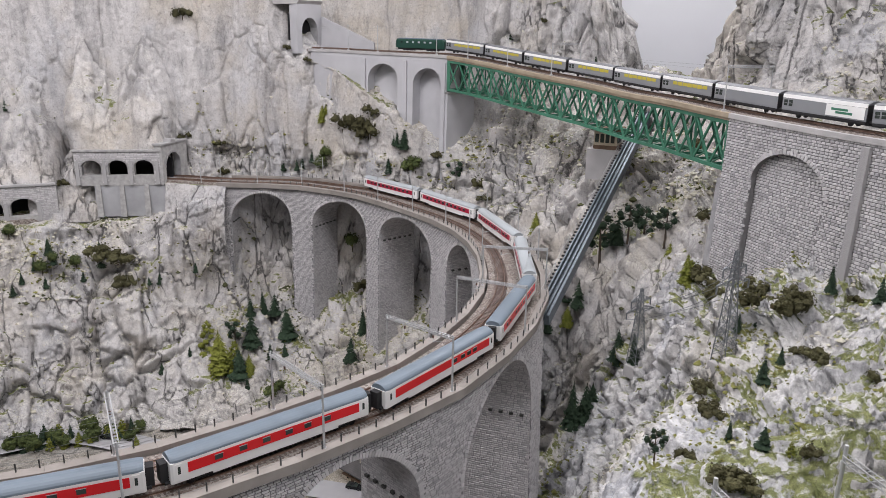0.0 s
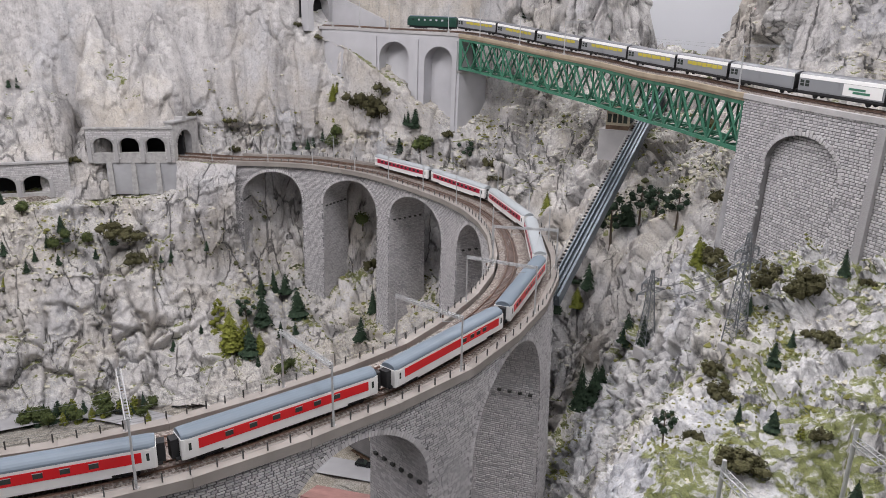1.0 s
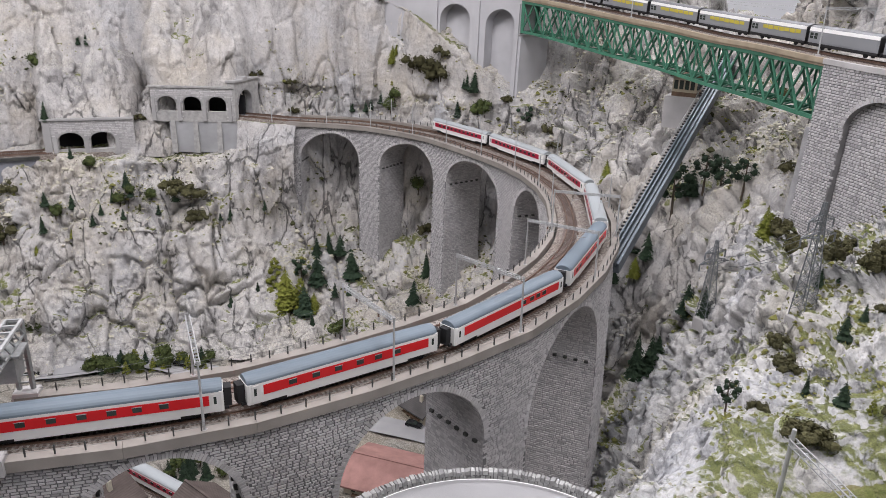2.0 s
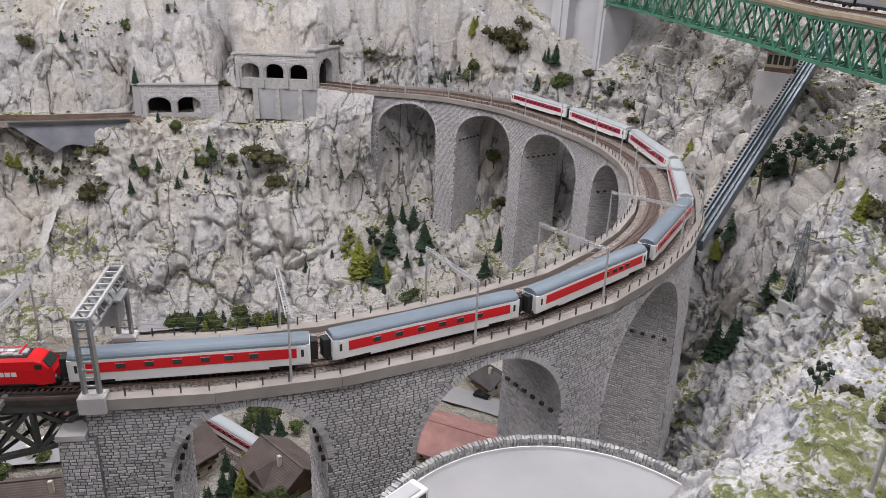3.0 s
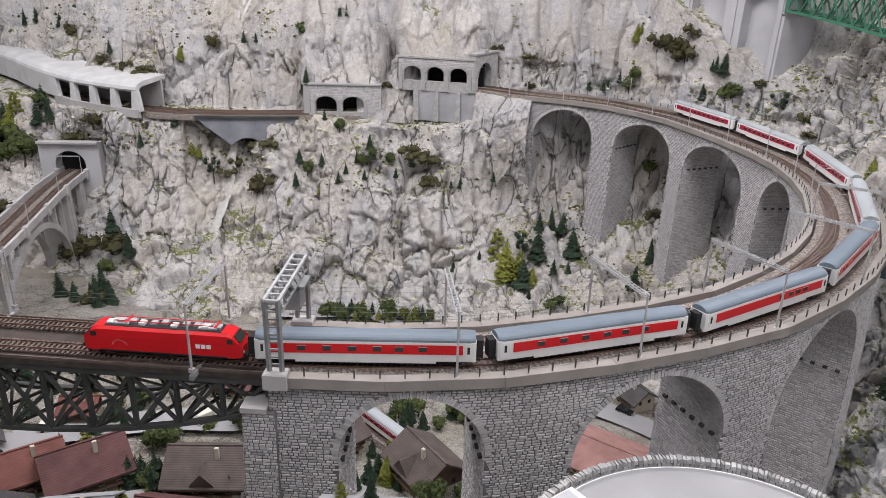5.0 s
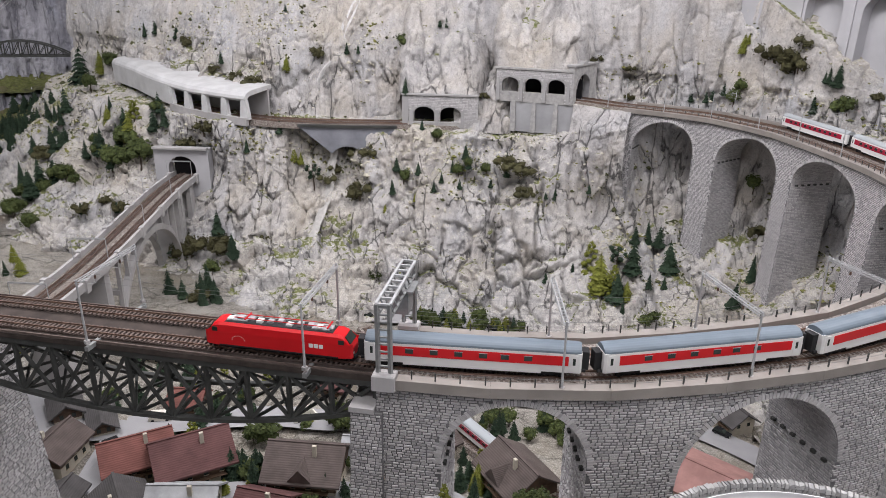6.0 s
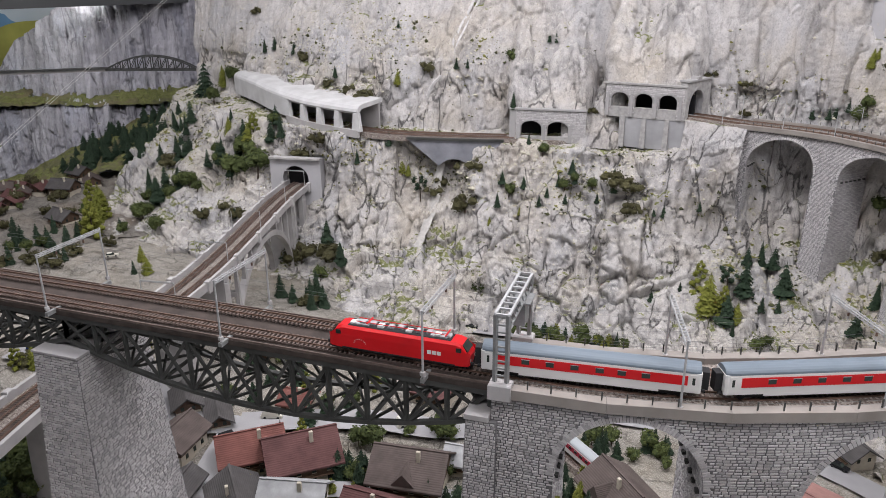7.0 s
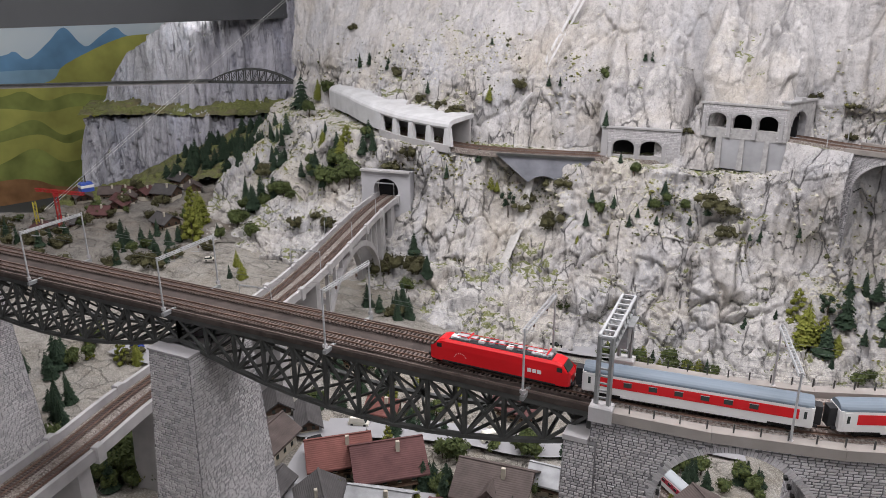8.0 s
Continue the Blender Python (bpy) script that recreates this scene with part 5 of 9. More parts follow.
# arched walls carrying the line
def carry_wall(s0, s1, z_low, openings, parent, material, thick, depth_mat, off=None, recess=None):
    off = TW + .004 if off is None else off
    def at(s, z, o=0.0):
        return top_line.at(s, off + o + .03 * max(0, zt(s) - z)) + Vector((0, 0, z - zt(s)))
    sh, rv = Shape(), Shape()
    cuts = sorted([s0, s1] + [e for o in openings for e in o[:2]])
    for a, b in zip(cuts, cuts[1:]):
        op = [o for o in openings if o[0] <= (a + b) / 2 <= o[1]]
        k = 16 if op else max(2, int((b - a) / .03))
        us = [a + (b - a) * ((.5 - .5 * math.cos(math.pi * i / k)) if op else i / k) for i in range(k + 1)]
        if op:
            _, _, foot, spring, crown = op[0]
            zs = [spring + (crown - spring) * math.sqrt(max(0, 1 - ((2 * u - a - b) / (b - a)) ** 2)) for u in us]
        else:
            zs = [z_low] * (k + 1)
        for i in range(k):
            hi0, hi1 = zt(us[i]) - .013, zt(us[i + 1]) - .013
            sh.quad(at(us[i], zs[i]), at(us[i + 1], zs[i + 1]), at(us[i + 1], hi1), at(us[i], hi0))
            if op:
                rv.quad(at(us[i], zs[i]), at(us[i], zs[i], -thick), at(us[i + 1], zs[i + 1], -thick), at(us[i + 1], zs[i + 1]))
                sh.quad(at(us[i], foot), at(us[i + 1], foot), at(us[i + 1], z_low), at(us[i], z_low))
        if op:
            for u in (a, b):
                rv.quad(at(u, foot), at(u, foot, -thick), at(u, spring, -thick), at(u, spring))
            bk = Shape()
            for i in range(k):
                bk.quad(at(us[i], foot - .01, -thick), at(us[i + 1], foot - .01, -thick), at(us[i + 1], zs[i + 1] + .01, -thick), at(us[i], zs[i] + .01, -thick))
            part("niche_back", bk, depth_mat, parent, fix=False)
    for s in (s0, s1):
        sh.quad(at(s, z_low), at(s, z_low, -.13), top_line.at(s, -.06) - Vector((0, 0, .013)), at(s, zt(s) - .013))
    part("wall", sh, material, parent, fix=False)
    part("reveal", rv, depth_mat, parent, fix=False)
    return at


lw = thing("arched_wall", "smooth grey retaining wall with two tall arched niches", "wall", kind="structure")
uA = [top_line.near(-0.424, 3.035), top_line.near(-0.304, 2.988), top_line.near(-0.242, 2.962), top_line.near(-0.127, 2.899)]
at_w = carry_wall(U_T + .03, U_L, .95, [(uA[0], uA[1], 1.12, 1.385, 1.442), (uA[2], uA[3], 1.02, 1.375, 1.432)], lw, M["smooth"], .05, M["smooth"])
for u in (uA[0] - .02, (uA[1] + uA[2]) / 2, U_L - .012):
    part("pilaster", Shape().hexa([at_w(u - .012, .95, 0), at_w(u + .012, .95, 0), at_w(u + .012, .95, .008), at_w(u - .012, .95, .008)], [at_w(u - .009, zt(u) - .03, 0), at_w(u + .009, zt(u) - .03, 0), at_w(u + .009, zt(u) - .03, .006), at_w(u - .009, zt(u) - .03, .006)]), M["smooth"], lw)
# bearing block and the return wall below the bridge end
part("bearing", Shape().hexa([at_w(U_L - .02, 1.345, 0), at_w(U_L + .014, 1.345, 0), at_w(U_L + .014, 1.345, -.085), at_w(U_L - .02, 1.345, -.085)], [at_w(U_L - .02, 1.352, .006), at_w(U_L + .018, 1.352, .006), at_w(U_L + .018, 1.352, -.09), at_w(U_L - .02, 1.352, -.09)]), M["concrete"], lw)
part("return_wall", Shape().hexa([at_w(U_L - .015, .95, 0), at_w(U_L + .010, .95, 0), at_w(U_L + .010, .95, -.14), at_w(U_L - .015, .95, -.14)], [at_w(U_L - .015, 1.346, 0), at_w(U_L + .010, 1.346, 0), at_w(U_L + .010, 1.346, -.14), at_w(U_L - .015, 1.346, -.14)]), M["smooth"], lw)

# tunnel mouth of the upper line
ut = thing("tunnel_portal", "plain grey tunnel portal with wing wall", "tunnel portal", kind="structure")
a, b = top_line.at(U_T, .075), top_line.at(U_T, -.06)
arched_wall((a.x, a.y), (b.x, b.y), 1.47, 1.655, .04, [(.025, .112, 1.485, 1.555, 1.605)], ut, M["smooth"], "portal_wall", M["vault"])
da, db = top_line.at(U_T - .05, .07), top_line.at(U_T - .05, -.055)
# Black board across the bore, coloured as unlit tunnel.
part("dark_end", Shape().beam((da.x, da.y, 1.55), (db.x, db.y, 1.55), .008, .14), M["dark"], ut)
part("roof_slab", Shape().hexa([(a.x, a.y, 1.655), (b.x, b.y, 1.655), (db.x - .06, db.y, 1.655), (da.x - .06, da.y, 1.655)], [(a.x + .01, a.y, 1.668), (b.x + .01, b.y, 1.668), (db.x - .06, db.y, 1.70), (da.x - .06, da.y, 1.70)]), M["concrete"], ut, "sloping roof slab")
wa, wb = top_line.at(U_T + .01, -.05), top_line.at(U_T + .26, -.055)
part("wing_wall", Shape().hexa([(wa.x, wa.y, 1.47), (wb.x, wb.y, 1.47), (wb.x, wb.y + .02, 1.47), (wa.x, wa.y + .02, 1.47)], [(wa.x, wa.y, 1.61), (wb.x, wb.y, 1.515), (wb.x, wb.y + .02, 1.515), (wa.x, wa.y + .02, 1.61)]), M["smooth"], ut, "sloping wing wall")

M["joint"] = plain("pale_mortar", (0.22, 0.217, 0.22), 0.95, var=0.2, scale=30)
rw = thing("stone_abutment", "grey stone bridge abutment with a blind arch", "abutment", kind="structure")
rA = (top_line.near(.650, 1.695), top_line.near(.725, 1.52))
at_a = carry_wall(U_R, top_line.S[-1], .90, [(rA[0], rA[1], 1.00, 1.285, 1.352)], rw, M["joint"], .014, M["joint"])
# front face below the bridge end
fr = Shape()
fr.hexa([at_a(U_R - .03, .9, .0), at_a(U_R, .9, 0), at_a(U_R, .9, -.15), at_a(U_R - .03, .9, -.15)], [at_a(U_R - .012, 1.272, .0), at_a(U_R, 1.272, 0), at_a(U_R, 1.272, -.13), at_a(U_R - .012, 1.272, -.13)])
part("bridge_seat", fr, M["vault"], rw)
part("pilaster", Shape().hexa([at_a(rA[1] + .066, .95, 0), at_a(rA[1] + .084, .95, 0), at_a(rA[1] + .084, .95, .010), at_a(rA[1] + .066, .95, .010)], [at_a(rA[1] + .067, 1.392, 0), at_a(rA[1] + .083, 1.392, 0), at_a(rA[1] + .083, 1.392, .008), at_a(rA[1] + .067, 1.392, .008)]), M["gallery"], rw)

# masts of the upper line
for s, wide in ((U_T + .08, 0), (U_T + .2, 0), (U_T + .33, 0), (U_L - .06, 0), (U_L + .11, 0), (U_L + .33, 0), (U_L + .55, 1), (U_R - .03, 1)):
    m = thing("catenary_mast", "slim grey mast beside the upper line", "catenary mast", "masts of the upper line")
    f = top_line.at(s, TW - .001)
    part("mast", Shape().tube(f, f + Vector((0, 0, .092)), .0016, .0012, 8), M["mast"], m)
    part("base", Shape().beam(f - Vector((0, 0, .02)), f, .008, .008), M["concrete"], m)
    h = f + Vector((0, 0, .088))
    if wide:
        g = top_line.at(s, -.075)
        part("mast", Shape().tube(g, g + Vector((0, 0, .092)), .0016, .0012, 8), M["mast"], m)
        lattice(h, g + Vector((0, 0, .088)), .004, .004, 12, m, M["mast"], .0009, "lattice_arm")
    else:
        part("bracket", Shape().tube(h, top_line.at(s, 0) + Vector((0, 0, .08)), .0006, .0006, 5), M["mast"], m)
wires(top_line, [U_T, U_T + .2, U_T + .33, U_L - .06, U_L + .11, U_L + .33, U_L + .55, U_R - .03, top_line.S[-1]], (0.0,), 1.40 + .072, "thin overhead wires of the upper line")

# goods train on the upper line
M["wagon"] = gloss("grey_wagon_paint", (0.24, 0.25, 0.265), 0.4)
M["wagonroof"] = plain("dark_grey_wagon_roof", (0.13, 0.135, 0.145), 0.45, 0.0, 0.08)
M["yellow"] = gloss("yellow_stripe", (0.50, 0.42, 0.06), 0.5)
M["darkgreen"] = gloss("dark_green_paint", (0.02, 0.06, 0.045), 0.35)


def wagon(stripe, label, length=.206, panel=False):
    c = thing("goods_wagon", label, "goods wagon", "wagons of the goods train")
    L = length / 2
    part("body", Shape().tub(-L + .003, L - .003, -.0165, .0165, .0125, .036, .001), M["wagon"], c)
    arc = lambda x: [(x, .0160 * math.cos(a), .0405 + .0065 * math.sin(a)) for a in [math.pi * i / 8 for i in range(9)]]
    part("roof", Shape().loft([arc(-L + .002), arc(L - .002)]), M["wagonroof"], c, "dark grey curved roof")
    for e in (-1, 1):
        part("end_wall", Shape().box(*sorted((e * (L - .0035), e * (L - .0022))), -.0165, .0165, .0125, .0405), M["under"], c, "black end wall")
    for sgn in (-1, 1):
        part("eave_band", Shape().hexa([(-L + .004, sgn * .0164, .0358), (L - .004, sgn * .0164, .0358), (L - .004, sgn * .0174, .0358), (-L + .004, sgn * .0174, .0358)], [(-L + .004, sgn * .0140, .0425), (L - .004, sgn * .0140, .0425), (L - .004, sgn * .0164, .0422), (-L + .004, sgn * .0164, .0422)]), M["white"], c, "white band under the roof")
        y = sorted((sgn * .0165, sgn * .0172))
        for k in range(2):
            x = -L + .008 + (2 * L - .016) * (k + .5) / 2
            part("wall_panel", Shape().box(x - L * .47, x + L * .47, *y, .0145, .0355), M["wagon"], c)
        if stripe:
            for k in range(7):
                x = -L * .50 + k * L * .19
                part("lettering_bar", Shape().box(x, x + L * .165, *sorted((sgn * .0170, sgn * .0178)), .0262 - .0009 * (k % 2), .0335), M["yellow"], c, "yellow lettering as plain bars")
        if panel:
            part("white_panel", Shape().box(*sorted((-sgn * .1 * L, -sgn * .93 * L)), *sorted((sgn * .0170, sgn * .0177)), .0150, .0352), M["white"], c, "white sliding wall panel")
            for k in range(2):
                part("mark", Shape().box(*sorted((-sgn * (.22 + .1 * k) * L, -sgn * (.58 + .1 * k) * L)), *sorted((sgn * .0175, sgn * .0180)), .0255 - .0055 * k, .0295 - .0055 * k), M["green"], c, "green mark as a plain bar")
        for k in range(2):
            x = sgn * (L - .013 - .013 * k)
            f = part("vent_window", Shape().box(x - .0045, x + .0045, *sorted((sgn * .0170, sgn * .0179)), .0215, .0325), M["window"], c, "dark end window")
            part("glazing_bar", Shape().box(x - .0045, x + .0045, *sorted((sgn * .0176, sgn * .0182)), .0265, .0273), M["wagon"], f)
        for e in (-1, 1):
            part("wheel", Shape().tube((e * L * .6, sgn * .007, .0055), (e * L * .6, sgn * .0098, .0055), .0055, .0055, 12), M["under"], c)
            part("buffer", Shape().tube((e * (L - .004), sgn * .009, .0125), (e * (L + .003), sgn * .009, .0125), .0022, .0026, 8), M["under"], c)
        part("sole_bar", Shape().box(-L + .004, L - .004, *sorted((sgn * .0150, sgn * .0166)), .0085, .0128), M["under"], c)
    part("underframe", Shape().box(-L, L, -.012, .012, .006, .0125), M["under"], c)
    return c


def old_loco():
    c = thing("electric_locomotive", "dark green six-axle electric locomotive", "locomotive")
    L = .105
    ring = lambda x, w, z1: [(x, -w, .010), (x, w, .010), (x, w, z1 - .006), (x, w * .75, z1), (x, -w * .75, z1), (x, -w, z1 - .006)]
    part("body", Shape().loft([ring(-L, .012, .036), ring(-L + .008, .0168, .042), ring(L - .008, .0168, .042), ring(L, .012, .036)]), M["darkgreen"], c)
    part("roof", Shape().tub(-L + .012, L - .012, -.012, .012, .042, .045, .001), M["roofblue"], c, "grey roof")
    for s in (-1, 1):
        for k in range(7):
            x = -.075 + k * .025
            part("window", Shape().box(x - .004, x + .004, *sorted((s * .0165, s * .0173)), .028, .034), M["window" if k in (0, 6) else "silver"], c)
        for x in (-.07, -.052, -.034, .034, .052, .07):
            part("wheel", Shape().tube((x, s * .007, .0065), (x, s * .0098, .0065), .0065, .0065, 12), M["under"], c)
    for x in (-.055, .055):
        part("pantograph", Shape().beam((x - .012, 0, .046), (x + .012, 0, .050), .010, .001), M["silver"], c)
    part("underframe", Shape().box(-L + .01, L - .01, -.0125, .0125, .004, .010), M["under"], c)
    return c


UF = .874
ol = old_loco()
ol.matrix_basis = on_track(top_line, UF + .105, 0.0, .1, 1.4046)
lettered = wagon(True, "grey goods wagon with yellow lettering under a white eave")
plain_wagon = wagon(False, "plain grey goods wagon with a white eave")
panelled = wagon(False, "grey goods wagon with a white panel and green mark", panel=True)
s = UF + .218 + .104
placed = set()
for src in [lettered] * 6 + [plain_wagon, panelled, plain_wagon, plain_wagon]:
    m = on_track(top_line, s, 0.0, .13, 1.4046)
    if src.name in placed:
        copy_thing(src, m)
    else:
        src.matrix_basis = m
        placed.add(src.name)
    s += .212

# ---- funicular with its station ----
M["bluesteel"] = plain("blue_grey_steel", (0.13, 0.155, 0.18), 0.45, 0.3, 0.15, 30)
fu = thing("funicular_track", "blue-grey steel funicular track on a concrete ramp", "funicular track", kind="structure")
F0, F1 = Vector((.207, 1.695, .962)), Vector((.545, 2.60, 1.33))
d = (F1 - F0).normalized()
side = d.cross(Vector((0, 0, 1))).normalized()
up = side.cross(d)
part("ramp", Shape().beam(F0 - up * .014, F1 - up * .014, .036, .016), M["bluesteel"], fu)
for o in (-.0145, -.005, .007, .0155):
    part("girder", Shape().beam(F0 + side * o, F1 + side * o, .006 if abs(o) > .015 else .004, .012), M["bluesteel"], fu)
for k in range(70):
    p = F0.lerp(F1, k / 70)
    part("step", Shape().beam(p - side * .023 + up * .004, p - side * .0155 + up * .004, .0055, .004), M["under"], fu)
rail_f = Shape()
for k in range(30):
    p = F0.lerp(F1, k / 30) - side * .024
    rail_f.tube(p, p + Vector((0, 0, .016)), .0006, .0006, 5)
rail_f.tube(F0 - side * .024 + Vector((0, 0, .016)), F1 - side * .024 + Vector((0, 0, .016)), .0006, .0006, 5)
part("handrail", rail_f, M["mast"], fu)
M["cream"] = plain("cream_wood", (0.46, 0.40, 0.30), 0.7, var=0.12, scale=60)
M["brownwood"] = plain("brown_wood", (0.14, 0.09, 0.06), 0.75, var=0.3, scale=80, fine=400)
st = thing("funicular_station", "small cream and brown funicular station on a concrete block", "station", m=pose(.405, 2.40, 1.235, 0, 0, -20))
part("foundation", Shape().box(-.05, .045, -.045, .05, -.09, 0), M["concrete"], st)
part("cabin", Shape().tub(-.034, .034, -.034, .034, 0, .055, .002), M["cream"], st)
part("roof", Shape().box(-.042, .042, -.042, .042, .055, .061), M["brownwood"], st)
for k in range(4):
    part("window", Shape().box(-.030 + k * .0155, -.019 + k * .0155, -.0358, -.0335, .020, .045), M["window"], st)
    part("window", Shape().box(.0335, .0358, -.030 + k * .0155, -.019 + k * .0155, .020, .045), M["window"], st)
part("plinth_band", Shape().box(-.0345, .0345, -.0348, .0348, 0, .012), M["brownwood"], st)

# ---- grey concrete arch bridge of the lower line ----
low_line = Line([(-2.80, 2.19), (-2.62, 1.90), (-2.11, 1.205), (-1.75, .56), (-1.585, .305), (-1.35, -.10)], .595)
cb = thing("concrete_bridge", "light grey concrete arch bridge with slender columns", "bridge", kind="structure")
CW = .062
LE = low_line.S[-1]
dk = Shape()
n = 60
dk.loft([[low_line.at(LE * k / n, o, h) for o, h in ((-CW, .585), (-CW, .575), (-CW + .02, .562), (CW - .02, .562), (CW, .575), (CW, .585))] for k in range(n + 1)])
part("deck", dk, M["concrete"], cb)
for side in (-1, 1):
    pr = Shape()
    pr.loft([[low_line.at(LE * k / n, side * o, h) for o, h in ((CW - .006, .585), (CW + .004, .578), (CW + .004, .606), (CW - .006, .606))] for k in range(n + 1)])
    part("parapet", pr, M["concrete"], cb)
    k = .1
    while k < LE:
        part("refuge_block", Shape().add(Shape().tub(-.012, .012, -.009, .009, -.03, .012, .002), low_line.put(k, side * (CW + .002), .60)), M["concrete"], cb)
        k += .235
b = Shape()
b.loft([[low_line.at(LE * k / n, o, h) for o, h in ((-CW + .008, .588), (0, .591), (CW - .008, .588))] for k in range(n + 1)], closed=False)
part("ballast", b, M["ballast"], cb, "brown ballast", fix=False)
tracks(low_line, .0, LE - .02, (-.027, .027), .591, "brown weathered track on the concrete bridge")


def column_pair(s, z0, w=.020):
    for side in (-1, 1):
        f = low_line.put(s, side * .045, 0)
        part("column", Shape().add(Shape().hexa([(-w * .8, -w * .7, z0), (w * .8, -w * .7, z0), (w * .8, w * .7, z0), (-w * .8, w * .7, z0)], [(-w * .55, -w * .5, .566), (w * .55, -w * .5, .566), (w * .55, w * .5, .566), (-w * .55, w * .5, .566)]), f), M["concrete"], cb)
    for z in (.30, .45):
        if z > z0 + .04:
            part("cross_beam", Shape().beam(low_line.at(s, -.045, z), low_line.at(s, .045, z), .018, .018), M["concrete"], cb)


for s in (.16, .28):
    column_pair(s, .25)
# the arch: two ribs rising to the deck
A0, A1 = .34, 1.06
rib_z = lambda u: .25 + .30 * math.sqrt(max(0, 1 - (2 * u - 1) ** 2))
for side in (-.045, .045):
    rb = Shape()
    rb.loft([[low_line.at(A0 + (A1 - A0) * k / 30, side + o, rib_z(k / 30) + h) for o, h in ((-.012, -.014), (.012, -.014), (.012, .010), (-.012, .010))] for k in range(31)])
    part("arch_rib", rb, M["concrete"], cb)
for k in range(9):
    u = (k + .5) / 9
    s = A0 + (A1 - A0) * u
    if rib_z(u) < .53:
        column_pair(s, rib_z(u), .011)
for s in (.135, .30, 1.12, 1.40, 1.66, 1.95, 2.25):
    if s < LE:
        wall_p = Shape().add(Shape().hexa([(-.03, -.058, .2), (.03, -.058, .2), (.03, .058, .2), (-.03, .058, .2)], [(-.018, -.05, .566), (.018, -.05, .566), (.018, .05, .566), (-.018, .05, .566)]), low_line.put(s, 0, 0))
        part("pier", wall_p, M["concrete"], cb)
# its tunnel portal
cp = thing("tunnel_portal", "grey concrete tunnel portal under the gallery", "tunnel portal", kind="structure")
a, b2 = low_line.at(.095, -.125), low_line.at(.095, .125)
arched_wall((b2.x, b2.y), (a.x, a.y), .50, .722, .05, [(.062, .188, .585, .632, .688)], cp, M["smooth"], "portal_wall", M["vault"])
part("wall_cap", Shape().beam((b2.x, b2.y, .725), (a.x, a.y, .725), .03, .008), M["concrete"], cp)
# Black board set behind the mouth in place of tunnel darkness.
part("dark_end", Shape().add(Shape().box(-.004, .004, -.06, .06, .57, .70), low_line.put(.03, 0, 0)), M["dark"], cp)
for s in (.13, .40, .75, 1.1, 1.45, 1.7):
    m = thing("catenary_portal", "thin pale catenary portal on the concrete bridge", "catenary mast", "masts on the concrete bridge")
    tops = []
    for side in (-1, 1):
        f = low_line.at(s, side * .056, .60)
        tops.append(f + Vector((0, 0, .075)))
        part("mast", Shape().tube(f, tops[-1], .0016, .0013, 7), M["mast"], m)
    if s < .2 or s > 1:
        lattice(tops[0], tops[1], .004, .003, 8, m, M["mast"], .0009, "lattice_arm")
    else:
        part("bracket", Shape().tube(tops[0], tops[0].lerp(tops[1], .3), .0007, .0007, 5), M["mast"], m)

# ---- hairpin road on its terrace ----
RC = Vector((.072, .782))
road = Shape()
def rr(a, r, z):
    return Vector((RC.x + r * math.cos(a), RC.y + r * math.sin(a), z))
angs = [radians(-60 + 300 * k / 72) for k in range(73)]
road.loft([[rr(a, .243, .872), rr(a, .09, .876), rr(a, .09, .80), rr(a, .243, .80)] for a in angs])
for x0, y0, x1, y1 in ((-.45, .30, -.18, .72),):
    road.hexa([(x0, y0, .80), (x1, y0, .80), (x1, y1 + .12, .80), (x0 + .02, y1, .80)], [(x0, y0, .870), (x1, y0, .870), (x1, y1 + .12, .8705), (x0 + .02, y1, .8705)])
tagged(part("hairpin_road", road, M["road"]), "smooth pale grey hairpin road", "road", kind="structure")
line_s = Shape()
for k in range(72):
    a, b = angs[k], angs[k + 1]
    line_s.quad(rr(a, .237, .8765), rr(b, .237, .8765), rr(b, .2355, .8765), rr(a, .2355, .8765))
tagged(part("road_edge_line", line_s, M["white"], fix=False), "white painted road edge line", "road marking", kind="structure")
base = Shape()
base.loft([[rr(a, .237, .83), rr(a, .262, .15), rr(a, .02, .15), rr(a, .02, .83)] for a in angs])
tagged(part("terrace", base, M["vault"]), "grey rock terrace under the road", "terrace", kind="structure")
isl = np.linspace(0, 2 * np.pi, 60)
rad = np.linspace(0, .105, 26)
ia, ir = np.meshgrid(isl, rad)
iz = .874 + .03 * np.clip(1 - (ir / .105) ** 2, 0, 1)
isle, _ = sheet("road_island", np.stack([RC.x - .01 + ir * np.cos(ia), RC.y - .02 + ir * np.sin(ia), iz], -1), M["crag"], .006, .005, .002, 1.0, None, 2.0)
tagged(isle, "white stony island inside the hairpin", "island", kind="structure")
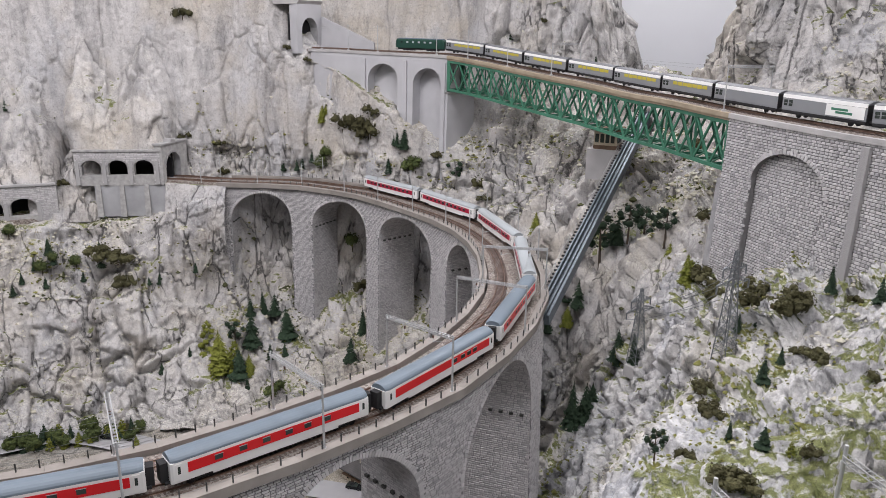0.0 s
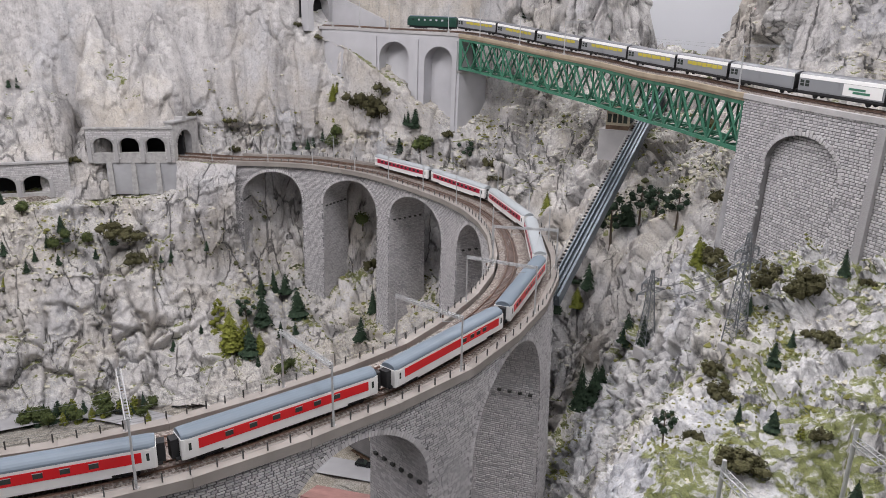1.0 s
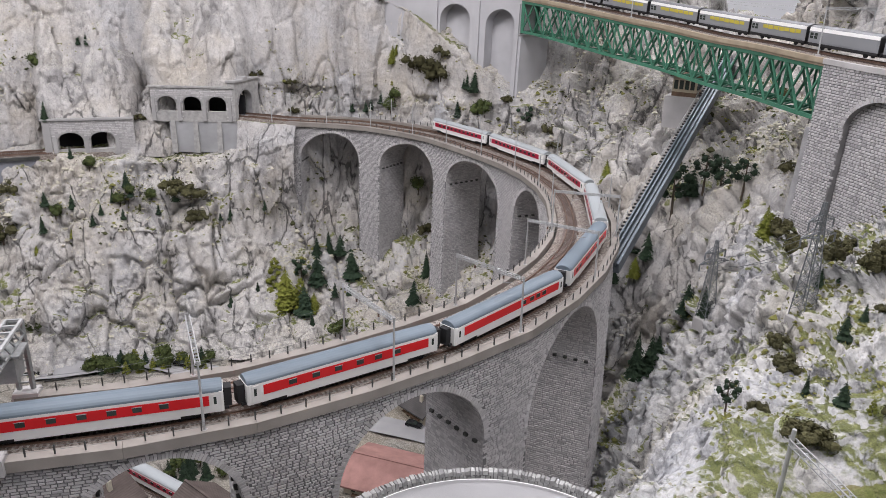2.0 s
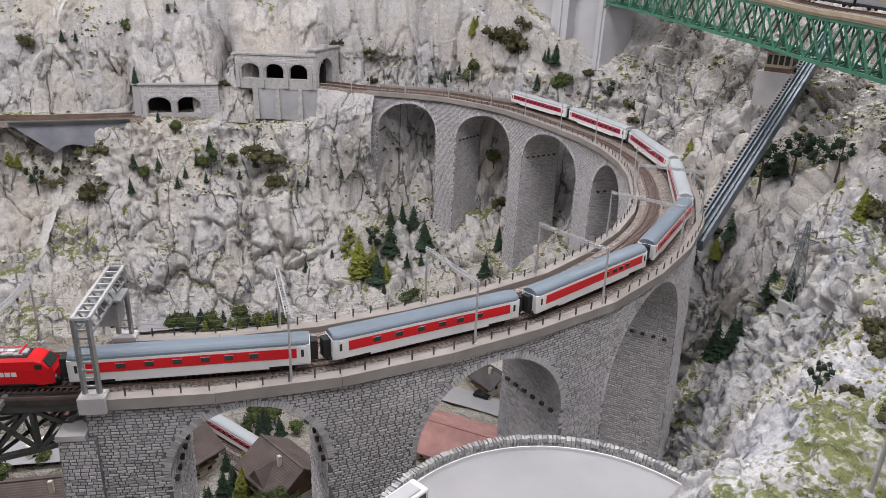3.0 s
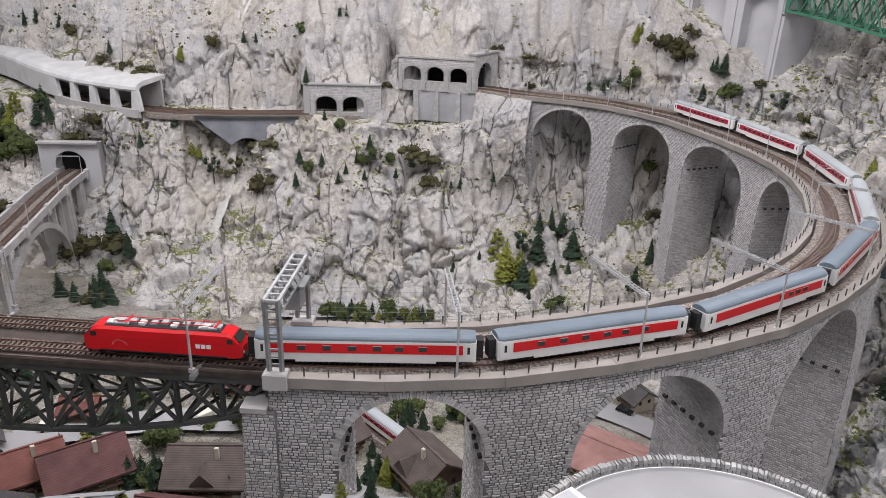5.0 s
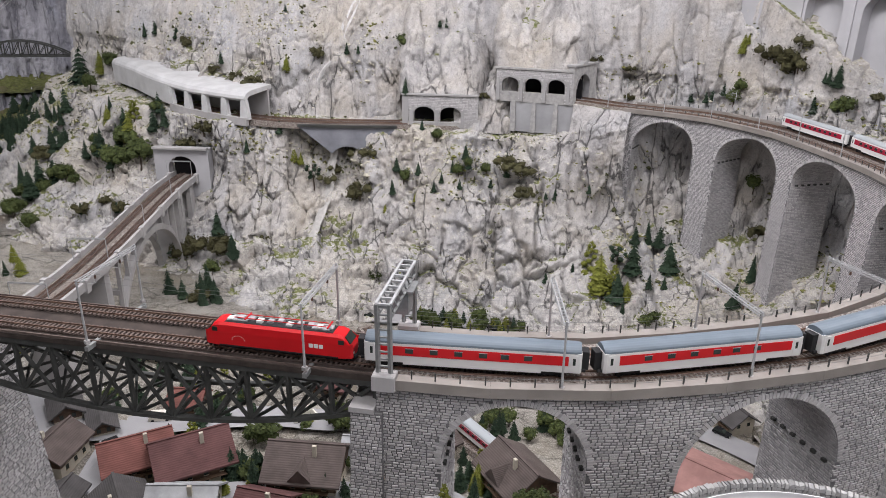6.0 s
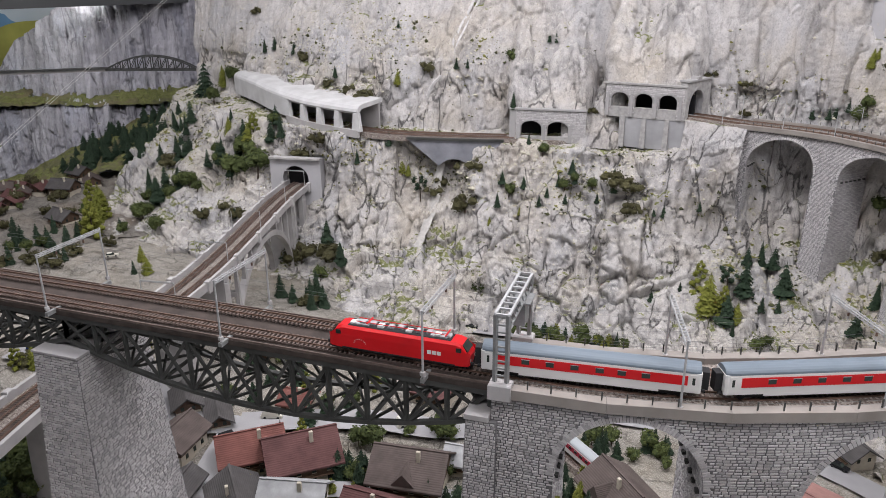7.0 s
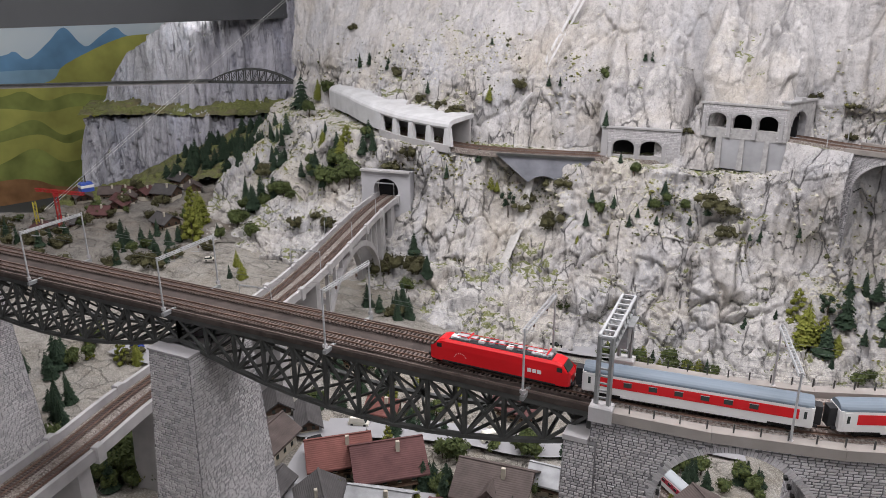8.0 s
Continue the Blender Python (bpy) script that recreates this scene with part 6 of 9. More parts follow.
# parapet of rough stones
pw = thing("road_parapet", "low rough stone parapet round the hairpin", "parapet", kind="structure")
rnd = random.Random(3)
r_core = Shape()
r_core.loft([[rr(a, .253, .86), rr(a, .245, .86), rr(a, .245, .880), rr(a, .253, .880)] for a in angs[10:66]])
part("core", r_core, M["mortar"], pw)
M["parapetstone"] = stone("parapet_stone", (0.62, 0.62, 0.61), (0.30, 0.30, 0.30))
lower_rows = Shape()
for row in range(3):
    k = 10.0
    while k < 65:
        w = rnd.uniform(.20, .44)
        a, b = radians(-60 + 300 * k / 72), radians(-60 + 300 * (k + w) / 72)
        z0 = .864 + row * .0066
        j = rnd.uniform(-.0016, .0016)
        lo = [rr(a, .2545 + j, z0), rr(b, .2545 + rnd.uniform(-.0016, .0016), z0), rr(b, .2435 - j, z0), rr(a, .2435 + rnd.uniform(-.0012, .0012), z0)]
        hi = [rr(a, .2535, 0).lerp(rr(b, .2445, 0), .5).lerp(Vector((q.x, q.y, 0)), .82) + Vector((0, 0, q.z + .0058 + rnd.uniform(-.0014, .0018))) for q in lo]
        if row == 2:
            part("stone", Shape().hexa(lo, hi), M["parapetstone"], pw)
        else:
            lower_rows.hexa(lo, hi)
        k += w + .03
M["parapetstones"] = stone("parapet_stones", (0.62, 0.62, 0.61), (0.30, 0.30, 0.30), True)
tagged(part("lower_stones", lower_rows, M["parapetstones"], pw), kind="stuff")

# ---- village in the valley ----
def slate(name, c, lines=620):
    n = Nodes(name, 0.85)
    w = n.node("ShaderNodeTexWave", Scale=lines / 6.28, Distortion=1.2)
    w.bands_direction = "Z"
    n.link(n.co, w.inputs["Vector"])
    col = n.mix(n.ramp(n.noise(25, 4), [(0.3, 0.0), (0.7, 1.0)]), shade(c, .72), shade(c, 1.25))
    col = n.mix(n.math("MULTIPLY", w.outputs["Fac"], .25), col, shade(c, .55))
    col = n.mix(n.math("MULTIPLY", n.noise(420, 3), .4), col, shade(c, .6))
    return n.done(col, n.bump(w.outputs["Fac"], .0007, .7))


M["roofred"] = slate("red_brown_roof", (0.13, 0.062, 0.06))
M["roofrust"] = slate("rust_red_roof", (0.19, 0.078, 0.066))
M["roofbrown"] = slate("brown_shingle_roof", (0.115, 0.092, 0.085))
M["roofgrey"] = slate("dark_grey_roof", (0.095, 0.09, 0.09))
M["roofslab"] = slate("pale_stone_slab_roof", (0.40, 0.41, 0.42), 120)
M["roofpink"] = slate("faded_pink_roof", (0.36, 0.20, 0.18), 60)
M["render"] = plain("house_render", (0.52, 0.48, 0.40), 0.9, var=0.12, scale=40)
M["timber"] = plain("dark_timber", (0.10, 0.065, 0.045), 0.8, var=0.3, scale=60, fine=300)


def chalet(x, y, turn, w, d, h, roof, label, z=None, pitch=.42, wood=True, dormer=False, chimney=True):
    """A house w long (ridge), d deep, with eaves at h."""
    z = float(floor_height(np.array(x), np.array(y))) if z is None else z
    hs = thing("chalet", label, "house", "houses of the village", m=pose(x, y, z, 0, 0, turn))
    a, b = w / 2, d / 2
    rz = h + b * pitch * 1.6
    part("base_wall", Shape().box(-a, a, -b, b, -.02, h * .48), M["render"], hs, "pale rendered ground floor")
    up = Shape().box(-a - .001, a + .001, -b - .001, b + .001, h * .48, h)
    for e in (-1, 1):
        up.hexa([(e * a, -b, h), (e * (a - .004), -b, h), (e * (a - .004), b, h), (e * a, b, h)][:: e], [(e * a, -.002, rz), (e * (a - .004), -.002, rz), (e * (a - .004), .002, rz), (e * a, .002, rz)][:: e])
    part("upper_wall", up, M["timber" if wood else "render"], hs)
    o = .014
    for s in (-1, 1):
        e0, e1 = (-a - o, s * (b + o), h - o * pitch * 1.6), (a + o, s * (b + o), h - o * pitch * 1.6)
        r0, r1 = (-a - o, 0, rz), (a + o, 0, rz)
        t = Vector((0, 0, .005))
        sl = Shape().hexa([Vector(q) for q in (e0, e1, r1, r0)], [Vector(q) + t for q in (e0, e1, r1, r0)])
        part("roof_slope", sl, roof, hs)
    part("ridge_cap", Shape().beam((-a - o, 0, rz + .005), (a + o, 0, rz + .005), .006, .003), roof, hs)
    if chimney:
        part("chimney", Shape().tub(a * .3 - .005, a * .3 + .005, -b * .35 - .004, -b * .35 + .004, h * .9, rz + .016, .001), M["render"], hs, "pale chimney")
    for s in (-1, 1):
        for k in range(max(2, int(w / .035))):
            x0 = -a + (k + .7) * (2 * a) / (max(2, int(w / .035)) + .4)
            for z0 in (h * .15, h * .6):
                wn = part("window", Shape().box(x0 - .005, x0 + .005, *sorted((s * b, s * (b + .0018))), z0, z0 + .013), M["window"], hs)
                part("sill", Shape().box(x0 - .0065, x0 + .0065, *sorted((s * b, s * (b + .003))), z0 - .002, z0), M["cream"], wn)
        for k in range(2):
            y0 = -b * .45 + k * b * .9
            part("window", Shape().box(*sorted((s * a, s * (a + .002))), y0 - .005, y0 + .005, h * .6, h * .6 + .012), M["window"], hs)
    part("door", Shape().box(-.007, .007, -b - .0016, -b + .001, 0, .024), M["brownwood"], hs)
    part("balcony", Shape().box(-a * .8, a * .8, -b - .012, -b, h * .46, h * .50), M["brownwood"], hs)
    if dormer:
        dm = Shape()
        dm.hexa([(-.03, -b - .01, h), (.03, -b - .01, h), (.03, 0, h), (-.03, 0, h)], [(-.001, -b - .012, h + .035), (.001, -b - .012, h + .035), (.001, 0, h + .035), (-.001, 0, h + .035)])
        part("dormer", dm, roof, hs)
    return hs


chalet(-1.49, .945, 62, .155, .125, .055, M["roofrust"], "house with rust-red roof beside a grey yard")
chalet(-1.365, 1.015, 62, .17, .15, .062, M["roofred"], "large house with dark red roof")
chalet(-1.245, .90, 35, .14, .11, .05, M["roofslab"], "house with a pale stone slab roof", wood=False)
chalet(-1.10, 1.16, 28, .17, .15, .058, M["roofbrown"], "wide chalet with brown shingle roof", dormer=True)
chalet(-1.86, .97, -25, .10, .07, .04, M["roofgrey"], "small dark timber shed", chimney=False)
chalet(-1.735, 1.0, -28, .13, .055, .035, M["roofgrey"], "long low timber shed with grey roof", chimney=False)
chalet(-1.69, .845, -65, .12, .10, .05, M["roofbrown"], "brown timber barn by the road")
chalet(-1.50, .745, -60, .09, .06, .04, M["roofgrey"], "grey shed with open front", chimney=False)
chalet(-1.345, .80, -25, .13, .11, .05, M["roofgrey"], "house with dark grey hipped roof")
chalet(-1.085, 1.00, 20, .11, .09, .045, M["roofred"], "house with faded red-brown roof")
chalet(-1.03, 1.31, 25, .11, .07, .04, M["roofslab"], "low barn with grey-green roof", chimney=False)
chalet(-1.60, 1.19, 30, .08, .07, .045, M["roofrust"], "small house with orange-red roof")
chalet(-1.33, 1.50, 15, .12, .09, .05, M["roofred"], "house with red roof by the main road")
chalet(-.92, 1.40, 70, .13, .12, .06, M["roofbrown"], "brown chalet with weathered roof")
chalet(-.65, 1.42, -28, .15, .13, .06, M["roofbrown"], "large brown chalet with dormer and chimney", dormer=True)
chalet(-.27, 1.72, -8, .24, .17, .05, M["roofpink"], "long hall with faded pink-brown roof", wood=False, chimney=False, pitch=.22)
chalet(-.31, 2.17, -35, .10, .08, .045, M["roofgrey"], "small cream house with brown roof", wood=False)
chalet(-1.95, 1.33, 20, .12, .09, .05, M["roofbrown"], "timber farmhouse beyond the bridge")

# roads
def strip(name, pts, w, label, lift=0.0):
    ln = Line(pts, 0.0)
    sh = Shape()
    n = max(4, int(ln.S[-1] / .03))
    rows = []
    for k in range(n + 1):
        s = ln.S[-1] * k / n
        row = []
        for o in (-w, -w * .4, w * .4, w):
            p = ln.at(s, o, 0.0)
            row.append((p.x, p.y, float(floor_height(np.array(p.x), np.array(p.y))) + .0115 + lift))
        rows.append(row)
    sh.loft(rows, closed=False)
    return tagged(part(name, sh, M["road"], fix=False), label, "road", kind="structure")


strip("village_road", [(-2.6, .75), (-2.2, .93), (-1.8, .93), (-1.66, 1.0), (-1.55, .88), (-1.42, .72), (-1.2, .55)], .05, "pale grey village street")
strip("village_road", [(-1.66, 1.02), (-1.5, 1.18), (-1.35, 1.30), (-1.2, 1.38), (-1.1, 1.5), (-1.0, 1.75), (-.8, 1.9)], .05, "pale grey village street", .004)
strip("village_road", [(-1.3, .93), (-1.15, 1.06), (-.98, 1.17), (-.8, 1.28), (-.6, 1.25)], .03, "pale grey lane between the houses", .007)
strip("valley_road", [(-1.66, 2.10), (-1.52, 2.19), (-1.35, 2.28), (-1.0, 2.22), (-.6, 2.10), (-.2, 2.02), (.1, 1.85)], .055, "grey road along the foot of the cliff")


def car(x, y, turn, paint, label, scale=1.0, z=None, van=False):
    z = float(floor_height(np.array(x), np.array(y))) + .0125 if z is None else z
    c = thing("car", label, "car", "cars", m=pose(x, y, z, 0, 0, turn) @ Matrix.Scale(scale, 4))
    L, W = .026, .0102
    side = [(-L, .003), (L, .003), (L, .009), (L * .6, .0105), (-L, .0105)]
    part("body", Shape().loft([[(px, s * W * k, pz) for px, pz in side] for s, k in ((-1, .9), (-1, 1), (1, 1), (1, .9))]), paint, c)
    h = .0225 if van else .0168
    f = L * .75 if van else L * .35
    cab = [(-L * .95, .0105), (f, .0105), (f - .006, h), (-L * .8, h)]
    part("cabin", Shape().loft([[(px, s * W * .88, pz) for px, pz in cab] for s in (-1, 1)]), paint if van else M["window"], c)
    part("roof", Shape().box(-L * .74, f - .008, -W * .8, W * .8, h - .0006, h + .0006), paint, c)
    part("windscreen", Shape().hexa([(f - .0005, -W * .8, .011), (f - .0005, W * .8, .011), (f - .0058, W * .75, h - .001), (f - .0058, -W * .75, h - .001)], [(f + .0006, -W * .8, .011), (f + .0006, W * .8, .011), (f - .0048, W * .75, h - .001), (f - .0048, -W * .75, h - .001)]), M["window"], c)
    for e in (-1, 1):
        for s in (-1, 1):
            part("wheel", Shape().tube((e * L * .62, s * (W - .002), .0036), (e * L * .62, s * (W + .0006), .0036), .0036, .0036, 10), M["under"], c)
        part("headlight", Shape().box(L - .0005, L + .0006, e * W * .7 - .0012, e * W * .7 + .0012, .0062, .008), M["white"], c)
    return c


M["carblue"] = gloss("blue_car_paint", (0.03, 0.06, 0.30), .25)
M["carblack"] = gloss("black_car_paint", (0.015, 0.016, 0.018), .25)
M["carwhite"] = gloss("white_car_paint", (0.70, 0.68, 0.60), .3)
M["cargreen"] = gloss("pale_mint_car_paint", (0.40, 0.55, 0.50), .3)
M["carred"] = gloss("red_car_paint", (0.4, 0.03, 0.03), .3)
car(-1.745, .94, 20, M["carblue"], "shiny blue car on the village street")
car(-1.61, .95, 75, M["carblack"], "black van by the red-roofed house", 1.1, van=True)
car(-1.285, 1.335, 70, M["carwhite"], "cream delivery van on the main street", 1.35, van=True)
car(-1.61, 1.10, 40, M["carwhite"], "white minibus behind the red roofs", 1.2, van=True)
car(-.315, 2.085, -10, M["carblack"], "black estate car beyond the viaduct")
car(-1.21, 2.27, -5, M["carblack"], "dark car at the foot of the cliff")
car(-1.66, 2.08, 35, M["carblack"], "black car on the cliff road")
car(-1.78, 2.03, 30, M["carblue"], "small blue car on the cliff road")
car(-.95, 2.19, 0, M["carblack"], "parked dark car under the cliff")
car(-2.55, .80, 20, M["carblue"], "blue-green car far down the street")
car(-3.1, 1.35, 60, M["carwhite"], "white car on the far road")
car(.165, .885, -55, M["cargreen"], "pale mint car on the hairpin", 1.0, .8775)


# orange and white bus on the hairpin
def bus(x, y, turn, z):
    M["orange"] = gloss("orange_paint", (0.75, 0.25, 0.02), .3)
    c = thing("postal_bus", "orange bus with white roof on the hairpin", "bus", m=pose(x, y, z, 0, 0, turn))
    part("body", Shape().tub(-.055, .055, -.0138, .0138, .004, .022, .001), M["orange"], c, "orange lower body")
    part("window_band", Shape().tub(-.054, .054, -.0134, .0134, .022, .032, .001), M["window"], c, "dark window band")
    part("roof", Shape().tub(-.055, .055, -.0138, .0138, .032, .036, .0015), M["white"], c, "white roof")
    part("luggage_rack", Shape().tub(-.02, .045, -.010, .010, .036, .0385, .001), M["silver"], c)
    for k in range(8):
        for s in (-1, 1):
            part("pillar", Shape().box(-.053 + k * .0148, -.051 + k * .0148, *sorted((s * .0132, s * .0139)), .022, .032), M["white"], c)
    for e in (-.035, .035):
        for s in (-1, 1):
            part("wheel", Shape().tube((e, s * .0105, .0055), (e, s * .0142, .0055), .0055, .0055, 12), M["under"], c)
    return c


bus(-.150, .79, 64, .8745)

# second train on the valley line
valley_line = Line([(-1.5, 1.86), (-1.15, 1.66), (-.86, 1.515), (-.70, 1.47), (-.50, 1.44), (-.2, 1.5)], .322)
vb = Shape()
vb.loft([[valley_line.at(valley_line.S[-1] * k / 40, o, h) for o, h in ((-.04, .28), (-.025, .320), (.025, .320), (.04, .28))] for k in range(41)], closed=False)
tagged(part("valley_ballast", vb, M["ballast"], fix=False), "ballast of the valley line", "ballast", kind="structure")
tracks(valley_line, .02, valley_line.S[-1] - .02, (0.0,), .320, "brown track of the valley line")
for sx in ((-.845, 1.51), (-1.12, 1.645)):
    copy_thing(tail_car, on_track(valley_line, valley_line.near(*sx), 0.0, .2, .3246))

# ---- distance: recessed mountain, beam bridge, painted backdrop, hall ----
us, vs = np.meshgrid(np.linspace(0, 1, 260), np.linspace(0, 1, 200))
# far mountain from its left flank to the big cliff
fx = -5.75 + 1.15 * us
fy = 1.62 + 1.35 * us + .10 * np.sin(us * 9)
zt_far = np.interp(us, [0, .02, .05, .062, .12, .25, .5, 1], [.45, .66, .70, .85, 1.10, 1.25, 1.50, 1.50])
fz = -.10 + (zt_far + .10) * vs
shelf = np.clip((fz - .66) / .03, 0, 1) * .16
back = np.stack([fx - shelf * .75, fy + shelf * .45 + .12 * (fz - .3), fz], -1)
far_rock, _ = sheet("far_mountain", back, M["farrock"], .055, .022, .006, .10, None, 8.0, .03)
tagged(far_rock, "blue-grey fluted rock mountain in the shade", "mountain", kind="structure")
M["farmeadow"] = rock("far_meadow", (0.17, 0.17, 0.08), (0.09, 0.095, 0.045), (0.22, 0.17, 0.10), .3, .05, 1.0, 5.0)
mu, mv = np.meshgrid(np.linspace(0, 1, 120), np.linspace(0, 1, 24))
led = np.stack([-5.75 + 1.15 * mu + .035 - .20 * mv, 1.62 + 1.35 * mu + .10 * np.sin(mu * 9) + .02 + .17 * mv, .690 + .075 * mv + 0 * mu], -1)
grass_ledge, _ = sheet("grass_ledge", led, M["farmeadow"], .012, .006, .003, 1.0)
tagged(grass_ledge, "mossy green ledge on the far mountain", "ledge", kind="structure")

# meadow slope at the mountain's foot, and the dark wood on it
def foot_slope(u, v):
    top = [np.interp(u, [0, .2, .45, .7, 1], q) for q in ([-5.65, -5.48, -5.05, -4.93, -4.45], [1.45, 1.90, 2.12, 2.42, 2.62], [.14, .24, .46, .60, .74])]
    low = [np.interp(u, [0, .2, .45, .7, 1], q) for q in ([-5.25, -4.95, -4.62, -4.42, -4.15], [1.00, 1.35, 1.65, 1.92, 2.15], [-.10, .16, .35, .40, .50])]
    return np.stack([a * (1 - v) + b * v for a, b in zip(top, low)], -1)


su, sv = np.meshgrid(np.linspace(0, 1, 110), np.linspace(0, 1, 60))
slope, _ = sheet("mountain_meadow", foot_slope(su, sv), M["farmeadow"], .02, .006, .003, 1.0)
tagged(slope, "olive green meadow slope below the far mountain", "meadow", kind="structure")
wood_rnd = np.random.RandomState(21)
WOOD = [(*foot_slope(np.array(a), np.array(b)).tolist(), float(h)) for a, b, h in zip(wood_rnd.uniform(.50, .98, 60), wood_rnd.uniform(.12, .95, 60), wood_rnd.uniform(.07, .13, 60))]

M["fartown"] = rock("far_town_ground", (0.24, 0.225, 0.20), (0.12, 0.11, 0.10), (0.20, 0.16, 0.12), -.3, .1, 1.0, 6.0)
# dim valley between
du, dv = np.meshgrid(np.linspace(-6.6, -3.26, 150), np.linspace(-.6, 2.9, 130))
dz = .37 - .49 * np.clip((-4.6 - du) / .9, 0, 1)
far_floor, _ = sheet("far_valley", np.stack([du, dv, dz - .006], -1), M["fartown"], .02, .008, .003, 1.0)
tagged(far_floor, "dim grassy valley floor", "ground", kind="structure")
chalet(-4.30, 1.66, 30, .13, .10, .05, M["roofgrey"], "dark timber house in the shaded valley", .36)
chalet(-4.55, 1.86, 10, .12, .09, .05, M["roofgrey"], "dark timber house in the shaded valley", .36)
chalet(-4.32, 1.83, -20, .10, .08, .045, M["roofbrown"], "brown timber house in the shaded valley", .36)
chalet(-3.75, 1.42, 10, .12, .09, .045, M["roofgrey"], "grey barn near the far road", .36)
town = random.Random(17)
for k in range(13):
    u = k / 12
    x, y = -4.62 + .62 * u + town.uniform(-.08, .08), 1.20 + .30 * math.sin(5 * u) + town.uniform(-.12, .12)
    chalet(x, y, town.uniform(0, 180), town.uniform(.08, .11), town.uniform(.06, .08), .04, M[town.choice(("roofgrey", "roofbrown", "roofred"))], "small dim house in the far town", .36)
TOWN_TREES = [(town.uniform(-4.75, -3.55), town.uniform(.75, 1.62), .37, town.uniform(.045, .09)) for _ in range(34)]

# beam bridge and bowstring truss
fb = thing("far_bridge", "dark bowstring truss bridge with long beam approach", "bridge", kind="structure")
B0, B1, B2 = Vector((-5.35, .55, 1.005)), Vector((-4.72, 2.20, .965)), Vector((-4.36, 2.62, .955))
part("approach_beam", Shape().beam(B0, B1, .05, .016), M["concrete"], fb, "pale beam approach")
part("approach_rail", Shape().beam(B0 + Vector((.02, 0, .012)), B1 + Vector((.02, 0, .012)), .04, .01), M["steel"], fb)
part("truss_deck", Shape().beam(B1, B2, .06, .012), M["steel"], fb)
for off in (-.028, .028):
    dirn = (B2 - B1).normalized()
    sd = dirn.cross(Vector((0, 0, 1))) * off
    prev = None
    for k in range(13):
        u = k / 12
        p = B1.lerp(B2, u) + sd
        q = p + Vector((0, 0, .082 * (1 - (2 * u - 1) ** 2) + .004))
        part("hanger", Shape().beam(p, q, .005, .005), M["steel"], fb)
        if prev:
            part("bow", Shape().beam(prev[1], q, .008, .008), M["steel"], fb)
            part("diagonal", Shape().beam(prev[0], q, .004, .004), M["steel"], fb)
        prev = (p, q)

# painted backdrop wall with hills and blue peaks
wall = Shape().box(-6.75, -6.70, -2.5, 4.5, -.2, 1.42)
n = Nodes("painted_sky", .9)
M["sky"] = n.done(n.ramp(n.noise(1.2, 3), [(0.3, (0.50, 0.60, 0.70)), (0.7, (0.68, 0.73, 0.78))]))
tagged(part("painted_backdrop", wall, M["sky"]), "painted sky backdrop on the end wall", "backdrop", kind="structure")
M["peak"] = plain("painted_blue_peak", (0.15, 0.30, 0.50), .9, var=.3, scale=3, bump=0)
M["lakeblue"] = plain("painted_lake_blue", (0.26, 0.42, 0.58), .9, var=.2, scale=3, bump=0)
M["autumn"] = plain("painted_autumn_orange", (0.32, 0.17, 0.08), .9, var=.4, scale=6, bump=0)
M["hill"] = plain("painted_green_hill", (0.40, 0.40, 0.11), .9, var=.35, scale=3.2, bump=0)
M["hilldark"] = plain("painted_dark_hill", (0.27, 0.31, 0.09), .9, var=.45, scale=4, bump=0)
def painted(name, pts, material, x, label):
    # smooth outline on the wall
    top = spline(pts, .03)[1]
    sh = Shape()
    for (y0, z0), (y1, z1) in zip(top, top[1:]):
        sh.quad((x, y0, -.1), (x, y1, -.1), (x, y1, z1), (x, y0, z0))
    tagged(part(name, sh, material, fix=False), label, "painted backdrop", kind="structure")
painted("painted_peak", [(.9, .98), (1.437, 1.054), (1.54, 1.085), (1.63, 1.02), (1.796, 1.142), (1.927, 1.25), (2.03, 1.13), (2.092, 1.095), (2.218, 1.179), (2.34, 1.235), (2.472, 1.154), (3.0, 1.16)], M["peak"], -6.692, "painted blue mountain peaks")
painted("painted_lake", [(.9, .93), (1.5, .94), (1.9, .93), (3.0, .93)], M["lakeblue"], -6.690, "painted pale blue haze below the peaks")
painted("painted_hill", [(.9, .80), (1.397, .835), (1.637, .822), (1.79, .854), (1.87, .947), (2.06, 1.038), (2.302, 1.13), (2.5, 1.167), (3.0, 1.16)], M["hill"], -6.684, "painted yellow-green hill")
painted("painted_hill", [(.9, .70), (1.381, .749), (1.547, .777), (1.699, .691), (1.922, .729), (2.235, .676), (2.8, .63)], M["hilldark"], -6.676, "painted darker green hills")
painted("painted_hill", [(.9, .60), (1.30, .66), (1.50, .64), (1.70, .60), (1.95, .62), (2.4, .55)], M["hill"], -6.672, "painted yellow-green hills")
painted("painted_hill", [(.9, .42), (1.334, .489), (1.59, .548), (1.781, .404), (1.964, .428), (2.433, .359)], M["hilldark"], -6.668, "painted darker green hills")
painted("painted_hill", [(.9, .34), (1.30, .40), (1.60, .43), (1.80, .33), (2.0, .36), (2.4, .30)], M["hill"], -6.664, "painted yellow-green hills")
painted("painted_hill", [(.9, .15), (1.287, .233), (1.551, .323), (1.745, .185), (1.97, .175), (2.391, .06)], M["hilldark"], -6.660, "painted olive hills in the foreground")
painted("painted_autumn_wood", [(.7, .05), (1.251, .10), (1.5, .07), (1.7, -.02), (2.1, -.08)], M["autumn"], -6.656, "painted orange autumn wood")

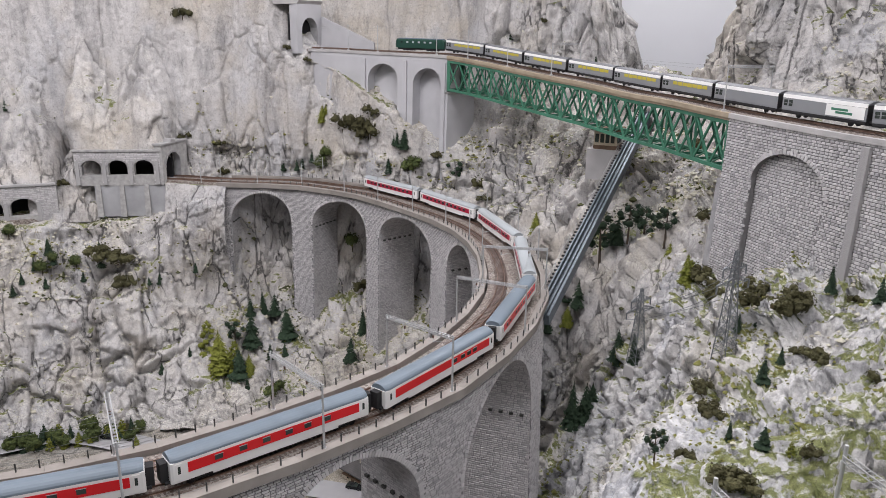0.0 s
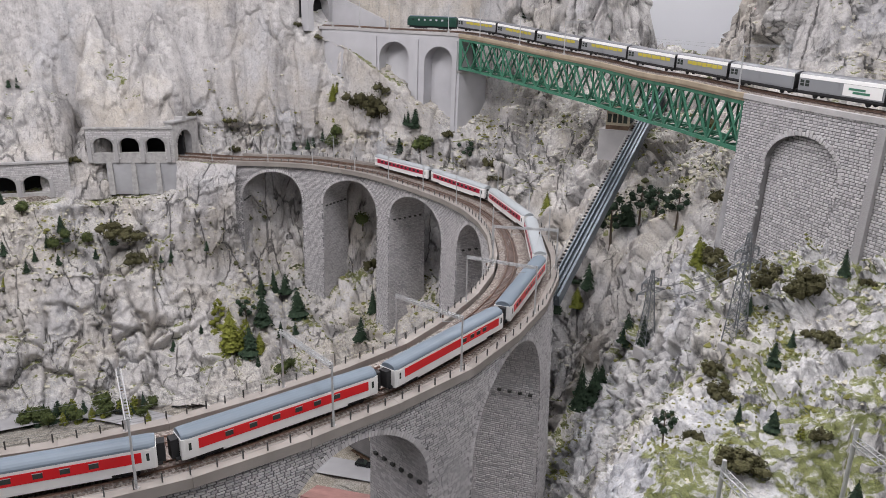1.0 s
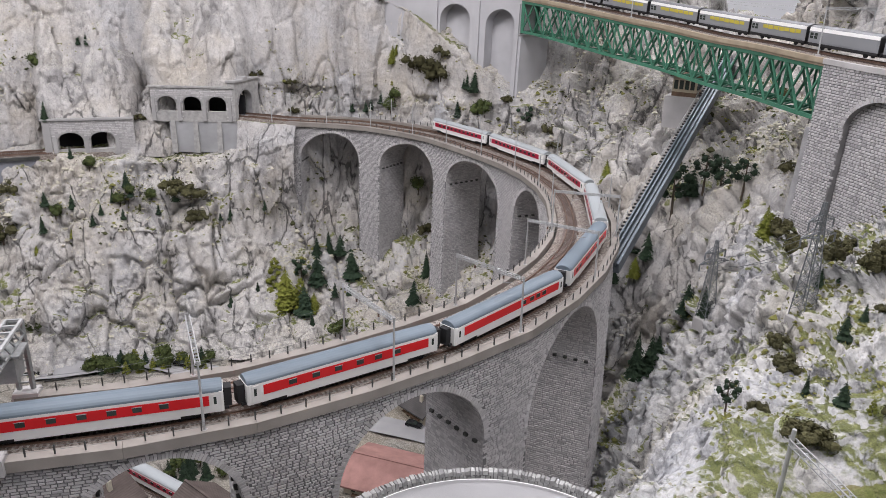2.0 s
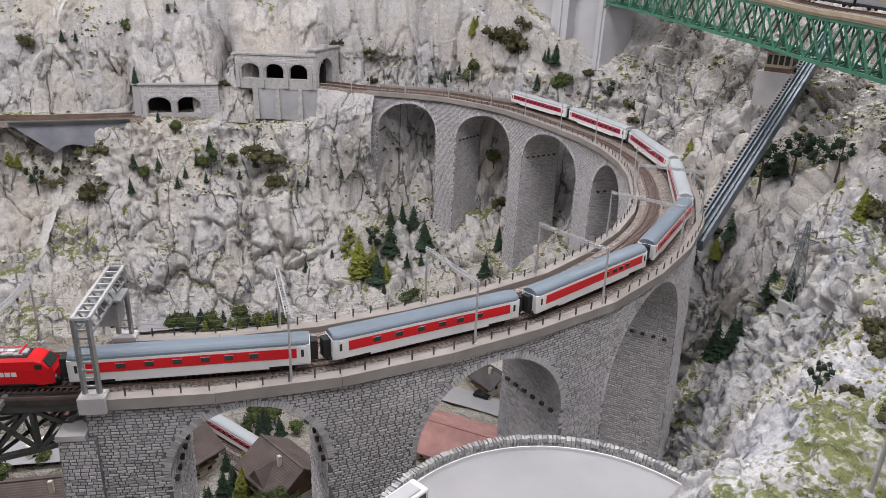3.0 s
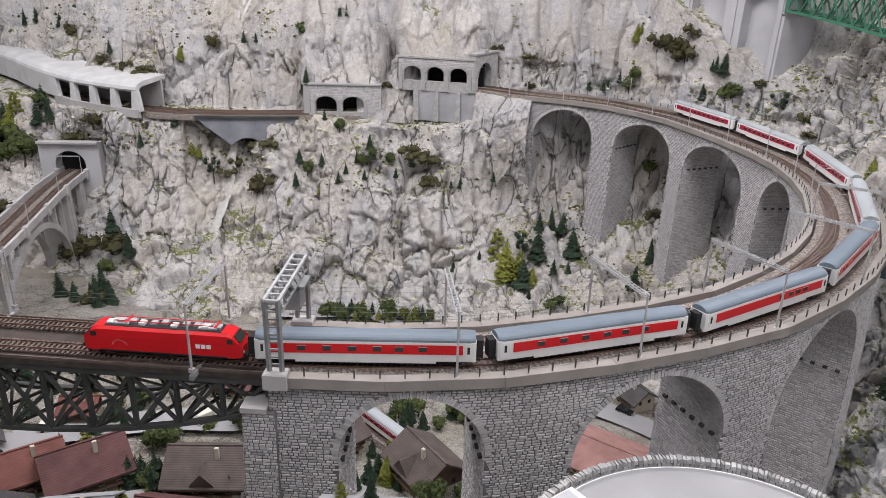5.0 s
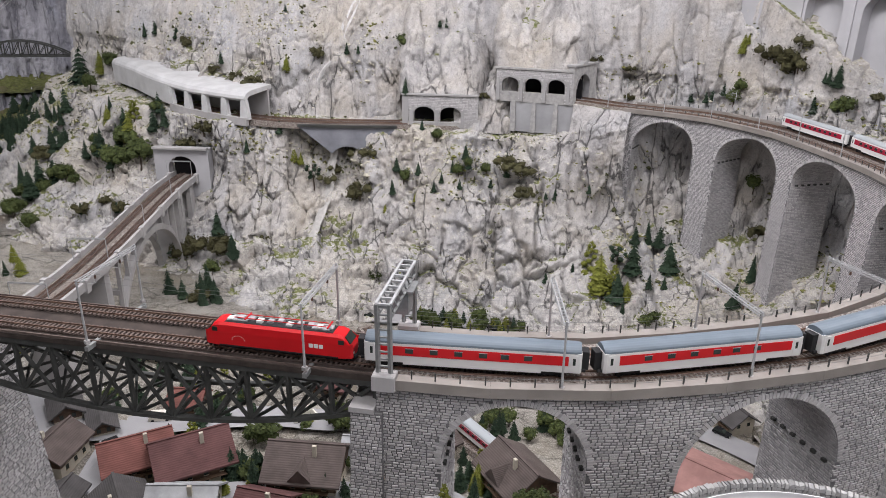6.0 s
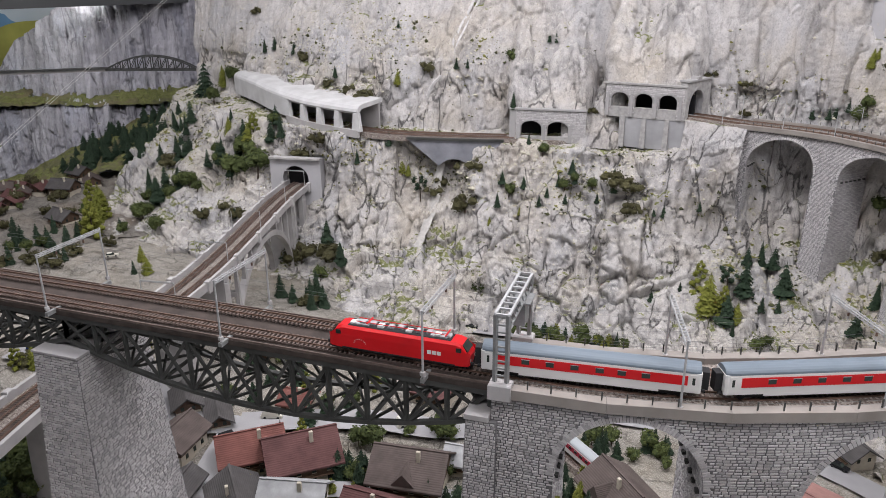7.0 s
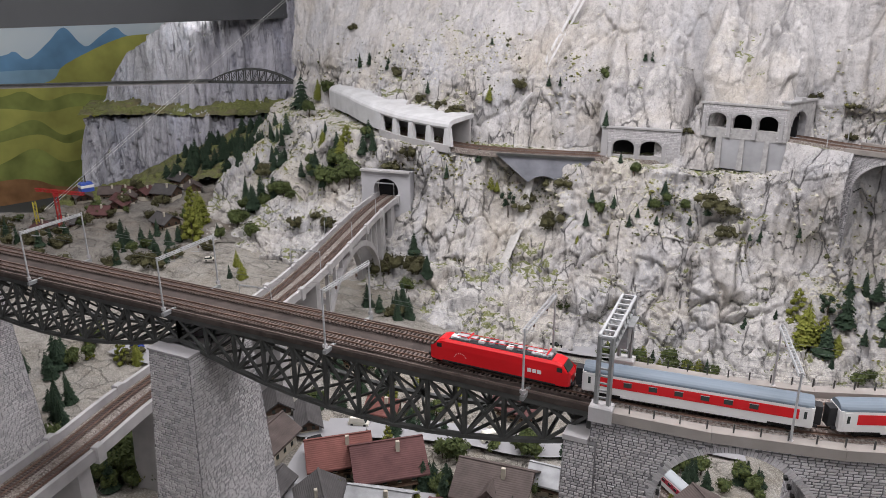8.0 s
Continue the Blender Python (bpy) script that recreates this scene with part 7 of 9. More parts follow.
# red crane
M["cranered"] = gloss("crane_red", (0.45, 0.03, 0.03), .4)
cr = thing("tower_crane", "small red tower crane beyond the bridge", "crane", m=pose(-4.0, .98, .34))
lattice((0, 0, 0), (0, 0, .26), .016, .016, 12, cr, M["cranered"], .003, "tower")
lattice((-.10, -.06, .25), (.16, .09, .25), .014, .012, 12, cr, M["cranered"], .0025, "jib")
part("cab", Shape().box(-.012, .012, -.012, .012, .225, .245), M["cranered"], cr)
cr2 = thing("yellow_crane", "small yellow construction mast", "crane", m=pose(-4.1, .90, .34))
lattice((0, 0, 0), (0, 0, .19), .014, .014, 9, cr2, M["yellow"], .0025, "tower")

# hall: soffit over the recess, white end wall, ceiling, far walls
sof = Shape().box(-7.0, -5.0, -2.5, 3.55, 1.40, 1.62)
fascia = Shape().box(-5.0, -4.97, -2.5, 3.2, 1.335, 1.62)
M["soffit"] = plain("grey_soffit", (0.09, 0.094, 0.098), .9, var=.08, scale=2, bump=0)
tagged(part("soffit", sof, M["soffit"]), "grey hall soffit over the scenery recess", "soffit", kind="structure")
tagged(part("fascia", fascia, M["soffit"]), "pale grey fascia board over the scenery recess", "fascia", kind="structure")
for nm, bx in (("wall_north", (-7.0, 3.5, 3.6, 3.7, -.1, 3.2)), ("wall_south", (-7.0, 3.5, -3.2, -3.1, -.1, 3.2)), ("wall_east", (3.5, 3.6, -3.1, 3.7, -.1, 3.2)), ("wall_west", (-7.1, -7.0, -3.1, 3.7, -.1, 3.2))):
    tagged(part(nm, Shape().box(*bx), M["plaster"]), "plain white hall wall", "wall", kind="structure")
tagged(part("ceiling", Shape().box(-7.1, 3.6, -3.2, 3.7, 3.2, 3.3), M["plaster"]), "plain white hall ceiling", "ceiling", kind="structure")
tagged(part("floor", Shape().box(-7.1, 3.6, -3.2, 3.7, -.2, -.1), M["soffit"]), "grey hall floor under the layout", "floor", kind="structure")

# ---- lattice power pylons on the hillside, stream, cable car ----
M["pylon"] = plain("pylon_grey", (0.20, 0.215, 0.23), .5, .3, var=.15, scale=40)


def pylon(x, y, z, h, turn):
    m = thing("power_pylon", "grey lattice power pylon on the rocky hillside", "pylon", "power pylons", m=pose(x, y, z, 0, 0, turn))
    w = lambda u: .0155 * (1 - u) + .0022 * u
    n = 11
    zs = [h * (1 - (1 - k / n) ** 1.15) for k in range(n + 1)]
    for sx in (-1, 1):
        for sy in (-1, 1):
            part("leg", Shape().beam((sx * w(0), sy * w(0), -.02), (sx * w(1), sy * w(1), h), .0018, .0018), M["pylon"], m)
    br = Shape()
    for k in range(n):
        a, b, z0, z1 = w(zs[k] / h), w(zs[k + 1] / h), zs[k], zs[k + 1]
        for p, q in (((-1, -1), (1, -1)), ((1, -1), (1, 1)), ((1, 1), (-1, 1)), ((-1, 1), (-1, -1))):
            br.beam((p[0] * a, p[1] * a, z0), (q[0] * b, q[1] * b, z1), .0008, .0008)
            br.beam((q[0] * a, q[1] * a, z0), (p[0] * b, p[1] * b, z1), .0008, .0008)
            br.beam((p[0] * b, p[1] * b, z1), (q[0] * b, q[1] * b, z1), .0008, .0008)
    part("bracing", br, M["pylon"], m, fix=False)
    for f, l in ((.70, .042), (.84, .030)):
        zc, a = f * h, w(f)
        for s in (-1, 1):
            arm = Shape()
            for e in (-1, 1):
                arm.beam((s * a, e * a, zc), (s * l, 0, zc + .001), .0013, .0013)
                arm.beam((s * a, e * a, zc + .012), (s * l, 0, zc + .001), .0013, .0013)
                arm.beam((s * (a + l) / 2, e * a / 2, zc), (s * (a + l) / 2, e * a / 2, zc + .007), .001, .001)
            part("crossarm", arm, M["pylon"], m, fix=False)
            part("insulator", Shape().tube((s * l * .95, 0, zc), (s * l * .95, 0, zc - .014), .0016, .0016, 7), M["pylon"], m)
    part("footing", Shape().tub(-.018, .018, -.018, .018, -.04, -.010, .002), M["concrete"], m)
    return m, [Vector((x, y, z)) + Matrix.Rotation(math.radians(turn), 3, "Z") @ Vector((s * l * .95, 0, f * h - .014)) for f, l in ((.70, .042), (.84, .030)) for s in (-1, 1)]


def hill_z(x, y):
    near = (np.abs(HILL[..., 0] - x) < .03) & (np.abs(HILL[..., 1] - y) < .03)
    return float(HILL[..., 2][near].mean())


p1, tips1 = pylon(.52, 1.40, hill_z(.52, 1.40), .195, 35)
p2, tips2 = pylon(.43, 1.75, max(.775, hill_z(.43, 1.75)), .175, 35)
lines = thing("power_line", "thin grey overhead lines between the pylons", "cable")
for a, b in zip(tips1, tips2):
    sag = [a.lerp(b, k / 10) - Vector((0, 0, .012 * (1 - (k / 5 - 1) ** 2))) for k in range(11)]
    c = Shape()
    c.loft([[p + Vector((u * .0004, 0, v * .0004)) for u, v in ((-1, -1), (1, -1), (1, 1), (-1, 1))] for p in sag])
    part("cable", c, M["pylon"], lines, fix=False)

# falls and stream bed: ribbons that follow the rock
M["fall"] = plain("pale_water_streaks", (0.66, 0.655, 0.65), .5, var=.12, scale=90, fine=400, bump=.0006)


def ribbon(pts, w, name, label, material=None):
    flat = CLIFF.reshape(-1, 3)
    xs, zs = spline(pts, .012)[1], None
    sh, prev = Shape(), None
    rb = random.Random(len(pts))
    ys = [flat[((flat[:, 0] - px) ** 2 + (flat[:, 2] - pz) ** 2).argmin(), 1] for px, pz in xs]
    for k, (px, pz) in enumerate(xs):
        near = ys[max(0, k - 12):k + 13]
        y = sum(near) / len(near) - .008
        ww = w * rb.uniform(.85, 1.1)
        row = [Vector((px - ww, y + .004, pz)), Vector((px - ww * .3, y - .002, pz)), Vector((px + ww * .4, y - .001, pz)), Vector((px + ww, y + .004, pz))]
        if prev:
            for k in range(3):
                sh.quad(prev[k], prev[k + 1], row[k + 1], row[k])
        prev = row
    tagged(part(name, sh, material or M["fall"], fix=False), label, "stream", kind="structure")


ribbon([(-2.17, 1.49), (-2.21, 1.38), (-2.235, 1.29), (-2.25, 1.20), (-2.255, 1.10)], .009, "waterfall", "pale thin waterfall streaks on the cliff")
ribbon([(-2.145, 1.49), (-2.185, 1.38), (-2.21, 1.29), (-2.228, 1.20), (-2.235, 1.10)], .007, "waterfall", "pale thin waterfall streaks on the cliff")
ribbon([(-2.245, 1.10), (-2.29, 1.05), (-2.33, .98), (-2.34, .93)], .012, "waterfall", "pale thin waterfall streaks on the cliff")

M["gravel"] = plain("pale_stream_gravel", (0.50, 0.49, 0.47), .9, var=.2, scale=60, fine=400, bump=.001)
ribbon([(-2.122, .76), (-2.116, .66), (-2.085, .55), (-2.059, .464), (-2.031, .36), (-2.02, .26)], .022, "stream_bed", "pale gravel stream bed down the cliff", M["gravel"])

# cable car
car_line = thing("cable_car", "blue and white gondola on twin pale cables", "cable car")
C0, C1 = Vector((-4.4, 2.62, 1.472)), Vector((-4.4, 1.02, .40))
for o in (-.012, .012):
    part("cable", Shape().tube(C0 + Vector((0, o, 0)), C1 + Vector((0, o, 0)), .001, .001, 6), M["white"], car_line)
g = C0.lerp(C1, .86)
M["gondola"] = gloss("gondola_blue", (0.05, 0.10, 0.40))
cab = part("cabin", Shape().tub(g.x - .03, g.x + .03, g.y - .034, g.y + .034, g.z - .085, g.z - .035, .006), M["gondola"], car_line, "blue cabin")
part("window_band", Shape().tub(g.x - .032, g.x + .032, g.y - .036, g.y + .036, g.z - .062, g.z - .044, .005), M["white"], cab, "white window band")
part("hanger", Shape().beam((g.x, g.y, g.z - .04), (g.x, g.y, g.z + .004), .006, .006), M["steel"], car_line)

# meadow strip and catenary masts in front of the hillside
M["turf"] = rock("olive_turf", (0.24, 0.24, 0.09), (0.13, 0.13, 0.06), (0.30, 0.24, 0.13), .6, .1, 1.0, 2.0)
tu, tv = np.meshgrid(np.linspace(0, 1, 90), np.linspace(0, 1, 60))
edge = .90 + .175 * np.clip(tu * .85 / .27, 0, 1) + .07 * np.clip((tu * .85 - .27) / .6, 0, 1)
turf = np.stack([.33 + .85 * tu, .34 + (edge - .34) * tv, .985 + .012 * tu - .02 * np.clip((.08 - tu) / .08, 0, 1) - .02 * np.clip((tv - .93) / .07, 0, 1)], -1)
tf, _ = sheet("meadow", turf, M["turf"], .006, .004, .0015, 1.0, None, 6.0)
tagged(tf, "olive green flock meadow beside the rocks", "meadow", kind="structure")


def hill_mast(x, y, z):
    hm = thing("catenary_mast", "grey catenary mast with a lattice arm on the meadow", "catenary mast", "masts on the meadow")
    h0, h1 = Vector((x, y, .96)), Vector((x + .004, y + .004, z))
    part("mast", Shape().tube(h0, h1, .0030, .0026, 8), M["mast"], hm)
    part("base", Shape().tub(x - .006, x + .006, y - .006, y + .006, .94, .985, .002), M["concrete"], hm)
    lattice(h1 - Vector((0, 0, .016)), h1 + Vector((.040, -.09, -.022)), .008, .007, 12, hm, M["mast"], .0011, "lattice_arm")


hill_mast(.376, .896, 1.088)
hill_mast(.528, .935, 1.118)

# trees and bushes: x, y, z of the foot and the height
CONIFERS_1 = [(-2.200, 2.607, 1.134, 0.052), (-1.853, 2.835, 1.244, 0.046), (-1.813, 2.829, 1.247, 0.046), (-1.555, 2.882, 1.183, 0.063), (-1.868, 2.615, 0.993, 0.074), (-1.866, 2.671, 1.004, 0.050), (-1.847, 2.684, 1.012, 0.050), (-1.757, 2.564, 0.855, 0.048), (-1.536, 2.570, 0.765, 0.066), (-1.409, 2.633, 0.778, 0.042), (-1.383, 2.623, 0.710, 0.070), (-1.585, 2.519, 0.725, 0.052), (-1.475, 2.529, 0.712, 0.051), (-1.414, 2.549, 0.718, 0.041), (-1.592, 2.477, 0.685, 0.047), (-1.621, 2.446, 0.654, 0.047), (-1.522, 2.489, 0.679, 0.046), (-1.805, 2.445, 0.705, 0.060), (-1.714, 2.489, 0.684, 0.060), (-1.798, 2.385, 0.634, 0.066), (-1.208, 2.633, 0.648, 0.032), (-1.167, 2.638, 0.658, 0.034), (-1.153, 2.636, 0.672, 0.032)]
CONIFERS_2 = [(-1.088, 2.711, 0.654, 0.042), (-0.846, 2.551, 0.339, 0.123), (-1.123, 2.516, 0.352, 0.046), (-1.028, 2.589, 0.373, 0.041), (-2.957, 2.124, 0.775, 0.113), (-2.887, 2.125, 0.808, 0.111), (-3.242, 1.969, 0.636, 0.118), (-3.339, 1.979, 0.647, 0.091), (-3.902, 2.384, 0.863, 0.210), (-3.758, 2.173, 0.764, 0.134), (-3.333, 2.162, 0.808, 0.092), (-3.621, 1.807, 0.502, 0.127), (-3.493, 1.804, 0.497, 0.154), (-3.436, 1.569, 0.375, 0.075), (-3.064, 1.777, 0.446, 0.056), (-2.930, 1.876, 0.456, 0.055), (-2.299, 2.273, 0.831, 0.063), (-2.442, 2.218, 0.737, 0.064), (-2.513, 2.052, 0.406, 0.110), (-2.338, 1.986, 0.361, 0.100), (-2.583, 0.514, 0.313, 0.088), (-2.585, 0.555, 0.314, 0.122), (-2.350, 0.451, 0.307, 0.082)]
CONIFERS_3 = [(-2.249, 0.454, 0.305, 0.119), (-2.006, 0.516, 0.304, 0.110), (-1.976, 0.553, 0.302, 0.109), (-1.920, 0.583, 0.297, 0.108), (-1.882, 0.345, 0.307, 0.086), (-2.637, 0.441, 0.318, 0.089), (-2.806, 2.439, 1.054, 0.063), (-3.216, 2.519, 1.135, 0.068), (-3.458, 2.510, 1.130, 0.078), (-3.392, 2.501, 1.154, 0.071), (-2.152, 2.615, 1.137, 0.041), (-2.520, 2.558, 1.303, 0.038), (-0.835, 2.633, 0.429, 0.145), (-0.866, 2.757, 0.488, 0.079), (-0.818, 2.788, 0.498, 0.103), (-0.782, 2.776, 0.485, 0.091), (-0.703, 2.706, 0.428, 0.133), (-0.738, 2.615, 0.384, 0.065), (-0.694, 2.620, 0.391, 0.054), (-0.809, 2.512, 0.304, 0.054), (-0.423, 2.666, 0.498, 0.102), (-0.448, 2.593, 0.408, 0.105), (-0.371, 0.743, 0.870, 0.051)]
CONIFERS_4 = [(-0.772, 1.295, 0.312, 0.081), (-0.757, 1.489, 0.305, 0.074), (-0.313, 2.885, 1.147, 0.060), (-0.282, 2.874, 1.141, 0.073), (-0.795, 3.034, 1.012, 0.047), (-0.756, 3.018, 1.014, 0.047), (-0.717, 3.030, 1.016, 0.042), (-1.101, 1.181, 0.293, 0.070), (-1.072, 1.187, 0.291, 0.079), (-1.061, 1.122, 0.312, 0.059), (-1.269, 1.090, 0.305, 0.081), (-1.231, 1.104, 0.303, 0.078), (-1.294, 1.070, 0.303, 0.072), (-1.462, 2.174, 0.212, 0.061), (-1.492, 2.172, 0.211, 0.053), (-1.429, 2.198, 0.211, 0.057), (-1.553, 2.886, 1.181, 0.054), (-0.290, 2.879, 1.142, 0.077), (-0.325, 2.891, 1.150, 0.043), (-0.718, 3.022, 1.040, 0.046), (-0.694, 3.020, 1.053, 0.046), (-0.333, 2.877, 1.045, 0.064), (0.087, 3.023, 1.519, 0.035)]
CONIFERS_5 = [(0.064, 3.038, 1.517, 0.031), (0.364, 2.773, 1.484, 0.040), (0.415, 2.179, 1.000, 0.081), (0.542, 1.414, 1.062, 0.039), (0.574, 1.413, 1.075, 0.024), (0.583, 1.314, 1.066, 0.031), (0.548, 1.294, 1.043, 0.047), (0.676, 1.390, 1.162, 0.050), (0.710, 1.298, 1.167, 0.047), (0.751, 1.531, 1.243, 0.078), (0.478, 1.231, 0.955, 0.035), (0.462, 1.144, 0.986, 0.037), (0.492, 1.094, 1.027, 0.037), (0.261, 2.171, 0.740, 0.083), (0.326, 2.187, 0.807, 0.087), (0.315, 2.263, 0.796, 0.069), (0.408, 1.848, 0.791, 0.089), (0.424, 1.753, 0.844, 0.076), (0.281, 1.766, 0.658, 0.119), (0.323, 1.786, 0.657, 0.103), (0.352, 1.796, 0.677, 0.080), (0.544, 0.970, 1.043, 0.048), (0.554, 0.960, 1.043, 0.048)]
CONIFERS_6 = [(-1.425, 2.215, 0.193, 0.067), (-1.167, 2.273, 0.211, 0.056), (-1.543, 2.566, 0.762, 0.060), (-1.250, 1.057, 0.306, 0.096), (-1.217, 1.081, 0.307, 0.095), (-1.049, 1.117, 0.312, 0.092), (-1.018, 1.125, 0.312, 0.088), (-0.987, 1.149, 0.312, 0.082), (-4.073, 2.027, 0.591, 0.109), (-4.032, 2.111, 0.612, 0.102), (-3.989, 1.991, 0.566, 0.100), (-3.963, 2.101, 0.635, 0.083), (-3.995, 1.983, 0.559, 0.097), (-3.904, 2.160, 0.696, 0.117), (-3.581, 2.055, 0.618, 0.083), (-4.039, 2.113, 0.625, 0.116), (-3.787, 2.111, 0.657, 0.104), (-4.056, 2.112, 0.646, 0.081), (-5.033, 2.401, 0.346, 0.138), (-4.034, 2.095, 0.625, 0.105), (-3.793, 2.136, 0.695, 0.094), (-3.987, 2.138, 0.687, 0.077), (-3.945, 2.238, 0.757, 0.084)]
CONIFERS_7 = [(-3.740, 2.043, 0.651, 0.102), (-3.998, 2.135, 0.662, 0.108), (-3.988, 1.994, 0.569, 0.111), (-3.586, 2.072, 0.627, 0.090), (-3.602, 2.042, 0.620, 0.090), (-3.641, 2.054, 0.611, 0.071), (-4.022, 2.061, 0.611, 0.091), (-4.051, 2.140, 0.684, 0.081), (-4.985, 2.412, 0.344, 0.120), (-3.986, 2.005, 0.574, 0.093), (-4.091, 2.072, 0.619, 0.099), (-4.085, 2.097, 0.637, 0.110), (-3.661, 1.988, 0.618, 0.110), (-3.976, 2.091, 0.604, 0.087), (-3.736, 2.146, 0.689, 0.087), (-3.785, 2.002, 0.592, 0.103), (-4.013, 2.028, 0.583, 0.084), (-5.010, 2.404, 0.354, 0.138), (-3.783, 2.165, 0.719, 0.098), (-3.496, 1.327, 0.362, 0.101), (-3.625, 1.338, 0.357, 0.092), (-3.497, 1.372, 0.366, 0.090), (-3.519, 1.236, 0.348, 0.101)]
CONIFERS_8 = [(-3.314, 1.198, 0.382, 0.084), (-3.624, 1.238, 0.365, 0.079), (-3.439, 1.738, 0.466, 0.133), (-3.497, 1.803, 0.471, 0.148), (-3.445, 1.844, 0.505, 0.123), (-3.477, 1.931, 0.513, 0.106), (-3.192, 2.007, 0.674, 0.129), (-3.154, 2.035, 0.705, 0.128), (-3.169, 2.134, 0.746, 0.118), (-2.265, 1.802, 0.282, 0.144), (-2.341, 1.956, 0.379, 0.099), (-2.304, 1.943, 0.335, 0.084), (-0.684, 1.765, 0.259, 0.057), (-0.801, 1.642, 0.280, 0.079), (-0.708, 1.750, 0.261, 0.076), (-0.830, 1.600, 0.287, 0.075), (-0.810, 1.620, 0.280, 0.082), (-0.792, 1.639, 0.281, 0.067), (-0.746, 1.731, 0.262, 0.074), (-0.835, 1.597, 0.291, 0.063), (-0.732, 1.765, 0.258, 0.070), (-0.789, 1.627, 0.280, 0.065), (-0.688, 1.369, 0.297, 0.073)]
CONIFERS_9 = [(-0.771, 1.399, 0.297, 0.066), (-0.784, 1.342, 0.299, 0.082), (-0.829, 1.438, 0.302, 0.061), (-1.906, 0.419, 0.301, 0.139), (-1.888, 0.588, 0.302, 0.154), (-1.836, 0.527, 0.306, 0.133), (-1.905, 0.465, 0.304, 0.134), (-1.999, 0.488, 0.304, 0.129), (-1.942, 0.473, 0.302, 0.120), (-1.805, 0.447, 0.301, 0.100), (-1.915, 0.389, 0.307, 0.119), (-2.629, 0.565, 0.317, 0.110), (-2.624, 0.540, 0.317, 0.125), (-2.572, 0.500, 0.310, 0.097), (-2.245, 0.448, 0.304, 0.097), (-2.359, 0.502, 0.304, 0.123), (-2.360, 0.473, 0.303, 0.119), (-1.126, 1.171, 0.297, 0.079), (-1.241, 1.066, 0.307, 0.086), (-1.247, 1.092, 0.304, 0.062), (-1.065, 1.145, 0.312, 0.075), (-1.283, 1.051, 0.303, 0.076), (-0.918, 1.361, 0.297, 0.083)]
CONIFERS_10 = [(-0.938, 1.418, 0.301, 0.084), (-0.939, 1.345, 0.297, 0.077), (-0.928, 1.409, 0.301, 0.086), (-0.957, 1.344, 0.300, 0.081), (-4.121, 0.758, 0.356, 0.106), (-3.858, 0.841, 0.353, 0.100), (-3.929, 0.978, 0.362, 0.102), (-4.043, 0.790, 0.365, 0.097), (-3.884, 0.883, 0.357, 0.104), (-3.179, 1.195, 0.367, 0.074), (-3.355, 1.027, 0.364, 0.098), (-3.576, 1.140, 0.353, 0.104), (-3.509, 1.113, 0.352, 0.088), (-3.367, 1.259, 0.370, 0.077), (-3.251, 1.139, 0.369, 0.061), (-3.314, 1.198, 0.382, 0.084), (-3.528, 1.224, 0.337, 0.098), (-2.311, 1.708, 0.268, 0.088), (-2.258, 1.791, 0.276, 0.081), (-2.282, 1.780, 0.254, 0.115), (-2.193, 1.713, 0.263, 0.111), (-2.175, 1.783, 0.257, 0.112), (-2.379, 1.720, 0.258, 0.111)]
CONIFERS_11 = [(-2.246, 1.801, 0.253, 0.081), (-2.278, 1.748, 0.258, 0.085), (-2.631, 1.908, 0.354, 0.107), (-2.625, 1.944, 0.425, 0.133), (-3.605, 1.427, 0.357, 0.083), (-3.253, 1.257, 0.378, 0.064), (-3.680, 1.158, 0.377, 0.107), (-3.587, 1.181, 0.368, 0.093), (-3.285, 1.200, 0.381, 0.075), (-3.137, 1.966, 0.603, 0.127), (-3.139, 2.077, 0.715, 0.117), (-2.978, 2.178, 0.854, 0.097), (-3.439, 1.738, 0.466, 0.133), (-2.919, 1.362, 0.340, 0.063), (-1.433, 2.230, 0.211, 0.075), (-1.387, 2.221, 0.196, 0.053), (-1.313, 2.238, 0.198, 0.052), (-1.158, 2.304, 0.212, 0.065), (-1.512, 2.183, 0.232, 0.067), (-1.464, 2.213, 0.222, 0.067), (-1.436, 2.246, 0.212, 0.076), (-1.332, 2.259, 0.212, 0.075), (-1.218, 2.274, 0.211, 0.065)]
CONIFERS = CONIFERS_1 + CONIFERS_2 + CONIFERS_3 + CONIFERS_4 + CONIFERS_5 + CONIFERS_6 + CONIFERS_7 + CONIFERS_8 + CONIFERS_9 + CONIFERS_10 + CONIFERS_11
PINES_1 = [(-2.156, 2.327, 0.609, 0.120), (-0.880, 2.620, 0.401, 0.124), (-0.090, 2.817, 1.010, 0.112), (0.409, 2.206, 0.916, 0.159), (0.456, 2.184, 1.012, 0.114), (0.482, 2.139, 0.998, 0.118), (0.513, 2.078, 1.018, 0.109), (0.355, 1.145, 0.977, 0.058)]
PINES = PINES_1
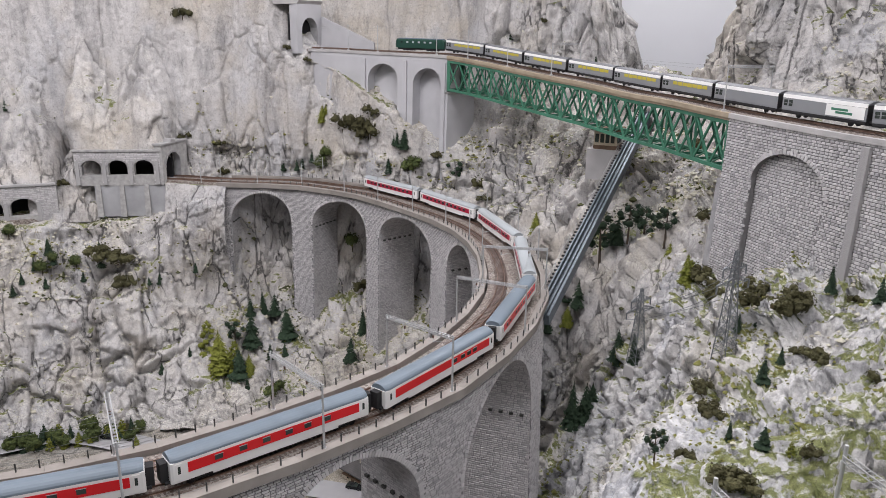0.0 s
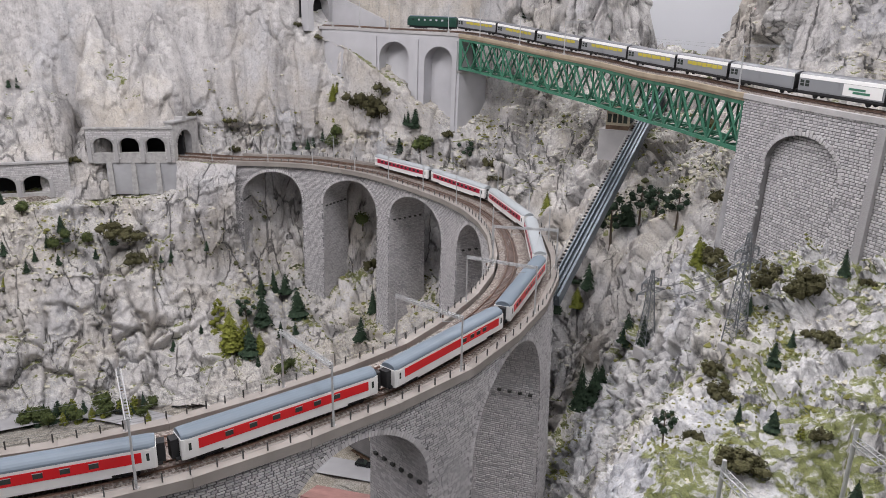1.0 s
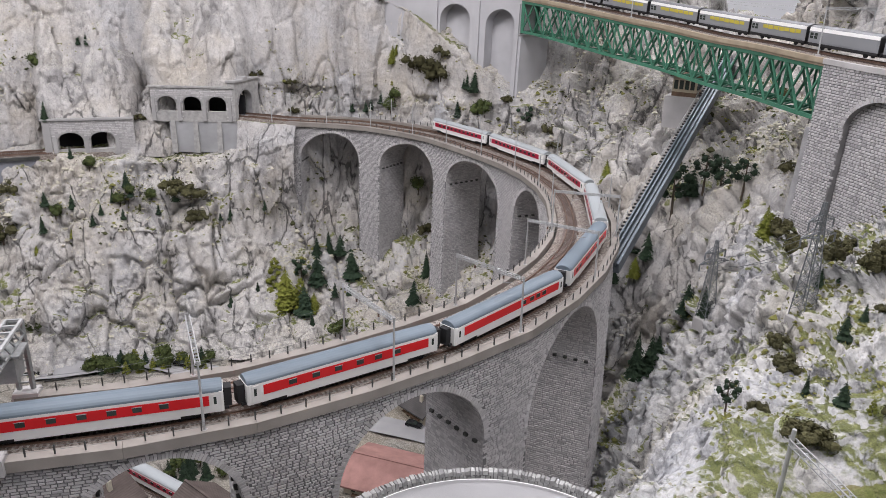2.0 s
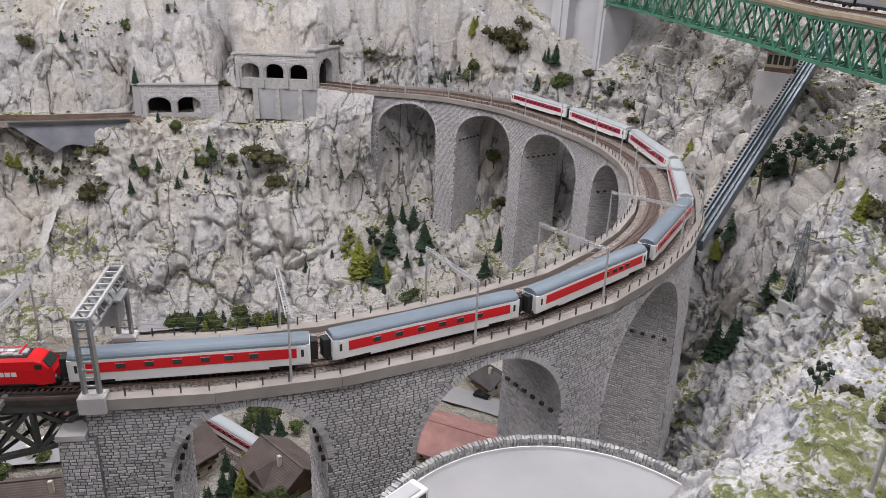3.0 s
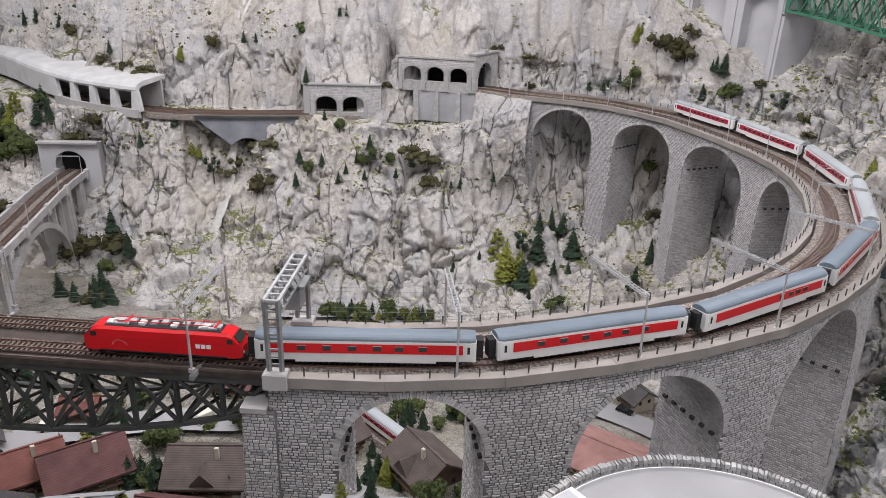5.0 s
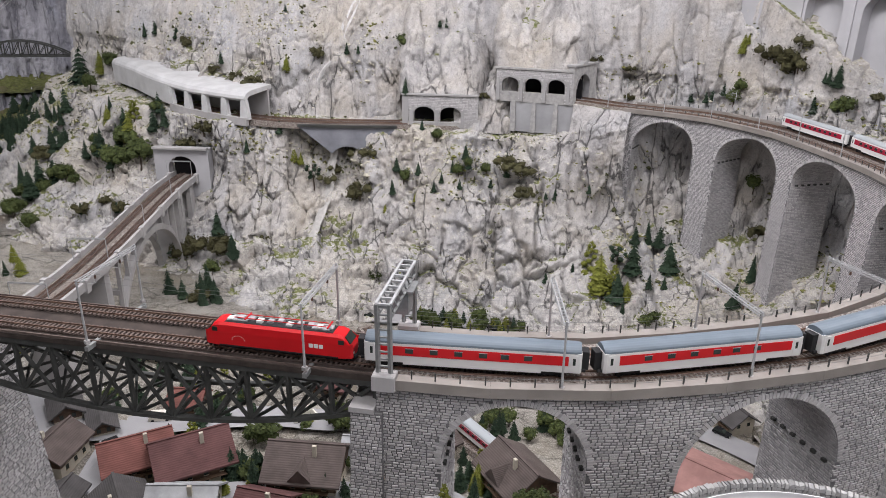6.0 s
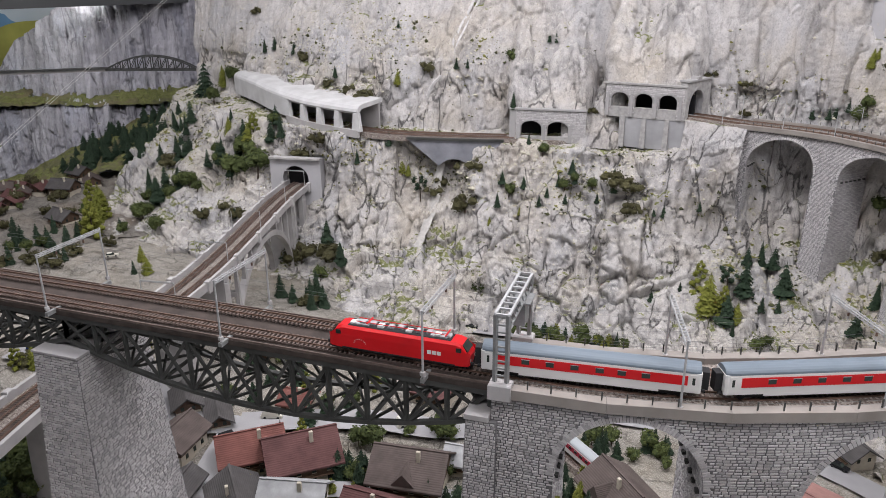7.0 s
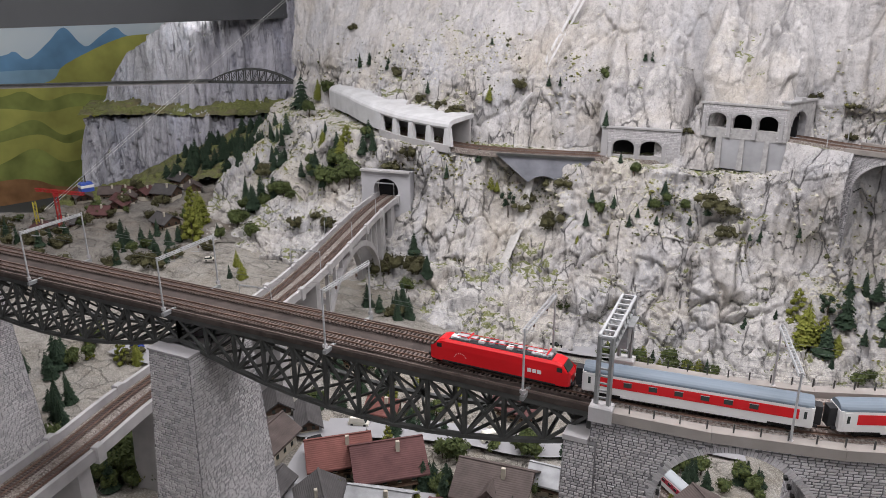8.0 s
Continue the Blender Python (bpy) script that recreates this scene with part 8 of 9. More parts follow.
LIMES_1 = [(-2.226, 2.308, 0.710, 0.063), (-2.210, 2.327, 0.715, 0.055), (-1.825, 2.393, 0.527, 0.039), (-1.686, 2.430, 0.590, 0.042), (-1.360, 2.202, 0.196, 0.055), (-1.271, 2.231, 0.211, 0.044), (-1.217, 2.277, 0.212, 0.066), (-1.188, 2.296, 0.212, 0.055), (-0.931, 2.566, 0.347, 0.159), (-0.888, 2.558, 0.343, 0.090), (-0.951, 2.533, 0.306, 0.068), (-3.065, 2.094, 0.705, 0.144), (-3.876, 2.483, 0.913, 0.127), (-3.461, 1.443, 0.364, 0.191), (-3.662, 1.560, 0.376, 0.157), (-3.941, 1.642, 0.361, 0.154), (-2.992, 1.428, 0.350, 0.080), (-1.798, 0.550, 0.303, 0.096), (-2.573, 0.641, 0.310, 0.067), (-2.294, 1.081, 0.306, 0.054), (-2.438, 2.462, 1.049, 0.069), (-0.965, 2.623, 0.383, 0.148), (-0.873, 2.558, 0.378, 0.087)]
LIMES_2 = [(-0.954, 2.548, 0.317, 0.077), (-0.820, 2.564, 0.339, 0.087), (-0.731, 1.366, 0.297, 0.088), (-0.405, 0.726, 0.870, 0.031), (-1.338, 2.225, 0.212, 0.052), (-1.271, 2.253, 0.212, 0.048), (-1.209, 2.288, 0.211, 0.056), (-0.652, 3.015, 1.211, 0.073), (-0.617, 3.030, 1.243, 0.041), (0.203, 2.495, 0.920, 0.078), (0.167, 2.548, 0.904, 0.068), (0.538, 2.030, 0.972, 0.092), (0.507, 1.757, 1.046, 0.074), (0.532, 1.778, 1.035, 0.059), (0.526, 1.065, 1.039, 0.024), (0.284, 2.186, 0.752, 0.067), (-1.279, 2.235, 0.197, 0.055), (-1.186, 2.252, 0.212, 0.065), (-1.098, 2.245, 0.211, 0.051), (-1.393, 0.860, 0.298, 0.071), (-1.208, 0.998, 0.312, 0.063), (-1.164, 1.074, 0.311, 0.036), (-3.622, 1.548, 0.356, 0.187)]
LIMES_3 = [(-3.521, 1.473, 0.351, 0.152), (-3.774, 1.632, 0.383, 0.146), (-3.311, 2.126, 0.755, 0.103), (-0.791, 1.460, 0.299, 0.055), (-0.729, 1.371, 0.297, 0.076), (-2.478, 0.776, 0.302, 0.094), (-2.517, 0.733, 0.301, 0.095), (-2.714, 0.719, 0.325, 0.072), (-1.777, 0.546, 0.302, 0.119), (-1.804, 0.527, 0.306, 0.102), (-1.267, 1.344, 0.312, 0.048), (-3.058, 2.127, 0.764, 0.144), (-2.894, 1.389, 0.339, 0.088), (-1.369, 2.253, 0.194, 0.075), (-1.486, 2.190, 0.240, 0.076), (-1.180, 2.297, 0.212, 0.074)]
LIMES = LIMES_1 + LIMES_2 + LIMES_3
BUSHES_1 = [(-2.324, 2.546, 1.115, 0.069), (-1.424, 2.956, 1.210, 0.070), (-1.199, 3.011, 1.116, 0.060), (-1.070, 3.026, 1.096, 0.044), (-1.043, 3.004, 1.006, 0.037), (-1.059, 2.984, 0.964, 0.029), (-1.578, 2.753, 0.986, 0.039), (-1.525, 2.934, 0.955, 0.031), (-1.379, 2.631, 0.739, 0.084), (-1.315, 2.607, 0.706, 0.078), (-1.319, 2.584, 0.671, 0.064), (-1.942, 2.383, 0.574, 0.103), (-1.965, 2.475, 0.717, 0.074), (-2.023, 2.470, 0.707, 0.085), (-2.103, 2.415, 0.663, 0.055), (-2.128, 2.390, 0.589, 0.071), (-1.235, 2.620, 0.649, 0.035), (-1.162, 2.311, 0.212, 0.049), (-2.997, 1.770, 0.478, 0.072), (-2.917, 1.889, 0.462, 0.055), (-2.795, 2.205, 0.702, 0.094), (-2.703, 2.187, 0.762, 0.092), (-2.635, 2.191, 0.813, 0.058)]
BUSHES_2 = [(-2.513, 1.934, 0.353, 0.134), (-2.437, 1.971, 0.370, 0.112), (-2.265, 2.122, 0.373, 0.050), (-3.098, 2.481, 1.109, 0.079), (-2.838, 2.411, 1.012, 0.051), (-2.656, 2.379, 1.002, 0.060), (-2.503, 2.363, 1.000, 0.069), (-3.609, 2.552, 1.329, 0.054), (-2.470, 2.620, 1.277, 0.033), (-0.750, 2.363, 0.291, 0.057), (-0.428, 2.950, 1.169, 0.088), (-0.168, 2.818, 1.125, 0.033), (-0.483, 2.857, 0.622, 0.067), (-0.539, 3.013, 1.192, 0.095), (-0.466, 2.963, 1.190, 0.106), (-0.422, 2.930, 1.172, 0.074), (-0.420, 2.949, 1.255, 0.061), (-1.193, 3.087, 1.597, 0.059), (-1.428, 2.958, 1.209, 0.062), (-1.200, 3.012, 1.130, 0.044), (-0.171, 2.816, 1.125, 0.031), (-0.001, 2.788, 1.011, 0.058), (0.014, 2.714, 0.986, 0.036)]
BUSHES_3 = [(0.215, 2.899, 1.600, 0.025), (-0.678, 3.020, 1.447, 0.027), (-0.771, 3.072, 1.486, 0.028), (0.604, 1.981, 1.087, 0.071), (0.559, 1.747, 1.052, 0.042), (0.544, 1.572, 1.062, 0.041), (0.563, 1.453, 1.097, 0.042), (0.581, 1.423, 1.098, 0.046), (0.618, 1.383, 1.105, 0.047), (0.638, 1.392, 1.113, 0.041), (0.601, 1.405, 1.110, 0.037), (0.588, 1.496, 1.115, 0.034), (0.609, 1.252, 1.100, 0.026), (0.607, 1.310, 1.084, 0.023), (0.698, 1.353, 1.161, 0.021), (0.461, 1.327, 1.008, 0.027), (0.465, 1.255, 0.986, 0.039), (0.405, 1.119, 0.959, 0.025), (0.439, 1.038, 1.006, 0.039), (0.453, 1.036, 1.014, 0.033), (0.668, 1.160, 1.101, 0.028), (0.669, 2.416, 1.261, 0.043), (0.554, 1.747, 1.041, 0.034)]
BUSHES_4 = [(0.571, 1.731, 1.047, 0.045), (0.545, 1.558, 1.058, 0.038), (0.588, 1.473, 1.120, 0.038), (0.563, 1.453, 1.093, 0.035), (0.581, 1.429, 1.096, 0.033), (0.600, 1.404, 1.108, 0.037), (0.626, 1.399, 1.114, 0.039), (0.639, 1.394, 1.123, 0.037), (0.623, 1.376, 1.104, 0.032), (0.619, 1.296, 1.081, 0.024), (0.614, 1.238, 1.099, 0.023), (0.461, 1.321, 0.998, 0.031), (0.465, 1.255, 0.986, 0.036), (0.405, 1.119, 0.959, 0.027), (0.433, 1.040, 0.999, 0.030), (0.447, 1.038, 1.006, 0.029), (0.533, 1.056, 1.045, 0.026), (-3.251, 1.418, 0.373, 0.068), (-3.671, 1.947, 0.601, 0.097), (-3.005, 1.856, 0.492, 0.056), (-2.516, 0.771, 0.321, 0.070), (-3.981, 0.838, 0.348, 0.100), (-3.821, 0.918, 0.353, 0.087)]
BUSHES_5 = [(-4.029, 0.736, 0.342, 0.068), (-3.267, 1.099, 0.373, 0.066), (-3.195, 1.133, 0.371, 0.090), (-3.254, 1.250, 0.377, 0.067), (-3.383, 1.012, 0.364, 0.076), (-3.045, 1.799, 0.466, 0.056), (-2.930, 1.885, 0.460, 0.061), (-2.226, 1.733, 0.265, 0.071)]
BUSHES = BUSHES_1 + BUSHES_2 + BUSHES_3 + BUSHES_4 + BUSHES_5
LEAFY_1 = [(-1.949, 2.708, 1.152, 0.107), (-1.677, 2.564, 0.816, 0.060), (-1.549, 2.505, 0.717, 0.058), (-1.495, 2.499, 0.725, 0.051), (-1.448, 2.577, 0.724, 0.058), (-1.767, 2.457, 0.650, 0.086), (-1.739, 2.228, 0.317, 0.094), (-2.991, 2.070, 0.598, 0.188), (-3.053, 2.011, 0.590, 0.160), (-3.136, 1.965, 0.597, 0.104), (-3.773, 2.484, 0.940, 0.138), (-3.693, 2.302, 0.870, 0.134), (-3.450, 1.848, 0.512, 0.123), (-3.438, 1.653, 0.416, 0.121), (-3.407, 1.689, 0.401, 0.108), (-3.350, 1.891, 0.524, 0.109), (-3.200, 1.869, 0.544, 0.087), (-2.164, 0.348, 0.302, 0.115), (-2.162, 0.301, 0.306, 0.114), (-1.998, 0.333, 0.303, 0.090), (-1.824, 0.451, 0.302, 0.085), (-1.775, 0.485, 0.298, 0.067), (-0.653, 2.475, 0.344, 0.052)]
LEAFY_2 = [(-0.733, 2.459, 0.309, 0.063), (-0.295, 0.780, 0.870, 0.038), (-0.546, 1.399, 0.307, 0.057), (-0.645, 1.667, 0.273, 0.048), (-0.873, 1.593, 0.290, 0.046), (-0.442, 1.459, 0.304, 0.043), (-0.628, 2.995, 1.058, 0.068), (-1.342, 1.198, 0.291, 0.082), (-0.477, 2.862, 0.706, 0.088), (-1.138, 2.333, 0.204, 0.056), (-0.642, 2.996, 1.036, 0.078), (-0.270, 2.855, 1.049, 0.085), (-0.232, 2.844, 1.063, 0.074), (-1.482, 2.178, 0.212, 0.067), (-1.440, 2.177, 0.194, 0.067), (-1.340, 2.209, 0.193, 0.061), (-1.301, 1.203, 0.290, 0.114), (-1.049, 1.258, 0.297, 0.062), (-1.559, 0.882, 0.312, 0.049), (-3.409, 1.667, 0.396, 0.120), (-3.494, 1.660, 0.424, 0.110), (-3.554, 1.767, 0.466, 0.112), (-3.313, 1.875, 0.586, 0.089)]
LEAFY_3 = [(-3.304, 1.519, 0.380, 0.087), (-3.111, 2.056, 0.680, 0.145), (-3.328, 2.043, 0.675, 0.091), (-2.226, 1.733, 0.265, 0.141), (-2.409, 1.898, 0.316, 0.100), (-2.226, 1.793, 0.246, 0.119), (-0.728, 1.649, 0.278, 0.055), (-0.804, 1.680, 0.273, 0.065), (-0.747, 1.740, 0.263, 0.088), (-0.852, 1.635, 0.284, 0.061), (-0.688, 1.730, 0.268, 0.066), (-0.842, 1.659, 0.276, 0.086), (-0.314, 0.771, 0.870, 0.031), (-0.616, 1.380, 0.299, 0.072), (-2.106, 0.387, 0.302, 0.133), (-2.173, 0.282, 0.304, 0.116), (-2.180, 0.327, 0.304, 0.127), (-2.090, 0.303, 0.301, 0.138), (-2.043, 0.304, 0.304, 0.113), (-2.097, 0.322, 0.300, 0.127), (-2.167, 0.285, 0.304, 0.158), (-2.096, 0.336, 0.303, 0.134), (-2.078, 0.292, 0.300, 0.113)]
LEAFY_4 = [(-1.816, 0.511, 0.308, 0.151), (-1.880, 0.438, 0.305, 0.143), (-1.887, 0.523, 0.305, 0.146), (-1.905, 0.538, 0.302, 0.135), (-1.922, 0.311, 0.302, 0.109), (-1.858, 0.502, 0.304, 0.097), (-1.862, 0.458, 0.305, 0.087), (-1.947, 0.396, 0.303, 0.121), (-2.602, 0.592, 0.314, 0.098), (-2.685, 0.689, 0.322, 0.096), (-2.595, 0.654, 0.310, 0.069), (-2.729, 0.686, 0.326, 0.081), (-1.736, 0.567, 0.296, 0.101), (-0.933, 1.355, 0.297, 0.085), (-1.201, 1.371, 0.312, 0.050), (-1.242, 1.321, 0.312, 0.046), (-1.176, 1.386, 0.311, 0.046), (-3.463, 1.125, 0.352, 0.073), (-3.516, 1.228, 0.339, 0.068), (-3.514, 1.091, 0.358, 0.082), (-2.112, 1.734, 0.255, 0.073), (-2.187, 1.667, 0.268, 0.105), (-2.615, 1.951, 0.403, 0.144)]
LEAFY_5 = [(-2.630, 1.919, 0.397, 0.104), (-2.538, 1.872, 0.335, 0.135), (-3.102, 1.993, 0.590, 0.144), (-3.235, 1.981, 0.626, 0.101), (-3.059, 2.071, 0.686, 0.127), (-2.992, 2.152, 0.828, 0.097), (-3.205, 1.635, 0.392, 0.126), (-3.405, 1.647, 0.371, 0.132), (-3.414, 1.822, 0.454, 0.122), (-3.345, 1.888, 0.517, 0.109), (-1.507, 2.186, 0.212, 0.067), (-1.476, 2.200, 0.220, 0.080), (-1.276, 2.264, 0.212, 0.074), (-1.230, 2.292, 0.212, 0.065), (-1.136, 2.335, 0.204, 0.052), (-1.758, 2.248, 0.328, 0.093), (-1.369, 2.236, 0.212, 0.066), (-1.285, 2.284, 0.211, 0.075), (-1.118, 2.275, 0.211, 0.051)]
LEAFY = LEAFY_1 + LEAFY_2 + LEAFY_3 + LEAFY_4 + LEAFY_5


def spruce(name, seed, tiers=9, spread=.30, material=None, label=""):
    """A conifer one metre tall: tapered trunk and whorls of drooping ragged boughs."""
    r = random.Random(seed)
    t = thing(name, label, "tree", "conifers")
    part("trunk", Shape().tube((0, 0, -.06), (0, 0, .95), .028, .004, 6), M["bark"], t)
    sh = Shape()
    for k in range(tiers):
        z = .10 + .86 * k / tiers
        rad = spread * (1 - k / tiers) ** .85 * r.uniform(.85, 1.15) + .02
        n = max(5, int(13 - k * .8))
        for i in range(n):
            a = 2 * math.pi * (i + r.uniform(-.3, .3)) / n + k
            q = rad * r.uniform(.7, 1.15)
            dz = -.10 * q / spread + r.uniform(-.02, .02)
            w = q * .34
            c, s = math.cos(a), math.sin(a)
            root = Vector((c * .01, s * .01, z + .055))
            tip = Vector((c * q, s * q, z + dz))
            m1 = Vector((c * q * .55 - s * w, s * q * .55 + c * w, z + dz * .3 - .012))
            m2 = Vector((c * q * .55 + s * w, s * q * .55 - c * w, z + dz * .3 - .012))
            ridge = Vector((c * q * .55, s * q * .55, z + dz * .3 + .035))
            sh.tri(root, m1, ridge).tri(root, ridge, m2).tri(ridge, m1, tip).tri(ridge, tip, m2)
            for e in (-1, 1):
                b = tip.lerp(m1 if e > 0 else m2, .5)
                out = b + Vector((c * .05 - e * s * .06, s * .05 + e * c * .06, -.035))
                sh.tri(b, tip, out)
    sh.tri((-.015, 0, .93), (.015, 0, .93), (0, 0, 1.02)).tri((0, -.015, .93), (0, .015, .93), (0, 0, 1.02))
    part("crown", sh, material or M["conifer"], t, fix=False)
    return t


def clump(sh, c, r, rnd, leaves=26):
    """A rough knot of foliage: a lumpy core and loose leaves around it."""
    n, m = 6, 4
    rings = []
    for j in range(m + 1):
        th = math.pi * j / m
        rings.append([Vector(c) + Vector((math.sin(th) * math.cos(2 * math.pi * i / n), math.sin(th) * math.sin(2 * math.pi * i / n), math.cos(th) * .85)) * r * rnd.uniform(.55, .9) for i in range(n)])
    sh.loft(rings, True, False)
    for _ in range(leaves):
        d = Vector((rnd.gauss(0, 1), rnd.gauss(0, 1), rnd.gauss(.2, 1))).normalized()
        p = Vector(c) + d * r * rnd.uniform(.7, 1.12)
        u = d.orthogonal().normalized() * r * rnd.uniform(.13, .27)
        v = d.cross(u).normalized() * r * rnd.uniform(.10, .20)
        sh.quad(p - u, p + v * .7 + d * r * .1, p + u, p - v * .7 - d * r * .06)


def bush(name, seed, material, label, clumps=9, wide=.55, tall=1.0, trunk=0.0):
    r = random.Random(seed)
    t = thing(name, label, "bush" if not trunk else "tree", "bushes" if not trunk else "broadleaf trees")
    sh = Shape()
    for k in range(clumps):
        a, q = r.uniform(0, 6.28), wide * math.sqrt(r.uniform(0, 1)) * .75
        z = trunk + (1 - trunk) * tall * (.22 + .6 * r.random() * (1 - .5 * q / wide))
        clump(sh, (q * math.cos(a), q * math.sin(a), z), r.uniform(.2, .33), r, 30)
    part("crown", sh, material, t, fix=False)
    tr = Shape().tube((0, 0, -.1), (.03, .02, .45 + trunk * .4), .04, .02, 6)
    part("trunk", tr, M["bark"], t)
    for k in range(3):
        a = 2.1 * k
        part("limb", Shape().tube((.02, .01, .3 + trunk * .3), (.25 * math.cos(a), .25 * math.sin(a), .55 + trunk * .35), .018, .007, 5), M["bark"], t)
    return t


def lime_tree(name, seed, label):
    """A dense column of yellow-green tufts, broad below."""
    r = random.Random(seed)
    t = thing(name, label, "tree", "yellow-green trees")
    sh = Shape()
    for k in range(22):
        z = .08 + .86 * (k / 22) ** .9
        q = .24 * (1 - z) ** .7
        a = k * 2.4
        clump(sh, (q * math.cos(a), q * math.sin(a), z), .055 + .10 * (1 - z), r, 20)
    part("crown", sh, M["lime"], t, fix=False)
    part("trunk", Shape().tube((0, 0, -.06), (0, 0, .5), .03, .015, 6), M["bark"], t)
    return t


def pine(name, seed, label):
    r = random.Random(seed)
    t = thing(name, label, "tree", "pines")
    part("trunk", Shape().tube((0, 0, -.06), (.03, .0, .92), .03, .010, 7), M["bark"], t)
    sh = Shape()
    for k in range(11):
        a, z = k * 2.3, .45 + .5 * k / 11
        q = .24 * (1.15 - abs(z - .68) * 1.4) * r.uniform(.5, 1)
        c = (q * math.cos(a), q * math.sin(a), z)
        part("limb", Shape().tube((.02, 0, z - .05), c, .010, .004, 5), M["bark"], t)
        clump(sh, c, r.uniform(.085, .13), r, 34)
    part("crown", sh, M["conifer"], t, fix=False)
    return t


from mathutils import kdtree
every = np.concatenate([q[::2] for q in SURFACES])
tree_kd = kdtree.KDTree(len(every))
for i, q in enumerate(every):
    tree_kd.insert(q, i)
tree_kd.balance()


def plant(protos, places, seed, wide=1.0):
    r = random.Random(seed)
    first = set()
    for x, y, z, h in places:
        p, _, dist = tree_kd.find((x, y, z))
        if dist > .08:
            p = Vector((x, y, z))
        o = protos[r.randrange(len(protos))]
        k = wide * r.uniform(.9, 1.1)
        m = Matrix.Translation(Vector(p) - Vector((0, 0, .002))) @ Matrix.Rotation(r.uniform(0, 6.28), 4, "Z") @ Matrix.Rotation(r.uniform(-.06, .06), 4, "X") @ Matrix.Diagonal((h * k, h * k, h, 1))
        if o.name not in first:
            o.matrix_basis = m
            first.add(o.name)
        else:
            copy_thing(o, m @ Matrix.Diagonal((*(1 / q for q in o.scale), 1)))
    for o in protos:
        if o.name not in first:
            bpy.data.batch_remove([*o.children_recursive, o])


plant([spruce("spruce", 1, 9, .30, None, "dark green model spruce on the rock"), spruce("spruce", 2, 11, .24, None, "slim dark green model spruce"), spruce("spruce", 3, 8, .34, None, "broad dark green model spruce")], CONIFERS, 1, .85)
plant([pine("pine", 4, "dark pine with bare trunk and flat crown"), pine("pine", 5, "tall dark pine with open crown")], PINES, 2)
plant([lime_tree("larch", 6, "dense yellow-green model larch"), spruce("larch", 7, 10, .30, M["lime"], "yellow-green larch with layered boughs")], LIMES, 3, .95)
plant([spruce("spruce", 12, 8, .30, None, "dark spruce in the wood below the far mountain"), spruce("spruce", 13, 9, .34, None, "broad dark spruce in the shaded wood")], WOOD, 7, 1.1)
plant([bush("bush", 8, M["olive"], "dark olive foam bush on the rock", 9, .62), bush("bush", 9, M["olive"], "low olive-brown bush among rubble", 11, .75, .8)], BUSHES, 4, 1.0)
plant([bush("bush", 14, M["olive"], "dim olive bush among the far houses", 9, .6), bush("bush", 15, M["leafy"], "dim green bush beside the far road", 9, .55)], TOWN_TREES, 8)
plant([bush("broadleaf_tree", 10, M["leafy"], "mid-green leafy tree with loose crown", 11, .42, 1.0, .2), bush("broadleaf_tree", 11, M["leafy"], "mid-green leafy tree with dense crown", 12, .40, 1.0, .15)], [(x, y, z, h * (.78 if h > .08 else .95)) for x, y, z, h in LEAFY if not (-2.7 < x < -2.5 and 1.8 < y < 2.0) and not (-2.3 < x < -2.05 and 1.6 < y < 1.82)], 5, .92)

# gardens: small trees that keep clear of houses and streets
garden = random.Random(31)
taken = [o.matrix_basis.translation.xy for o in scene.objects if o.name.split(".")[0] in ("chalet", "car")]
GARDEN = []
while len(GARDEN) < 62:
    q = Vector((garden.uniform(-1.95, -.85), garden.uniform(.62, 1.45)))
    if min((q - o).length for o in taken) > .085 and (low_line.at(low_line.near(*q)).xy - q).length > .10:
        GARDEN.append((q.x, q.y, float(floor_height(np.array(q.x), np.array(q.y))), garden.uniform(.045, .105)))
plant([spruce("spruce", 16, 9, .26, None, "dark green spruce in a village garden"), spruce("spruce", 17, 8, .32, None, "broad green spruce beside the houses")], GARDEN[:34], 9)
plant([bush("broadleaf_tree", 18, M["leafy"], "green garden tree between the houses", 11, .42, 1.0, .2)], GARDEN[34:52], 10)
plant([lime_tree("larch", 19, "slim yellow-green larch in a garden")], GARDEN[52:], 11, .9)

